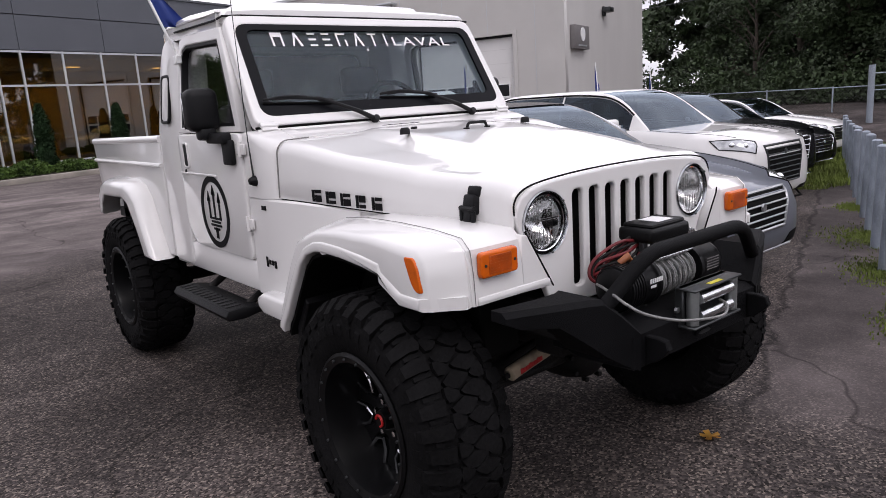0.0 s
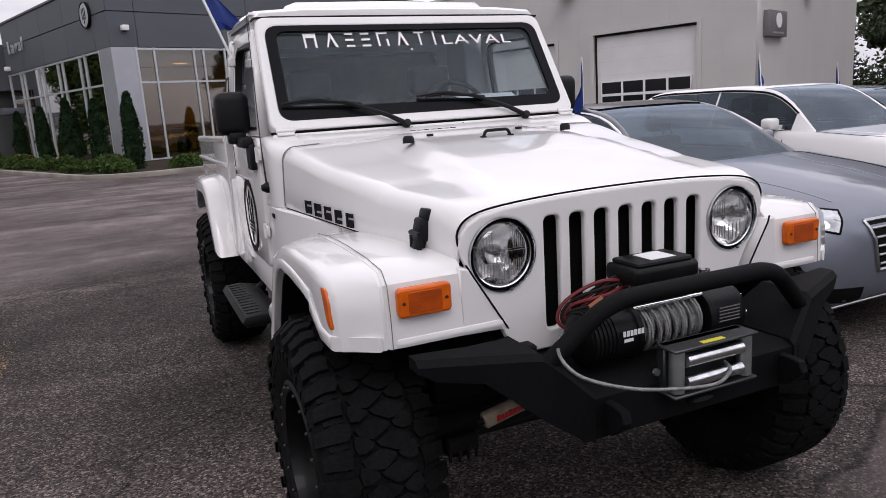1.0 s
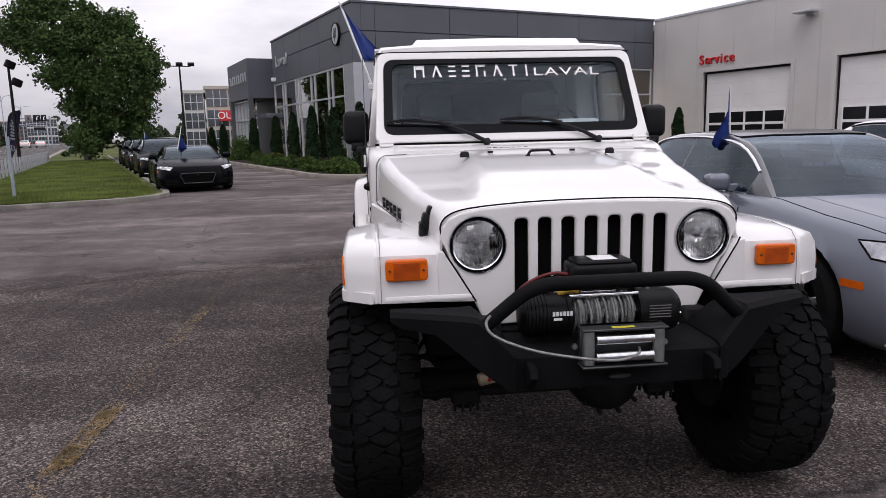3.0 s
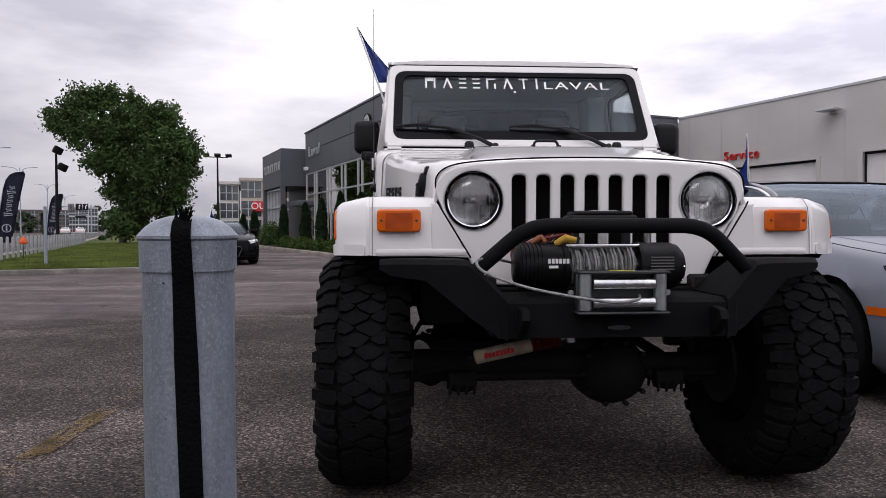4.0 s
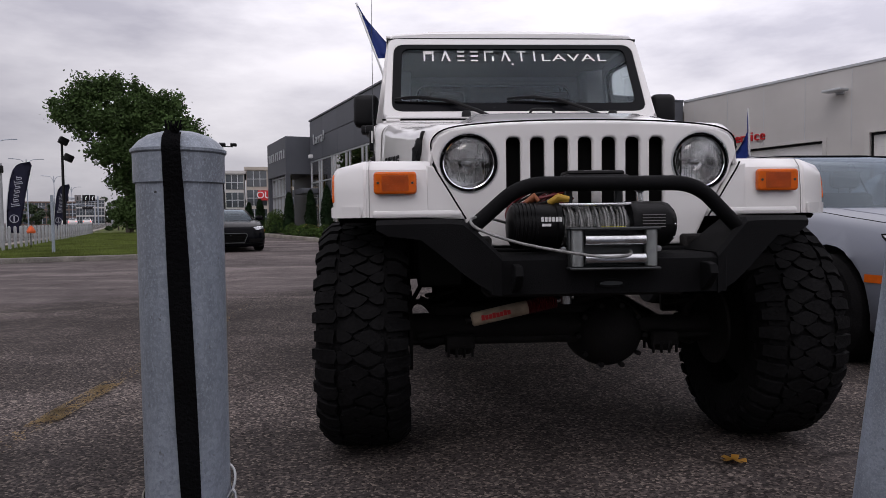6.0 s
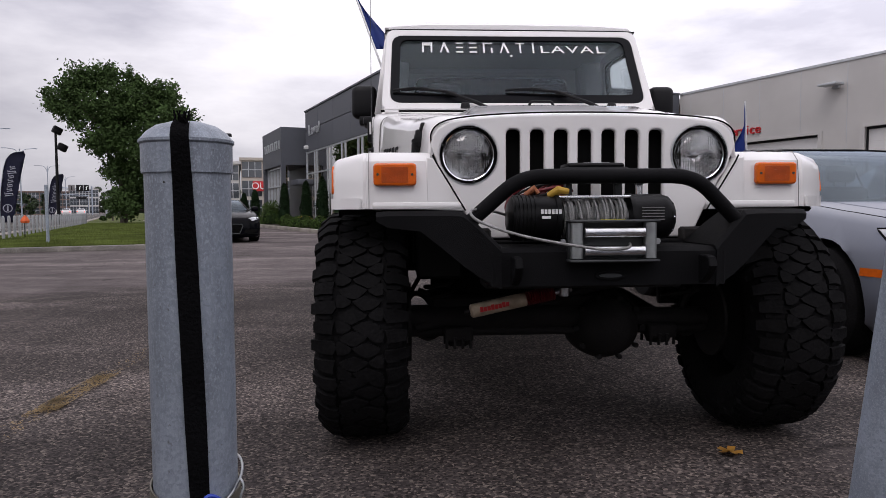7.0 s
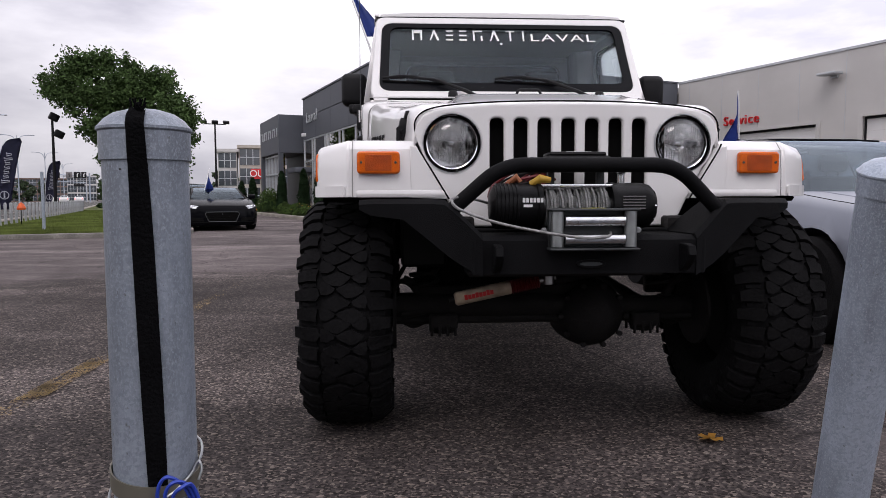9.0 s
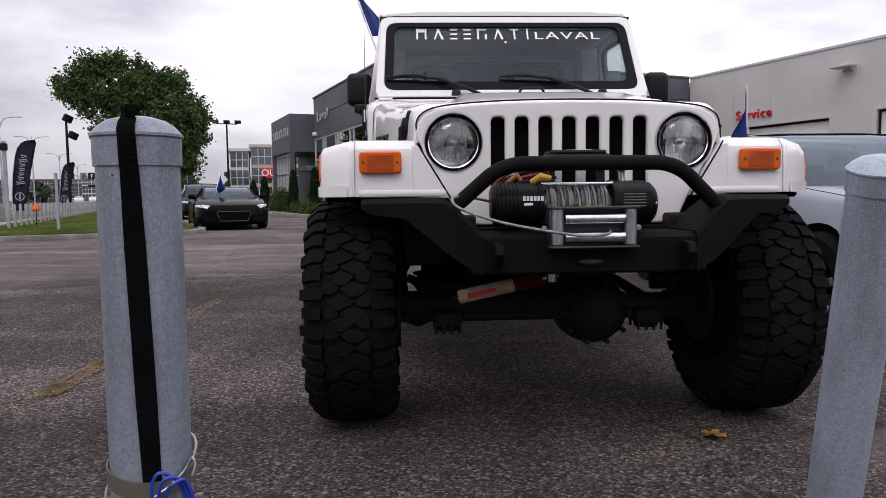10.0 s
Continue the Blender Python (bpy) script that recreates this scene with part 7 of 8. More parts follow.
def truck_winch():
    yc, zc, xc = -.775, .815, -.02
    bm = bmesh.new()
    tube(bm, [(xc - .115, yc, zc), (xc + .115, yc, zc)], .032, 20)
    w = part("winch", bm, "steel", truck, "black electric winch with grey steel rope")
    # motor and gearbox housings
    bm = bmesh.new()
    lathe(bm, [(0, -.268), (.045, -.266), (.064, -.255), (.068, -.24), (.068, -.125), (.074, -.122), (.074, -.108), (0, -.108)], 28, "x")
    mo = part("motor", bm, "winch_black", w, "ribbed black motor housing", m=Matrix.Translation((xc, yc, zc)))
    for i in range(6):
        bm = bmesh.new()
        lathe(bm, [(.067, -.25 + i * .012), (.0715, -.249 + i * .012), (.0715, -.243 + i * .012), (.067, -.242 + i * .012)], 28, "x", True)
        part("rib", bm, "winch_black", mo)
    bm = bmesh.new()
    lathe(bm, [(0, .108), (.074, .108), (.074, .122), (.072, .125), (.072, .215), (.066, .235), (.05, .25), (0, .252)], 28, "x")
    gb = part("gearbox", bm, "winch_black", w, "round black gearbox", m=Matrix.Translation((xc, yc, zc)))
    for k in range(8):
        a = 2 * math.pi * k / 8
        bm = bmesh.new()
        lathe(bm, [(0, .006), (.005, .005), (.006, 0)], 8, "x")
        part("bolt", bm, "chrome", gb, m=Matrix.Translation((.238, .057 * math.cos(a), .057 * math.sin(a))))
    for i in range(5):
        bm = bmesh.new()
        box(bm, .135, .205, -.0735, -.0725, .028 - i * .009, .031 - i * .009)
        part("label_bar", bm, "sign_grey", gb)
    for i in range(6):
        bm = bmesh.new()
        box(bm, -.175 + i * .011, -.167 + i * .011, -.0745, -.0735, .012, .026)
        part("label_bar", bm, "white", mo)
    bm = bmesh.new()
    box(bm, -.172, -.145, -.0745, -.0735, -.002, .006)
    part("label_bar", bm, "white", mo)
    # rope on the drum: wound turns, a little uneven
    bm = bmesh.new()
    pts = []
    turns = 34
    for i in range(turns * 18):
        a = 2 * math.pi * i / 18
        u = i / (turns * 18)
        f = (u * 3.0) % 2.0
        x = -.098 + .196 * (f if f < 1 else 2 - f)
        r = .041 + .0085 * int(u * 3.0) + .0035 * math.sin(i * .37)
        pts.append((xc + x + .006 * math.sin(i * .11), yc + r * math.cos(a), zc + r * math.sin(a)))
    tube(bm, pts, .0048, 5)
    part("rope", bm, "rope", w, "loosely wound grey steel rope", smooth=60)
    # rope from the drum, looping out to the side and back to the fairlead
    bm = bmesh.new()
    p = [(-.13, -.69, .80), (-.24, -.69, .815), (-.33, -.78, .836), (-.395, -.87, .842), (-.415, -.93, .830), (-.39, -.972, .806), (-.29, -1.0, .771), (-.16, -1.008, .744), (-.05, -1.0, .728), (.015, -.975, .728), (.042, -.955, .733), (.05, -.93, .740)]
    q = catmull(p, 10)
    tube(bm, q, .0043, 8)
    part("rope_tail", bm, "rope", w, "slack rope loop", smooth=60)
    # tie rods
    for dz, dy in ((.062, -.03), (.055, .05)):
        bm = bmesh.new()
        tube(bm, [(xc - .112, yc + dy, zc + dz), (xc + .112, yc + dy, zc + dz)], .007, 10)
        part("tie_bar", bm, "chrome", w)
    # solenoid box above
    bm = bmesh.new()
    box(bm, -.115, .095, -.80, -.67, .925, .972, .014, 3)
    sb = part("control_box", bm, "winch_black", truck, "black plastic winch control box")
    bm = bmesh.new()
    box(bm, -.10, .08, -.79, -.68, .968, .984, .008, 2)
    part("box_lid", bm, "winch_black", sb)
    bm = bmesh.new()
    box(bm, -.045, .035, -.775, -.70, .9842, .9852)
    part("label", bm, "white", sb, "white label")
    bm = bmesh.new()
    box(bm, -.09 - .012, -.09 + .012, -.76, -.74, .87, .93, .003, 1)
    part("box_bracket", bm, "gunmetal", sb)
    part("box_bracket", bm_box(.058, .082, -.76, -.74, .87, .93, bevel=.003), "gunmetal", sb)
    bm = bmesh.new()
    lathe(bm, [(0, 0), (.012, 0), (.012, .03), (.016, .034), (.016, .05), (0, .052)], 12)
    part("clutch_knob", bm, "chrome", w, m=Matrix.Translation((xc + .15, yc, zc + .07)))
    # power leads
    for k, (mt, dz, dx) in enumerate((("red_rubber", 0, 0), ("under_black", .014, .012), ("red_rubber", .024, -.016), ("under_black", -.012, .02), ("red_rubber", -.02, .03), ("under_black", .034, -.02))):
        bm = bmesh.new()
        p = [(-.10, -.72, .935 + dz * .3), (-.13, -.715, .915 + dz * .6), (-.165 + dx * .6, -.70, .888 + dz * .6), (-.20 + dx * .6, -.69, .868 + dz * .5), (-.215 + dx, -.685, .845), (-.20, -.70, .815)]
        tube(bm, catmull(p, 6), .0046, 8)
        part("power_lead", bm, mt, w, "red power lead" if mt == "red_rubber" else "")
    for k in range(5):
        bm = bmesh.new()
        e = .016 * k
        p = [(-.11 + .01 * k, -.73, .932 - .008 * k), (-.16, -.72 - .01 * k, .936 - e), (-.215 - .5 * e, -.70, .915 - e), (-.262 + .3 * e, -.685, .880 - .8 * e), (-.275 + e, -.69, .838 - .4 * e), (-.235 + e, -.715, .806 + .2 * e)]
        tube(bm, catmull(p, 6), .0042 if k % 2 else .0052, 8)
        part("power_lead", bm, "red_rubber" if k in (0, 2, 4) else "under_black", w, "red power lead" if k in (0, 2, 4) else "")
    bm = bmesh.new()
    tube(bm, [(-.155, -.78, .882), (-.13, -.80, .90), (-.10, -.80, .895)], [.012, .014, .009], 10)
    part("terminal_boot", bm, "yellow_boot", w, "yellow terminal boot")
    bm = bmesh.new()
    tube(bm, [(-.225, -.76, .885), (-.20, -.775, .905), (-.19, -.775, .89)], [.010, .012, .008], 10)
    part("terminal_boot", bm, "copper_boot", w, "orange-brown terminal boot")
    # roller fairlead
    fx, fy, fz = .0, -.930, .750
    bm = bmesh.new()
    box(bm, fx - .128, fx + .128, fy + .015, fy + .045, fz - .060, fz + .060, .004, 1)
    f = part("fairlead", bm, "gunmetal", truck, "steel roller fairlead")
    for sx in (-1, 1):
        bm = bmesh.new()
        tube(bm, [(fx + sx * .108, fy - .005, fz - .052), (fx + sx * .108, fy - .005, fz + .052)], .0185, 16)
        part("side_roller", bm, "gunmetal_light", f)
    for z in (-.030, .024):
        bm = bmesh.new()
        tube(bm, [(fx - .088, fy - .012, fz + z), (fx + .088, fy - .012, fz + z)], .0165, 16)
        part("roller", bm, "chrome_worn", f, "bright steel roller")
    for z in (-.059, .056):
        bm = bmesh.new()
        box(bm, fx - .132, fx + .132, fy - .028, fy + .04, fz + z - .004, fz + z + .004, .003, 1)
        part("fairlead_plate", bm, "gunmetal", f)
    bm = bmesh.new()
    box(bm, -.04, .03, fy - .022, fy - .006, fz + .0605, fz + .0615)
    part("warning_label", bm, "yellow_label", f, "yellow warning label")
    for sx in (-1, 1):
        bm = bmesh.new()
        lathe(bm, [(0, -.01), (.009, -.009), (.010, 0)], 6, "y")
        part("bolt", bm, "steel", f, m=Matrix.Translation((fx + sx * .142, fy + .03, fz - .005)))


M["yellow_boot"] = mat("yellow_rubber", (0.45, 0.27, 0.03), 0.5, vary=0.15)
M["copper_boot"] = mat("brown_rubber", (0.30, 0.10, 0.04), 0.5, vary=0.15)
M["yellow_label"] = mat("yellow_label", (0.62, 0.55, 0.03), 0.5, vary=0.08)
M["gunmetal_light"] = mat("zinc_steel", (0.36, 0.38, 0.38), 0.38, metal=0.85, vary=0.15, scale=20)
M["chrome_worn"] = mat("worn_bright_roller", (0.62, 0.63, 0.64), 0.22, metal=1.0, vary=0.2, scale=25)
truck_winch()

# antenna on the cowl
bm = bmesh.new()
tube(bm, [(-.748, .612, 1.14), (-.752, .617, 1.30), (-.75, .627, 2.02)], [.004, .0022, .0012], 6)
ant = part("antenna", bm, "gunmetal", truck)
part("antenna_base", lathe_bm([(0, .03), (.012, .026), (.02, .01), (.022, 0)], 16, "x"), "winch_black", ant, m=Matrix.Translation((-.742, .612, 1.135)) @ Matrix.Diagonal((-1, 1, 1, 1)))


# flag clipped to the door window
def truck_flag():
    f = thing("flag", "blue nylon flag on a white plastic staff at the pickup's window", "flag", pose(-.705, 1.40, 1.70), "dealer window flags")
    bm = bmesh.new()
    tube(bm, [(0, 0, -.02), (-.03, .01, .07), (-.17, .035, .46)], .0065, 8)
    part("staff", bm, "white", f)
    bm = bmesh.new()
    box(bm, -.02, .01, -.02, .02, -.05, -.01, .004, 1)
    part("clip", bm, "white", f)
    bm = bmesh.new()
    grid = []
    a, b = Vector((-.165, .034, .45)), Vector((-.045, .012, .12))
    for i in range(13):
        u = i / 12
        col = []
        for j in range(9):
            v = j / 8
            base = a.lerp(b, v)
            out = Vector((.15, .05, .015)) * u * (.04 + .96 * v)
            col.append(bm.verts.new(base + out + Vector((.004 * math.sin(5 * u + 2 * v), .018 * math.sin(7 * u + 3 * v) * u, -.02 * u * u))))
        grid.append(col)
    for i in range(12):
        for j in range(8):
            bm.faces.new((grid[i][j], grid[i + 1][j], grid[i + 1][j + 1], grid[i][j + 1]))
    bmesh.ops.solidify(bm, geom=bm.faces[:], thickness=.002)
    part("cloth", bm, "blue_flag", f, smooth=60)


truck_flag()


# ---- planting ----
def leaf_mesh(name, centres, size, rnd, flat=0.0, aspect=0.62):
    """Many small folded leaves at the given places, as one mesh."""
    n = len(centres)
    c = np.array(centres)
    d = rnd.normal(size=(n, 3))
    d[:, 2] *= 1 - flat
    d /= np.linalg.norm(d, axis=1)[:, None] + 1e-9
    e = np.cross(d, rnd.normal(size=(n, 3)))
    e /= np.linalg.norm(e, axis=1)[:, None] + 1e-9
    f = np.cross(d, e)
    s = size * rnd.uniform(.6, 1.3, size=(n, 1))
    v = np.stack([c - d * s, c + e * s * aspect + f * s * .15, c + d * s, c - e * s * aspect + f * s * .15], axis=1).reshape(-1, 3)
    faces = np.arange(n * 4).reshape(n, 4)
    me = bpy.data.meshes.new(name)
    me.from_pydata(v.tolist(), [], faces.tolist())
    return me


def tree(m, label, height, spread, lumps, leaves, leaf_size, seed, trunk_r=.22, leaf_mat="leaf", bare=.25, category="tree", group="", profile=(.5, .8, .95, 1, .9, .7, .3)):
    """A tapered trunk, limbs that reach into uneven lumps of foliage, and leaves round them."""
    rnd = np.random.default_rng(seed)
    t = thing("tree", label, category, m, group)
    bm = bmesh.new()
    tube(bm, [(0, 0, -.1), (.05, .02, height * .2), (-.06, .05, height * .45), (.05, -.03, height * .85)], [trunk_r, trunk_r * .8, trunk_r * .55, trunk_r * .12], 10)
    cs = []
    for i in range(lumps):
        h = height * (bare + (1 - bare) * ((i + .5) / lumps) ** .9)
        k = float(np.interp(h / height, (0, .2, .35, .55, .72, .86, 1), profile))
        r = spread * max(.15, k) * rnd.uniform(.25, 1.0)
        a = rnd.uniform(0, 2 * math.pi)
        cs.append((r * math.cos(a), r * math.sin(a), h + rnd.uniform(-.3, .3)))
    part("trunk", bm, "bark", t)
    bm = bmesh.new()
    for x, y, z in cs[::2]:
        z0 = max(height * .18, z - .35 * math.hypot(x, y) - height * .12)
        tube(bm, [(0, 0, z0), (x * .45, y * .45, z0 + (z - z0) * .6), (x * .95, y * .95, z)], [trunk_r * .35, trunk_r * .2, trunk_r * .05], 6)
    part("branching", bm, "bark", t)
    pts = []
    for x, y, z in cs:
        n = int(leaves / lumps * rnd.uniform(.6, 1.4))
        rr = spread * rnd.uniform(.15, .30)
        q = rnd.normal(size=(n, 3))
        q /= np.linalg.norm(q, axis=1)[:, None]
        q *= (rnd.uniform(0, 1, size=(n, 1)) ** .45) * rr
        q[:, 2] *= .8
        pts.append(q + np.array([x, y, z]))
    p = np.concatenate(pts)
    p = p[p[:, 2] > height * bare * .55]
    part("crown", leaf_mesh("crown", p, leaf_size, rnd), leaf_mat, t)
    return t


def lawn_tree(m, seed):
    """A broad tree: a forked trunk whose limbs each carry a boss of leafy sprays, with gaps between them."""
    rnd = np.random.default_rng(seed)
    t = thing("tree", "large leafy deciduous tree on the lawn", "tree", m)
    part("trunk", tube_bm([(.1, 0, -.1), (.05, .02, 1.6), (.05, .05, 3.6), (.1, 0, 5.6), (-.2, 0, 7.9)], [.26, .22, .17, .11, .03], 10), "bark", t)
    bosses = [(-1.0, 1.7, 1.15), (-.6, 1.0, .9), (-3.7, 10.9, 1.5), (-2.0, 11.3, 1.4), (-5.1, 9.5, 1.25), (-3.5, 8.6, 1.8), (-1.2, 9.1, 2.0), (1.0, 9.4, 1.8), (2.4, 10.1, 1.3), (3.7, 8.4, 1.4), (2.3, 7.8, 2.0),
              (-.6, 6.6, 2.0), (-2.6, 6.4, 1.2), (4.5, 7.1, .9), (1.4, 5.4, 1.8), (3.4, 5.5, 1.2), (-.9, 4.2, 1.5), (.7, 3.1, 1.5), (-.2, 1.9, 1.2), (2.0, 3.3, 1.2), (.2, 11.0, 1.1), (3.4, 4.2, 1.2), (3.1, 3.0, 1.1), (2.9, 1.9, .9), (4.2, 5.9, 1.0)]
    bm = bmesh.new()
    pts = []
    for x, z, r in [(.80 * x + .75, .825 * z, .80 * r) for x, z, r in bosses]:
        for y in (rnd.uniform(-2.4, -.4), rnd.uniform(.4, 2.4)):
            tube(bm, [(-.1, 0, max(1.0, z - 1.2 - .4 * abs(x))), (x * .5, y * .5, z - .8), (x, y, z)], [.10, .06, .02], 6)
            k = int(44 * r * r)
            c = rnd.normal(size=(k, 3))
            c /= np.linalg.norm(c, axis=1)[:, None]
            c *= r * rnd.uniform(.35, 1.08, size=(k, 1))
            c[:, 2] *= .85
            for p in c:
                n = int(rnd.uniform(10, 34))
                q = rnd.normal(size=(n, 3)) * rnd.uniform(.10, .24)
                pts.append(q + p + np.array([x, y, z]))
    part("branching", bm, "bark", t)
    part("crown", leaf_mesh("crown", np.concatenate(pts), .105, rnd), "leaf", t)
    return t


lawn_tree(site(-1.6, 48, .1), 12)
tree(site(-2.35, 63, .1), "young green tree behind the lawn's big tree", 2.6, 1.35, 12, 2600, .13, 77, .07, "leaf", .05)


def cedar(m, h, seed):
    rnd = np.random.default_rng(seed)
    t = thing("cedar", "narrow dark green columnar cedar in the planted bed", "shrub", m, "cedars along the showroom")
    bm = bmesh.new()
    tube(bm, [(0, 0, -.05), (0, 0, h * .8)], [.05, .01], 6)
    part("trunk", bm, "bark", t)
    n = 2600
    z = rnd.uniform(0, 1, n) ** .85
    prof = .34 * np.sqrt(np.clip(1 - z, 0, 1)) * (1 - .25 * (1 - z) ** 3) + .02
    a = rnd.uniform(0, 2 * math.pi, n)
    wob = 1 + .14 * np.sin(a * 3 + z * 9 + seed) + .08 * np.sin(a * 5 - z * 17)
    r = prof * wob * rnd.uniform(.75, 1.05, n)
    p = np.stack([r * np.cos(a), r * np.sin(a), .04 + z * h], axis=1)
    part("foliage", leaf_mesh("foliage", p, .055, rnd, 0, .5), "cedar", t)
    bm = bmesh.new()
    lathe(bm, [(.0, 0), (.24, .05), (.24, h * .3), (.16, h * .7), (0, h * .95)], 10)
    part("inner_foliage", bm, "cedar", t)
    return t


for i, (a, b, h) in enumerate(((6.75, 20.4, 2.0), (6.75, 23.2, 1.95), (6.75, 26.0, 2.1), (6.75, 29.0, 1.95), (6.75, 32.1, 1.9), (10.3, 20.4, 1.75), (12.95, 20.4, 1.7), (15.8, 20.4, 1.75), (18.6, 20.4, 1.75), (21.4, 20.4, 1.75),
                               (6.4, 35.6, 1.9), (5.6, 40.0, 1.7), (5.5, 43.5, 1.6))):
    cedar(site(a, b, .1), h * 1.14, 30 + i)


def shrub(m, w, d, h, seed, mat_name="shrub", label="low rounded green shrub in the planted bed"):
    rnd = np.random.default_rng(seed)
    t = thing("shrub", label, "shrub", m, "low shrubs in the planted bed")
    n = int(900 * w * d + 250)
    q = rnd.normal(size=(n, 3))
    q /= np.linalg.norm(q, axis=1)[:, None]
    q[:, 2] = np.abs(q[:, 2])
    q *= rnd.uniform(.7, 1.05, size=(n, 1))
    p = q * np.array([w / 2, d / 2, h])
    part("foliage", leaf_mesh("foliage", p, .05, rnd, 0, .6), mat_name, t)
    bm = bmesh.new()
    vs = bmesh.ops.create_uvsphere(bm, u_segments=10, v_segments=6, radius=1)["verts"]
    bmesh.ops.scale(bm, verts=vs, vec=(w * .40, d * .40, h * .75))
    part("inner_foliage", bm, "cedar", t)
    return t


for i in range(13):
    shrub(site(5.9 + .25 * math.sin(i * 2.3), 19.6 + i * 1.15, .1), 1.0 + .3 * math.sin(i), 1.0, .42 + .12 * math.sin(i * 1.7), 60 + i,
          "flowers" if i in (6, 9) else "shrub", "low shrub with yellow flowers" if i in (6, 9) else "low rounded green shrub in the planted bed")
for i in range(13):
    shrub(site(7.9 + i * 1.2, 19.2 + .15 * math.sin(i * 1.9), .1), 1.35, .9, .38 + .05 * math.sin(i * 2.1), 80 + i, "shrub", "clipped low green hedge plant in the planted bed")
shrub(site(6.1, 37.6, .1), 1.5, 1.5, 1.3, 99, "shrub", "light green bush beside the entrance")


def turf(name, inside, n, seed, h, label, z=.12, m=None):
    """Grass blades over an area, as one object."""
    rnd = np.random.default_rng(seed)
    p = inside(rnd, n)
    n = len(p)
    a = rnd.uniform(0, 2 * math.pi, n)
    lean = rnd.uniform(.1, .6, n)[:, None]
    hh = h * rnd.uniform(.5, 1.3, n)[:, None]
    side = np.stack([np.cos(a), np.sin(a), np.zeros(n)], 1) * (.006 + .05 * h)
    ld = np.stack([np.cos(a + 1.3), np.sin(a + 1.3), np.zeros(n)], 1) * hh * lean
    if name == "weeds":
        z = np.array([gz(*(site(q[0], q[1]).translation[:2])) for q in p])[:, None]
    base = np.concatenate([p, np.zeros((n, 1)) + z], 1)
    up = np.array([0, 0, 1.0]) * hh
    v = np.stack([base - side, base + side, base + ld + up], 1).reshape(-1, 3)
    me = bpy.data.meshes.new(name)
    me.from_pydata(v.tolist(), [], np.arange(n * 3).reshape(n, 3).tolist())
    return tagged(part(name, me, "blade", None, m=m or site(0, 0)), label, "grass", kind="stuff")


def lawn_area(rnd, n):
    b = 14.8 + (rnd.uniform(0, 1, n) ** 1.7) * 34
    a = -.25 - rnd.uniform(0, 1, n) * np.minimum(4.95, 4.95 - (b - 22) * .04)
    ok = ~((a > -1.2) & (b < 16.2) & ((a + 1.2) ** 2 + (b - 16.2) ** 2 > 1.1))
    return np.stack([a, b], 1)[ok]


turf("lawn_grass", lawn_area, 60000, 5, .05, "short mown lawn grass blades", .087)


def verge_area(rnd, n):
    a = rnd.uniform(9.6, 17.5, n)
    b = rnd.uniform(-3.2, .6, n)
    return np.stack([a, b], 1)[(b < .3 + .3 * np.sin(a * 2)) & (a > 9.9 + .5 * np.sin(b * 3))]


turf("verge_grass", verge_area, 30000, 6, .08, "rough green verge grass beyond the bollards", -.30)


def weeds_area(rnd, n):
    out = []
    for ca, cb, r in ((5.3, -1.40, .55), (3.7, -1.50, .45), (7.6, -1.30, .30), (2.2, -1.6, .30), (6.4, -1.75, .4), (2.8, -1.95, .4)):
        q = rnd.normal(size=(n // 6, 2)) * r * np.array([.55, .30])
        out.append(q + np.array([ca, cb]))
    return np.concatenate(out)


turf("weeds", weeds_area, 11000, 7, .022, "tufts of weeds round the bollard feet", -.12)


def woods():
    """A belt of trees behind the far fence."""
    rnd = random.Random(8)
    for i in range(22):
        u = i / 21
        x, y = 36 + 8 * u + rnd.uniform(-2, 2), 40 - 46 * u + rnd.uniform(-1, 1)
        h = rnd.uniform(11, 15)
        thin = y > 19.5
        if thin and i % 3:
            continue
        if thin:
            h = rnd.uniform(7.5, 9)
        tree(pose(x, y, 0, 0, 0, rnd.uniform(0, 360)), "tall dark leafy tree in the wood behind the fence", h, rnd.uniform(3.0, 4.0), 46, 9000 if thin else 21000, .12, 200 + i, .2, "leaf_dark", .06, group="wood behind the fence")
    r2 = np.random.default_rng(77)
    n = 30000
    u = r2.uniform(0, 1, n)
    p = np.stack([34 + 8 * u + r2.normal(size=n) * .8, 42 - 50 * u, np.abs(r2.normal(size=n)) * 1.1 + .1], 1)
    tagged(part("undergrowth", leaf_mesh("undergrowth", p, .13, r2), "leaf_dark", None), "dense dark undergrowth along the wood's edge", "undergrowth", kind="stuff")
    for i in range(12):
        u = (i + .5) / 12
        x, y = 45 + 8 * u + rnd.uniform(-1, 1), 46 - 54 * u
        if y > 26:
            continue
        tree(pose(x, y, 0, 0, 0, rnd.uniform(0, 360)), "tall dark tree deep in the wood", rnd.uniform(14, 18), 5.0, 40, 12000, .26, 300 + i, .22, "leaf_dark", .04, group="wood behind the fence")

    for i in range(14):
        u = (i + .5) / 14
        x, y = 55 + 8 * u + rnd.uniform(-1, 1), 54 - 66 * u
        if y > 33:
            continue
        tree(pose(x, y, 0, 0, 0, rnd.uniform(0, 360)), "tall dark tree at the far side of the wood", rnd.uniform(12, 16), 6.0, 40, 9000, .36, 600 + i, .22, "leaf_dark", .04, group="wood behind the fence")


woods()


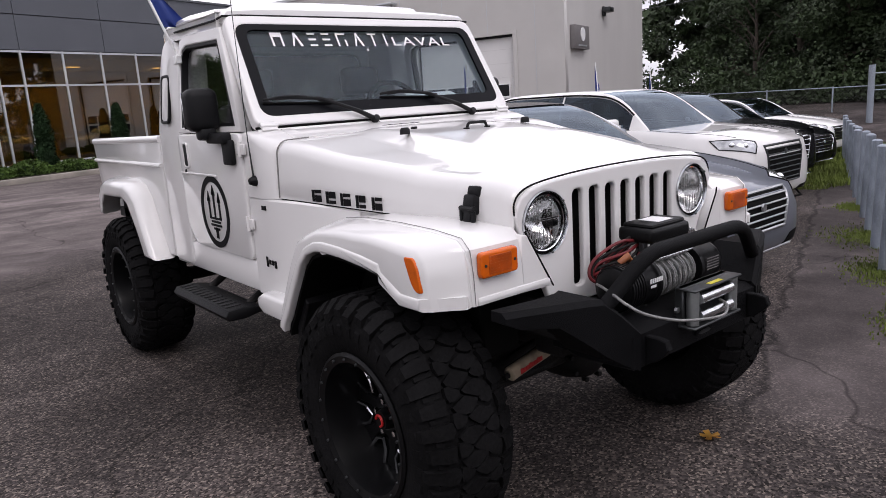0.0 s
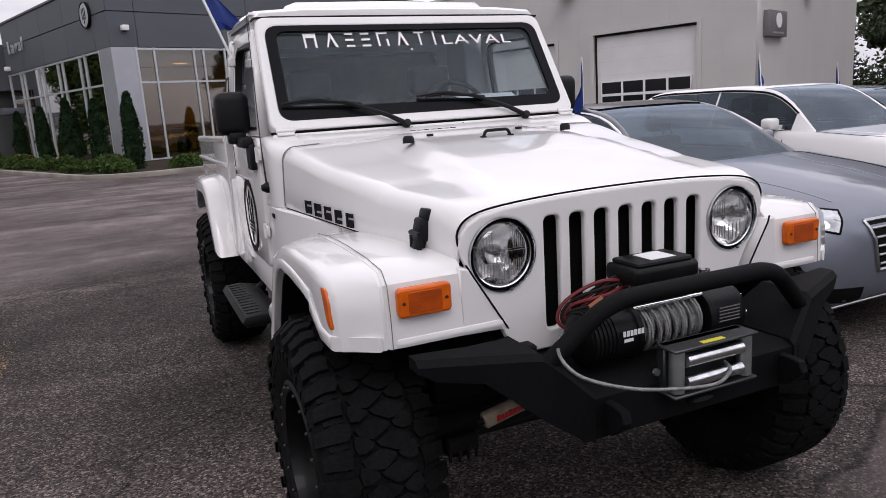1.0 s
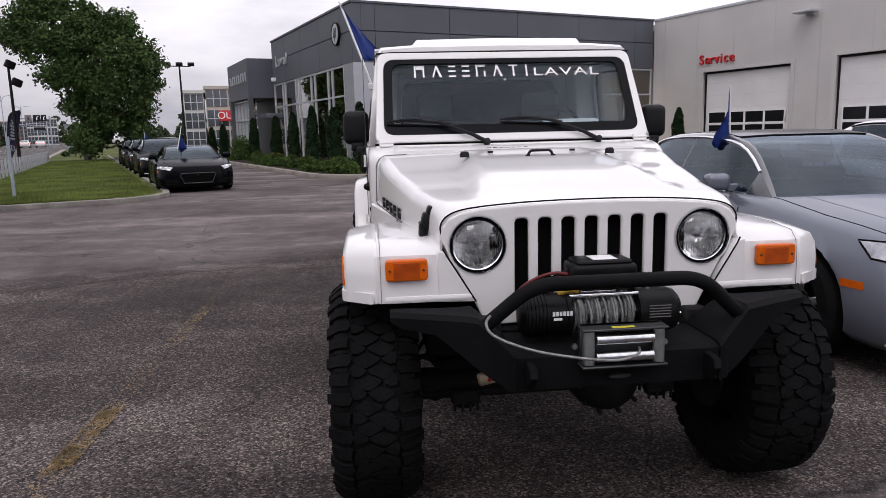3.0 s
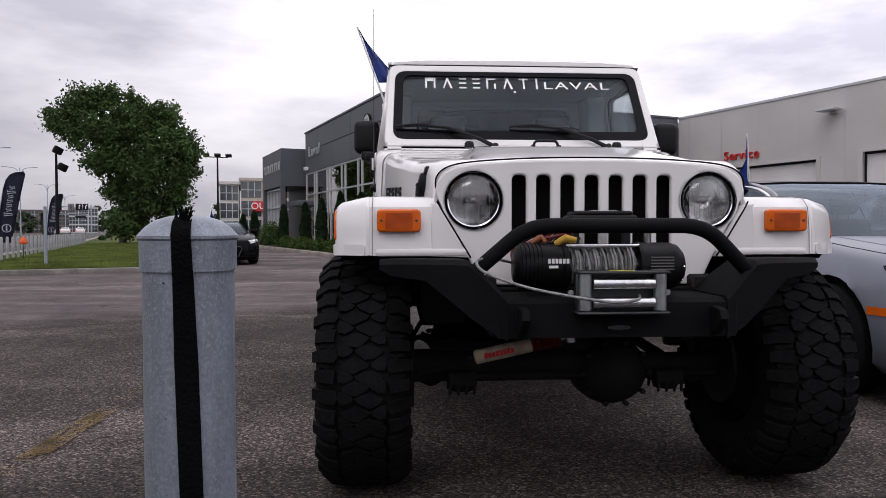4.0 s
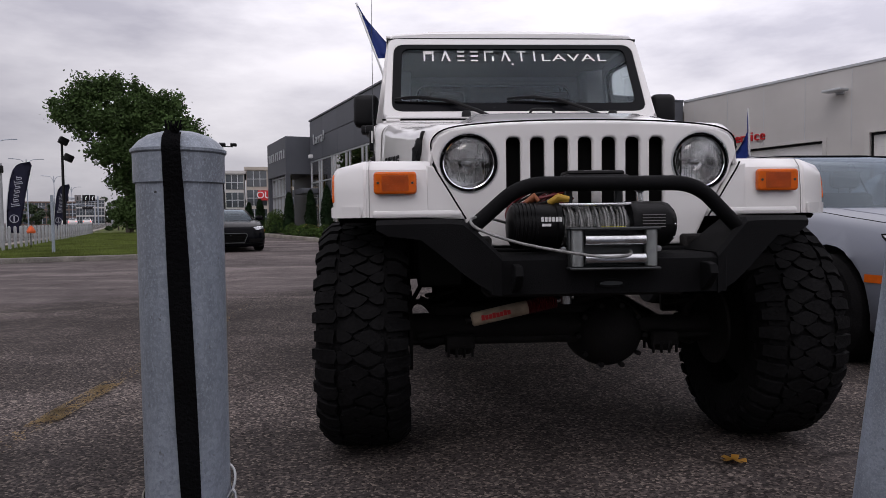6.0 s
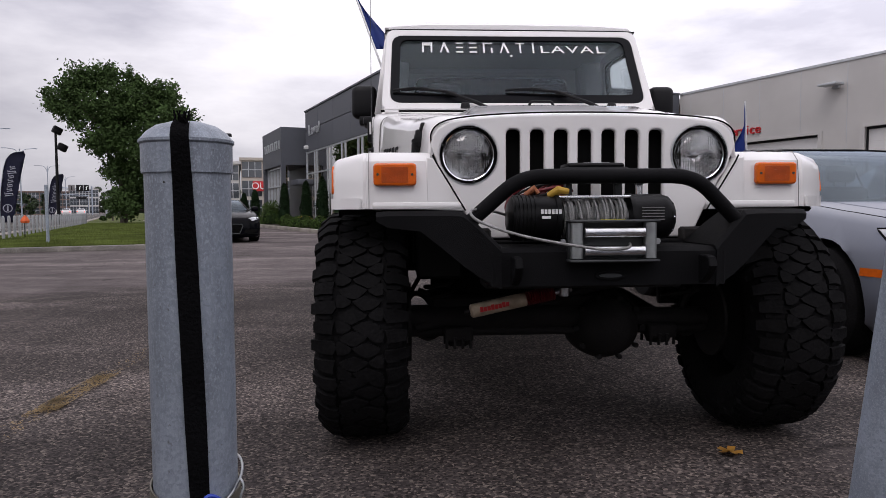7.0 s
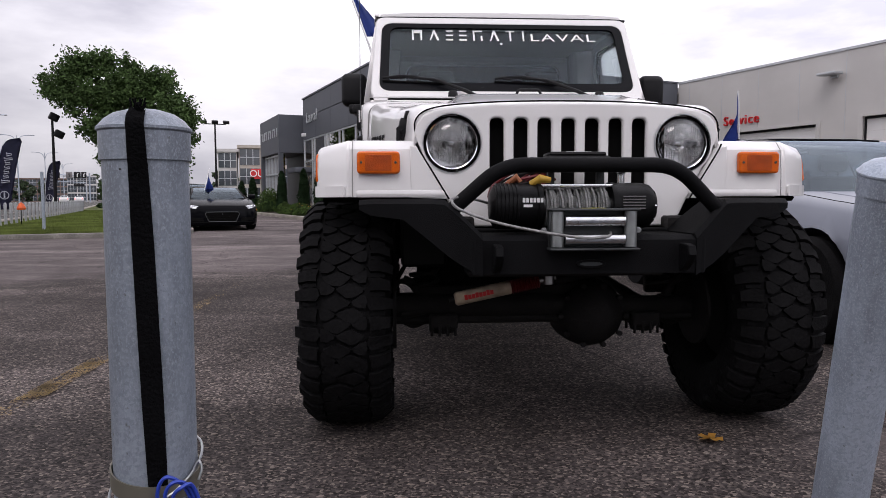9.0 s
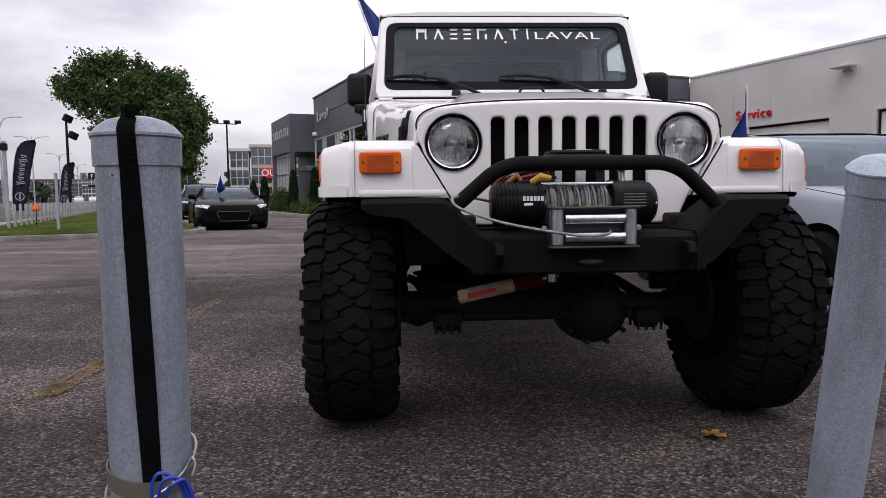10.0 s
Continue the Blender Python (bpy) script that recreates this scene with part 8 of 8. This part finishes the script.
def street_trees():
    """Trees across the street that the panes and the paint mirror."""
    rnd = random.Random(21)
    for i in range(15):
        u = i / 14
        tree(pose(-34 + 66 * u + rnd.uniform(-1, 1), -21 - 5 * math.sin(u * 3.1) + rnd.uniform(-1.5, 1.5), 0, 0, 0, rnd.uniform(0, 360)), "leafy roadside tree behind the parking bays", rnd.uniform(6.5, 9.5), 3.3, 22, 3200, .26, 500 + i, .2, "leaf_dark", .05, group="roadside trees")


street_trees()


# ---- far fence ----
M["dull_wire"] = mat("dull_fence_wire", (0.10, 0.105, 0.10), 0.7, metal=0.3, vary=0.2, scale=3)


def far_fence():
    p0, p1 = Vector((30.5, 40, -.55)), Vector((30.5, -6, -.55))
    f = thing("chain_link_fence", "tall galvanised chain-link fence along the wood", "fence")
    n = 16
    for i in range(n + 1):
        p = p0.lerp(p1, i / n)
        bm = bmesh.new()
        tube(bm, [p, p + Vector((0, 0, 1.5))], .035, 8)
        part("fence_post", bm, "galvanised", f)
    bm = bmesh.new()
    tube(bm, [p0 + Vector((0, 0, 1.45)), p1 + Vector((0, 0, 1.45))], .025, 6)
    part("top_rail", bm, "galvanised", f)
    v, e, L = [], [], 46.0
    s = .14
    for sgn in (1, -1):
        k = -2.0
        while k < L:
            a, b = (k, k + 1.4) if sgn > 0 else (k + 1.4, k)
            i = len(v)
            for t, z in ((a, -.52), (b, .88)):
                y = 40 - t
                v += [(30.5, y - .004, z), (30.5, y + .004, z)]
            e.append((i, i + 1, i + 3, i + 2))
            k += s
    me = bpy.data.meshes.new("mesh_wire")
    me.from_pydata(v, [], e)
    tagged(part("mesh_wire", me, "dull_wire", f), kind="stuff")
    g = thing("gate_post", "stout weathered steel gate post by the fence", "post", pose(26.5, 8.3, -.4))
    bm = bmesh.new()
    tube(bm, [(0, 0, -.1), (0, 0, 2.1)], .11, 12)
    part("post", bm, "galvanised", g)
    bm = bmesh.new()
    tube(bm, [(.1, 0, 1.8), (5.0, -2.6, 1.8)], .025, 6)
    tube(bm, [(.1, 0, 1.2), (5.0, -2.6, 1.2)], .02, 6)
    part("gate_rail", bm, "galvanised", g)
    for k, (z0, z1) in enumerate(((7.6, 9.3), (6.1, 7.4))):
        c = thing("power_line", "thin overhead power line across the wood", "cable", None, "overhead power lines")
        bm = bmesh.new()
        tube(bm, [(32.5, 46 - 60 * t, z0 + (z1 - z0) * t - 1.0 * math.sin(math.pi * t)) for t in [i / 24 for i in range(25)]], .018, 5)
        part("wire", bm, "gunmetal", c)


far_fence()


# ---- street side ----
M["pale_print"] = mat("pale_printed_cloth", (0.30, 0.31, 0.36), 0.7, vary=0.08)


def feather_flag(m, h, low, label):
    """A sail-shaped cloth, bowed along its pole and cut off square at the foot; low is the foot's width share."""
    f = thing("feather_flag", label, "flag", m, "feather flags along the street")
    left = [(0, -.12), (.25, -.112), (.5, -.092), (.75, -.055), (.88, -.018), (.95, .03), (.985, .09), (1.0, .20)]
    right = [(0, -.12 + low), (.3, .092), (.6, .142), (.85, .190), (1.0, .215)]
    foot = .38
    bm = bmesh.new()
    tube(bm, [(-.12 * h, 0, 0), (-.12 * h, 0, foot)] + [(lerp(left, v) * h - .012, 0, foot + v * h) for v in (.25, .5, .75, .88, .95, .985, 1.0)], .018, 8)
    part("pole", bm, "alu", f)
    bm = bmesh.new()
    grid = []
    for i in range(25):
        v = 1 - (1 - i / 24) ** 1.5
        x0, x1 = lerp(left, v) * h, lerp(right, v) * h
        grid.append([bm.verts.new((x0 + (x1 - x0) * u, .04 * math.sin(5 * v + 3 * u), foot + v * h - .05 * h * u * v ** 8)) for u in [j / 6 for j in range(7)]])
    for i in range(24):
        for j in range(6):
            bm.faces.new((grid[i][j], grid[i + 1][j], grid[i + 1][j + 1], grid[i][j + 1]))
    bmesh.ops.solidify(bm, geom=bm.faces[:], thickness=.006)
    cl = part("cloth", bm, "navy", f, "navy blue cloth", smooth=60)
    for k in range(7):
        v = .38 + .062 * k
        x, z = (lerp(left, v) + lerp(right, v)) / 2 * h, foot + v * h
        w = .17 if k in (0, 5) else .10
        bm = bmesh.new()
        tube(bm, [(x - w, -.072, z - .03), (x + w, -.072, z + .02), (x + w * .8, -.072, z + .09), (x - w, -.072, z + .06), (x - w * .9, -.072, z + .13)], .024, 6)
        part("lettering_bar", bm, "pale_print", cl)
    me = plate(circle(0, 0, .19, 24), [circle(0, 0, .155, 24)], .01)
    mark = part("round_mark", me, "pale_print", cl, m=Matrix.Translation(((lerp(left, .2) + lerp(right, .2)) / 2 * h, -.070, foot + .2 * h)) @ FACE_FRONT)
    part("mark_bar", bm_box(-.03, .03, -.13, .13, -.005, .005), "pale_print", mark)


feather_flag(site(-6.26, 34.7), 3.25, .155, "navy feather flag with white lettering bars")
feather_flag(site(-5.72, 50.7), 3.0, .075, "navy feather flag farther along the street")


def street_posts():
    first = None
    for i in range(32):
        b = 19.5 + i * .9
        m = site(-4.6 + (b - 22) * .035, b, 0)
        if first is None:
            first = thing("street_bollard", "pale steel bollard along the lawn's street edge", "bollard", m, "bollards along the street")
            bm = bmesh.new()
            lathe(bm, [(.042, 0), (.042, .68), (.036, .72), (.02, .745), (0, .75)], 10)
            part("post", bm, "pale_post", first)
        else:
            copy_thing(first, m)


M["pale_post"] = mat("pale_galvanised_post", (0.27, 0.28, 0.29), 0.55, vary=0.15, scale=4)
street_posts()
strip("road", [(-34, -30), (-5.6, -30), (-5.6, 22), (-4.4, 52), (-4.3, 110), (-4.3, 340), (-34, 340)], -.05, .004, "road", "grey asphalt street with passing lanes", "road")
strip("pavement", [(-5.6, 10), (-5.2, 10), (-5.2, 22), (-4.0, 52), (-3.9, 110), (-4.3, 110), (-4.4, 52), (-5.6, 22)], -.05, .14, "concrete", "concrete pavement edge by the street", "pavement")
for k in range(16):
    strip("road_marking", [(-13.2, 8 + k * 9), (-13.05, 8 + k * 9), (-13.05, 11 + k * 9), (-13.2, 11 + k * 9)], .004, .008, "white", "white broken lane line", "marking")

# sign post standing in the lawn
sp = thing("sign_post", "bare grey steel post standing in the lawn", "post", site(-3.32, 17.4, .1))
bm = bmesh.new()
tube(bm, [(0, 0, -.1), (0, 0, 1.42)], .038, 12)
part("post", bm, "galvanised", sp)


pw = thing("steel_pole", "pale grey pole with a dark side arm at the lawn's edge", "pole", site(-5.05, 22.0))
bm = bmesh.new()
tube(bm, [(0, 0, 0), (0, 0, 2.62)], .06, 12)
part("pole", bm, "pale_post", pw)
bm = bmesh.new()
tube(bm, [(.08, 0, 2.42), (-1.6, 0, 2.56)], .045, 8)
box(bm, -.09, .09, -.09, .09, 2.34, 2.56, .02, 1)
part("side_arm", bm, "black_plastic", pw)
om = thing("marker", "orange cloth marker on a thin dark stake", "marker", site(-4.25, 21.4, .02) @ Matrix.Diagonal((.7, .7, .85, 1)))
bm = bmesh.new()
tube(bm, [(0, 0, -.05), (.02, 0, .78)], .018, 8)
part("stake", bm, "dark", om)
bm = bmesh.new()
loft(bm, [[(.02 + r * math.cos(a) * (1 + .25 * math.sin(3 * a)), r * math.sin(a), z) for a in [2 * math.pi * i / 14 for i in range(14)]] for r, z in ((.13, .60), (.16, .66), (.10, .78), (.03, .86))])
part("cloth", bm, "orange_cloth", om)


def lamp_post(m, h, heads, label, mat_name="black_plastic"):
    l = thing("street_lamp", label, "lamp", m, "street lamps")
    bm = bmesh.new()
    tube(bm, [(0, 0, 0), (0, 0, h)], [.11, .07], 10)
    part("pole", bm, mat_name, l)
    if heads == "flood":
        for i, (x, z) in enumerate(((.1, h + .05), (.35, h - 1.0))):
            bm = bmesh.new()
            box(bm, -.28, .28, -.16, .16, -.22, .22, .06, 2)
            part("flood_head", bm, mat_name, l, m=pose(x, 0, z, 0, 25, 20))
    elif heads == "triple":
        bm = bmesh.new()
        tube(bm, [(-.9, 0, h - .15), (.9, 0, h - .15)], .045, 8)
        part("cross_arm", bm, mat_name, l)
        for x in (-.95, 0, .95):
            bm = bmesh.new()
            box(bm, -.26, .26, -.2, .2, -.12, .14, .04, 2)
            part("flood_head", bm, mat_name, l, m=pose(x, 0, h + .02, 18, 0, 0))
    else:
        for sx in (-1, 1):
            bm = bmesh.new()
            tube(bm, catmull([(0, 0, h - 1.5), (sx * .28, 0, h - .62), (sx * .75, 0, h - .10), (sx * 1.9, 0, h + .1)], 6), .06, 6)
            part("arm", bm, mat_name, l)
            bm = bmesh.new()
            box(bm, sx * 2.15 - .35, sx * 2.15 + .35, -.13, .13, h + .03, h + .14, .04, 2)
            part("lamp_head", bm, mat_name, l)


lamp_post(site(-5.25, 47.7), 5.9, "flood", "dark lamp post with two floodlights")
lamp_post(site(6.2, 62), 7.5, "triple", "dark lamp post with three floodlights on a cross arm")
for a, b in ((-16.2, 98), (-16.2, 128), (-16.2, 174), (-16.2, 228), (-16.2, 320), (-31, 190)):
    lamp_post(site(a, b), 11.0, "arms", "grey twin-armed street lamp", "galvanised")


def signal_gantry():
    g = thing("traffic_signal", "grey traffic signal gantry over the street", "signal", site(-8.4, 197.6))
    bm = bmesh.new()
    tube(bm, [(0, 0, 0), (0, 0, 7.4)], .18, 10)
    part("pole", bm, "galvanised", g)
    bm = bmesh.new()
    tube(bm, [(0, 0, 6.6), (-8.6, 0, 7.1)], .14, 8)
    tube(bm, [(0, 0, 5.9), (-8.6, 0, 6.9)], .07, 8)
    part("arm", bm, "galvanised", g)
    for x, w, mt in ((-1.25, 1.0, "black_plastic"), (-2.75, 1.35, "black_plastic"), (-4.55, 1.25, "sign_grey"), (-7.3, 1.15, "black_plastic")):
        h = part("lane_sign", bm_box(x - w / 2 - .1, x + w / 2 + .1, -.2, -.1, 6.1, 7.7, bevel=.05), mt, g, "square lane sign")
        bm = bmesh.new()
        tube(bm, [(x, -.24, 6.4), (x, -.24, 7.1), (x + (.3 if x > -4 else 0), -.24, 7.35)], .11, 6)
        part("arrow_bar", bm, "white" if mt == "black_plastic" else "black_plastic", h)
    far = part("far_signal", bm_box(-5.2, -2.4, 30, 30.3, 4.5, 5.2, bevel=.05), "black_plastic", g)
    bm = bmesh.new()
    tube(bm, [(-2.0, 30.2, -.2), (-2.0, 30.2, 5.6), (-9.2, 30.2, 6.0)], .12, 8)
    part("far_arm", bm, "galvanised", far)


M["red_glow"] = mat("lit_red_signal", (1.0, 0.05, 0.02), 0.4, vary=0, emit=1.6)
signal_gantry()

# traffic waiting far along the street, brake lamps lit
for a, b, p, lab in ((-9.9, 178, "white_paint", "white car waiting at the far signals"), (-12.4, 171, "white_paint", "pale car in the middle lane far off"), (-15.0, 176, "white_paint", "pale grey car in the far lane"), (-27.0, 150, "grey_paint", "grey car on the far side of the street")):
    c, st_ = parked_car("suv", p, lab, site(a, b, 0, 180), group="far traffic")
    for sx in (-1, 1):
        part("tail_lamp", bm_box(sx * .74 - .09, sx * .74 + .09, st_["L"] - .06, st_["L"] + .03, .80, .98, bevel=.03), "red_glow", c, "lit red tail lamp")

# grassy bank behind the line of cars
def grass_bank():
    bm = bmesh.new()
    n, k = 14, 18
    g = []
    for i in range(n + 1):
        row = []
        for j in range(k + 1):
            a, b = -3.5 + 13.0 * i / n, 54 + 76 * j / k
            e = min(1, i / 3, (n - i) / 3)
            u = max(0, min(1, (b - 54) / 48))
            row.append(bm.verts.new((a, b, -.05 + (.12 + .48 * u * u * (3 - 2 * u)) * e)))
        g.append(row)
    for i in range(n):
        for j in range(k):
            bm.faces.new((g[i][j], g[i + 1][j], g[i + 1][j + 1], g[i][j + 1]))
    part_ = part("grass_bank", bm, "lawn", None, m=site(0, 0))
    tagged(part_, "green grassy bank behind the parked cars", "grass", kind="structure")


grass_bank()


def far_hedge():
    r2 = np.random.default_rng(91)
    n = 9000
    u = r2.uniform(0, 1, n)
    h = 3.4 + 1.2 * np.sin(u * 23) + .8 * np.sin(u * 61)
    p = np.stack([-2 + 34 * u, 150 + r2.normal(size=n) * 1.2, np.abs(r2.uniform(0, 1, n)) * h + .1], 1)
    tagged(part("far_trees", leaf_mesh("far_trees", p, .42, r2), "leaf_dark", None, m=site(0, 0)), "low dark tree line far behind the forecourt", "trees", kind="stuff")


far_hedge()
parked_car("suv", "white_paint", "white sport utility car parked on the grassy bank", site(6.4, 108, .55, 58), group="far parked cars")


# ---- far buildings ----
M["panel_dark"] = mat("dark_grey_cladding", (0.085, 0.085, 0.092), 0.7, vary=0.12, scale=0.6)
M["pale_panel"] = mat("pale_grey_panelling", (0.24, 0.25, 0.26), 0.7, vary=0.1, scale=0.5)
M["office_pane"] = mat("office_glass", (0.06, 0.07, 0.08), 0.1, vary=0.4, scale=0.6, coat=0.5)


def office(m, w, d, h, floors, bays, wall, label):
    b = thing("office_building", label, "building", m, "far buildings")
    bm = bmesh.new()
    box(bm, 0, w, .0, d, 0, h)
    part("wall", bm, wall, b)
    bm = bmesh.new()
    box(bm, -.2, w + .2, -.2, d + .2, h, h + .35)
    part("parapet", bm, wall, b)
    fh = h / floors
    bw = w / bays
    for f in range(floors):
        for k in range(bays):
            bm = bmesh.new()
            box(bm, k * bw + bw * .04, (k + 1) * bw - bw * .04, -.06, .05, f * fh + fh * .12, (f + 1) * fh - fh * .06)
            wd = part("window", bm, "office_pane", b)
            bm = bmesh.new()
            for j in range(1, 3):
                x = k * bw + bw * .04 + bw * .92 * j / 3
                box(bm, x - .04, x + .04, -.10, -.06, f * fh + fh * .12, (f + 1) * fh - fh * .06)
            box(bm, k * bw + bw * .04, (k + 1) * bw - bw * .04, -.10, -.062, f * fh + fh * .5, f * fh + fh * .5 + .08)
            part("window_bars", bm, "alu", wd)
    return b


tower = office(pose(-21.8, 82.3, 0, 0, 0, 12), 2.2, 14, 6.4, 3, 1, "white_wall", "pale glazed office block across the forecourt")
block = office(pose(-19.5, 83.1, 0, 0, 0, 12), 10, 14, 6.9, 3, 4, "beige_wall", "beige office block with wide windows")
bm = bmesh.new()
box(bm, 1.35, 3.1, -.35, -.1, 3.2, 4.4, .03, 1)
sg = part("sign_board", bm, "red_sign", block, "red board with large white letters")
part("sign_letter", lettering("OU", 1.15, .06), "white", sg, "white letters reading OU", m=Matrix.Translation((2.05, -.40, 3.8)) @ FACE_FRONT)
office(pose(-131, 238, 0, 0, 0, 25), 24, 20, 7.6, 3, 7, "brick_far", "low brown office block far along the street")
office(pose(-148, 215, 0, 0, 0, 25), 22, 20, 7.0, 2, 6, "panel_dark", "low dark grey building far along the street")
office(pose(-113.5, 246, 0, 0, 0, 25), 9, 14, 8.6, 3, 3, "white_wall", "pale grey block far along the street")
hut = thing("utility_building", "plain pale grey panelled building beyond the lawn", "building", site(-4.2, 132))
part("wall", bm_box(0, 4.6, 0, 8, 0, 3.85), "pale_panel", hut)
part("parapet", bm_box(-.12, 4.72, -.12, 8.12, 3.85, 4.05), "pale_panel", hut)
for k in range(1, 4):
    part("panel_joint", bm_box(1.3 * k - .03, 1.3 * k + .03, -.03, .01, 0, 3.85), "panel_dark", hut)

for i, (a, b, h, w) in enumerate(((-22, 95, 6.2, 3.4), (-25.5, 98, 7.0, 3.8), (-29, 100, 7.6, 4.2), (-33, 104, 6.6, 3.6), (-38, 108, 7.2, 4.0), (-20.5, 212, 5.2, 3.4), (-14.0, 300, 8.5, 5.0), (-9.5, 300, 9.5, 5.5), (-26, 222, 5.6, 3.8))):
    tree(site(a, b, 0, i * 40), "distant green tree along the street", h, w, 16, 2200, .42, 400 + i, .2, "leaf_dark", .1, group="far street trees")
for i in range(6):
    tree(pose(-27 + 5.5 * i, 108 + 4 * math.sin(i), 0), "distant green tree behind the office blocks", 5 + math.sin(i * 2), 2.6, 12, 1400, .36, 430 + i, .18, "leaf_dark", .1, group="far street trees")

# ---- showroom contents ----
show, st_ = parked_car("coupe", "white_paint", "pale car on show behind the glass", site(10.6, 28.2, .11, -75), group="cars on show")
show2, st_ = parked_car("sedan", "dark_grey_paint", "dark car on show behind the glass", site(15.5, 27.0, .11, -65), group="cars on show")


# ---- small things ----
def post_fittings():
    """The strap, the clamp band and the ties on the strapped bollard."""
    s = thing("strap", "frayed black webbing strap hung over a bollard", "strap", pose(-.858, -2.12, -.008))
    bm = bmesh.new()
    rows = []
    prof = [(.20, .0466, 0), (.45, .0466, 0), (.62, .0466, 0), (.80, .0466, 0), (.886, .0470, 0), (.896, .0496, 0), (.922, .0500, 0), (.9305, .0516, 0), (.9395, .0450, 0), (.9455, .0380, 0)]
    for z, r, _ in prof:
        ang = radians(-82 + 13.5 * (.93 - z) / .43)
        hw = (.0102 + .0014 * math.sin(z * 11)) / r
        col_o = [Vector(((r + .0022) * math.cos(ang + k * hw), (r + .0022) * math.sin(ang + k * hw), z + (.004 * math.sin(k * 9) if z > .944 else 0))) for k in (-1, -.5, 0, .5, 1)]
        col_i = [Vector((r * math.cos(ang + k * hw), r * math.sin(ang + k * hw), z)) for k in (1, .5, 0, -.5, -1)]
        rows.append(col_o + col_i)
    loft(bm, rows)
    w = part("webbing", bm, "webbing", s, smooth=50)
    bm = bmesh.new()
    rnd = random.Random(3)
    z, r = .945, .0385
    ang = radians(-84)
    for i in range(22):
        a = ang + rnd.uniform(-.22, .22)
        p = Vector((r * math.cos(a), r * math.sin(a), z))
        tube(bm, [p, p + Vector((rnd.uniform(-.004, .004), rnd.uniform(-.004, .006), rnd.uniform(.004, .014)))], .0009, 4)
    tagged(part("frayed_threads", bm, "webbing", w), kind="stuff")
    c = thing("clamp_band", "olive metal clamp band round a bollard", "clamp", pose(-.858, -2.12, -.008))
    bm = bmesh.new()
    ring = [(.0480, .520), (.0496, .520), (.0496, .540), (.0480, .540)]
    lathe(bm, ring, 36, "z", True)
    for v in bm.verts:
        v.co.z += .010 * math.cos(math.atan2(v.co.y, v.co.x) - 2.2)
    part("band", bm, "olive", c)
    bm = bmesh.new()
    pts = [(.0515 * math.cos(a), .0515 * math.sin(a), .530 + .030 * math.sin(a + .6)) for a in [2 * math.pi * i / 40 for i in range(40)]]
    tube(bm, pts, .0016, 6, closed=True)
    tube(bm, catmull([(.049, -.02, .540), (.054, -.018, .548), (.058, -.020, .540), (.055, -.024, .528)], 6), .0016, 6)
    part("wire", bm, "steel", c)
    t = thing("blue_tie", "knotted blue plastic ties on a bollard", "tie", pose(-.858, -2.12, -.008))
    for k in range(3):
        bm = bmesh.new()
        dx = .008 * k
        tube(bm, catmull([(.018 + dx, -.050, .49), (.020 + dx, -.056, .530 - .004 * k), (.030 + dx, -.056, .545 - .006 * k), (.044 + dx * .6, -.044, .530), (.052 + dx * .6, -.038, .50), (.050 + dx, -.040, .46)], 6), .0022, 6)
        part("tie", bm, "blue_plastic", t)


M["olive"] = mat("olive_metal_band", (0.16, 0.15, 0.12), 0.5, metal=0.5, vary=0.15)
post_fittings()
bm = bmesh.new()
lathe(bm, [(0, .0), (.0032, .001), (.0036, .004), (.0022, .006), (0, .006)], 10, "y")
rv = thing("rivet", "small dark rivet in a bollard", "rivet", pose(-.8685, -2.1650, .874))
part("head", bm, "gunmetal", rv)


def fallen_leaf(x, y, s, seed):
    rnd = random.Random(seed)
    l = thing("fallen_leaf", "dry yellow maple leaf on the asphalt", "leaf", pose(x, y, .004, 0, 0, rnd.uniform(0, 360)))
    bm = bmesh.new()
    pts = []
    for i in range(20):
        a = 2 * math.pi * i / 20
        r = s * (.5 + .5 * abs(math.cos(2.5 * a))) * (1.0 if i % 2 else .8)
        pts.append((r * math.cos(a), r * math.sin(a)))
    c = bm.verts.new((0, 0, .006))
    vs = [bm.verts.new((p[0], p[1], .004 + .012 * rnd.random())) for p in pts]
    for i in range(20):
        bm.faces.new((c, vs[i], vs[(i + 1) % 20]))
    bmesh.ops.solidify(bm, geom=bm.faces[:], thickness=.0012)
    part("blade", bm, "dry_leaf", l)


fallen_leaf(.50, -.645, .05, 2)
fallen_leaf(1.35, .35, .03, 3)


def parking_line(x, y0, y1, w, n, seed):
    """A worn painted line: what is left is a scatter of small ragged flakes."""
    rnd = random.Random(seed)
    v, f = [], []
    for _ in range(n):
        y = y0 + (y1 - y0) * rnd.random()
        cx = x + rnd.uniform(-w / 2, w / 2)
        keep = .40 + .35 * noise.noise(Vector((x, y * 1.3, seed))) + .55 * noise.noise(Vector((cx * 16, y * 12, seed)))
        if rnd.random() > keep * float(np.interp(y, (-.9, .0, .12, .70, .85, 1.8, 2.0, 2.9, 3.1, 4.2), (.03, .10, 1.5, 1.5, .08, .05, .28, .28, .05, .03))):
            continue
        s = rnd.uniform(.0022, .0062)
        k = len(v)
        m = rnd.randint(4, 6)
        for i in range(m):
            a = 2 * math.pi * i / m + rnd.uniform(-.4, .4)
            v.append((cx + s * math.cos(a) * rnd.uniform(.6, 1.2), y + 1.4 * s * math.sin(a) * rnd.uniform(.6, 1.2), .0035))
        f.append(tuple(range(k, k + m)))
    me = bpy.data.meshes.new("parking_line")
    me.from_pydata(v, [], f)
    return tagged(part("parking_line", me, "yellow_line", None), "worn yellow painted parking bay line", "marking", kind="structure")


parking_line(-2.135, -.9, 4.2, .11, 24000, 5)
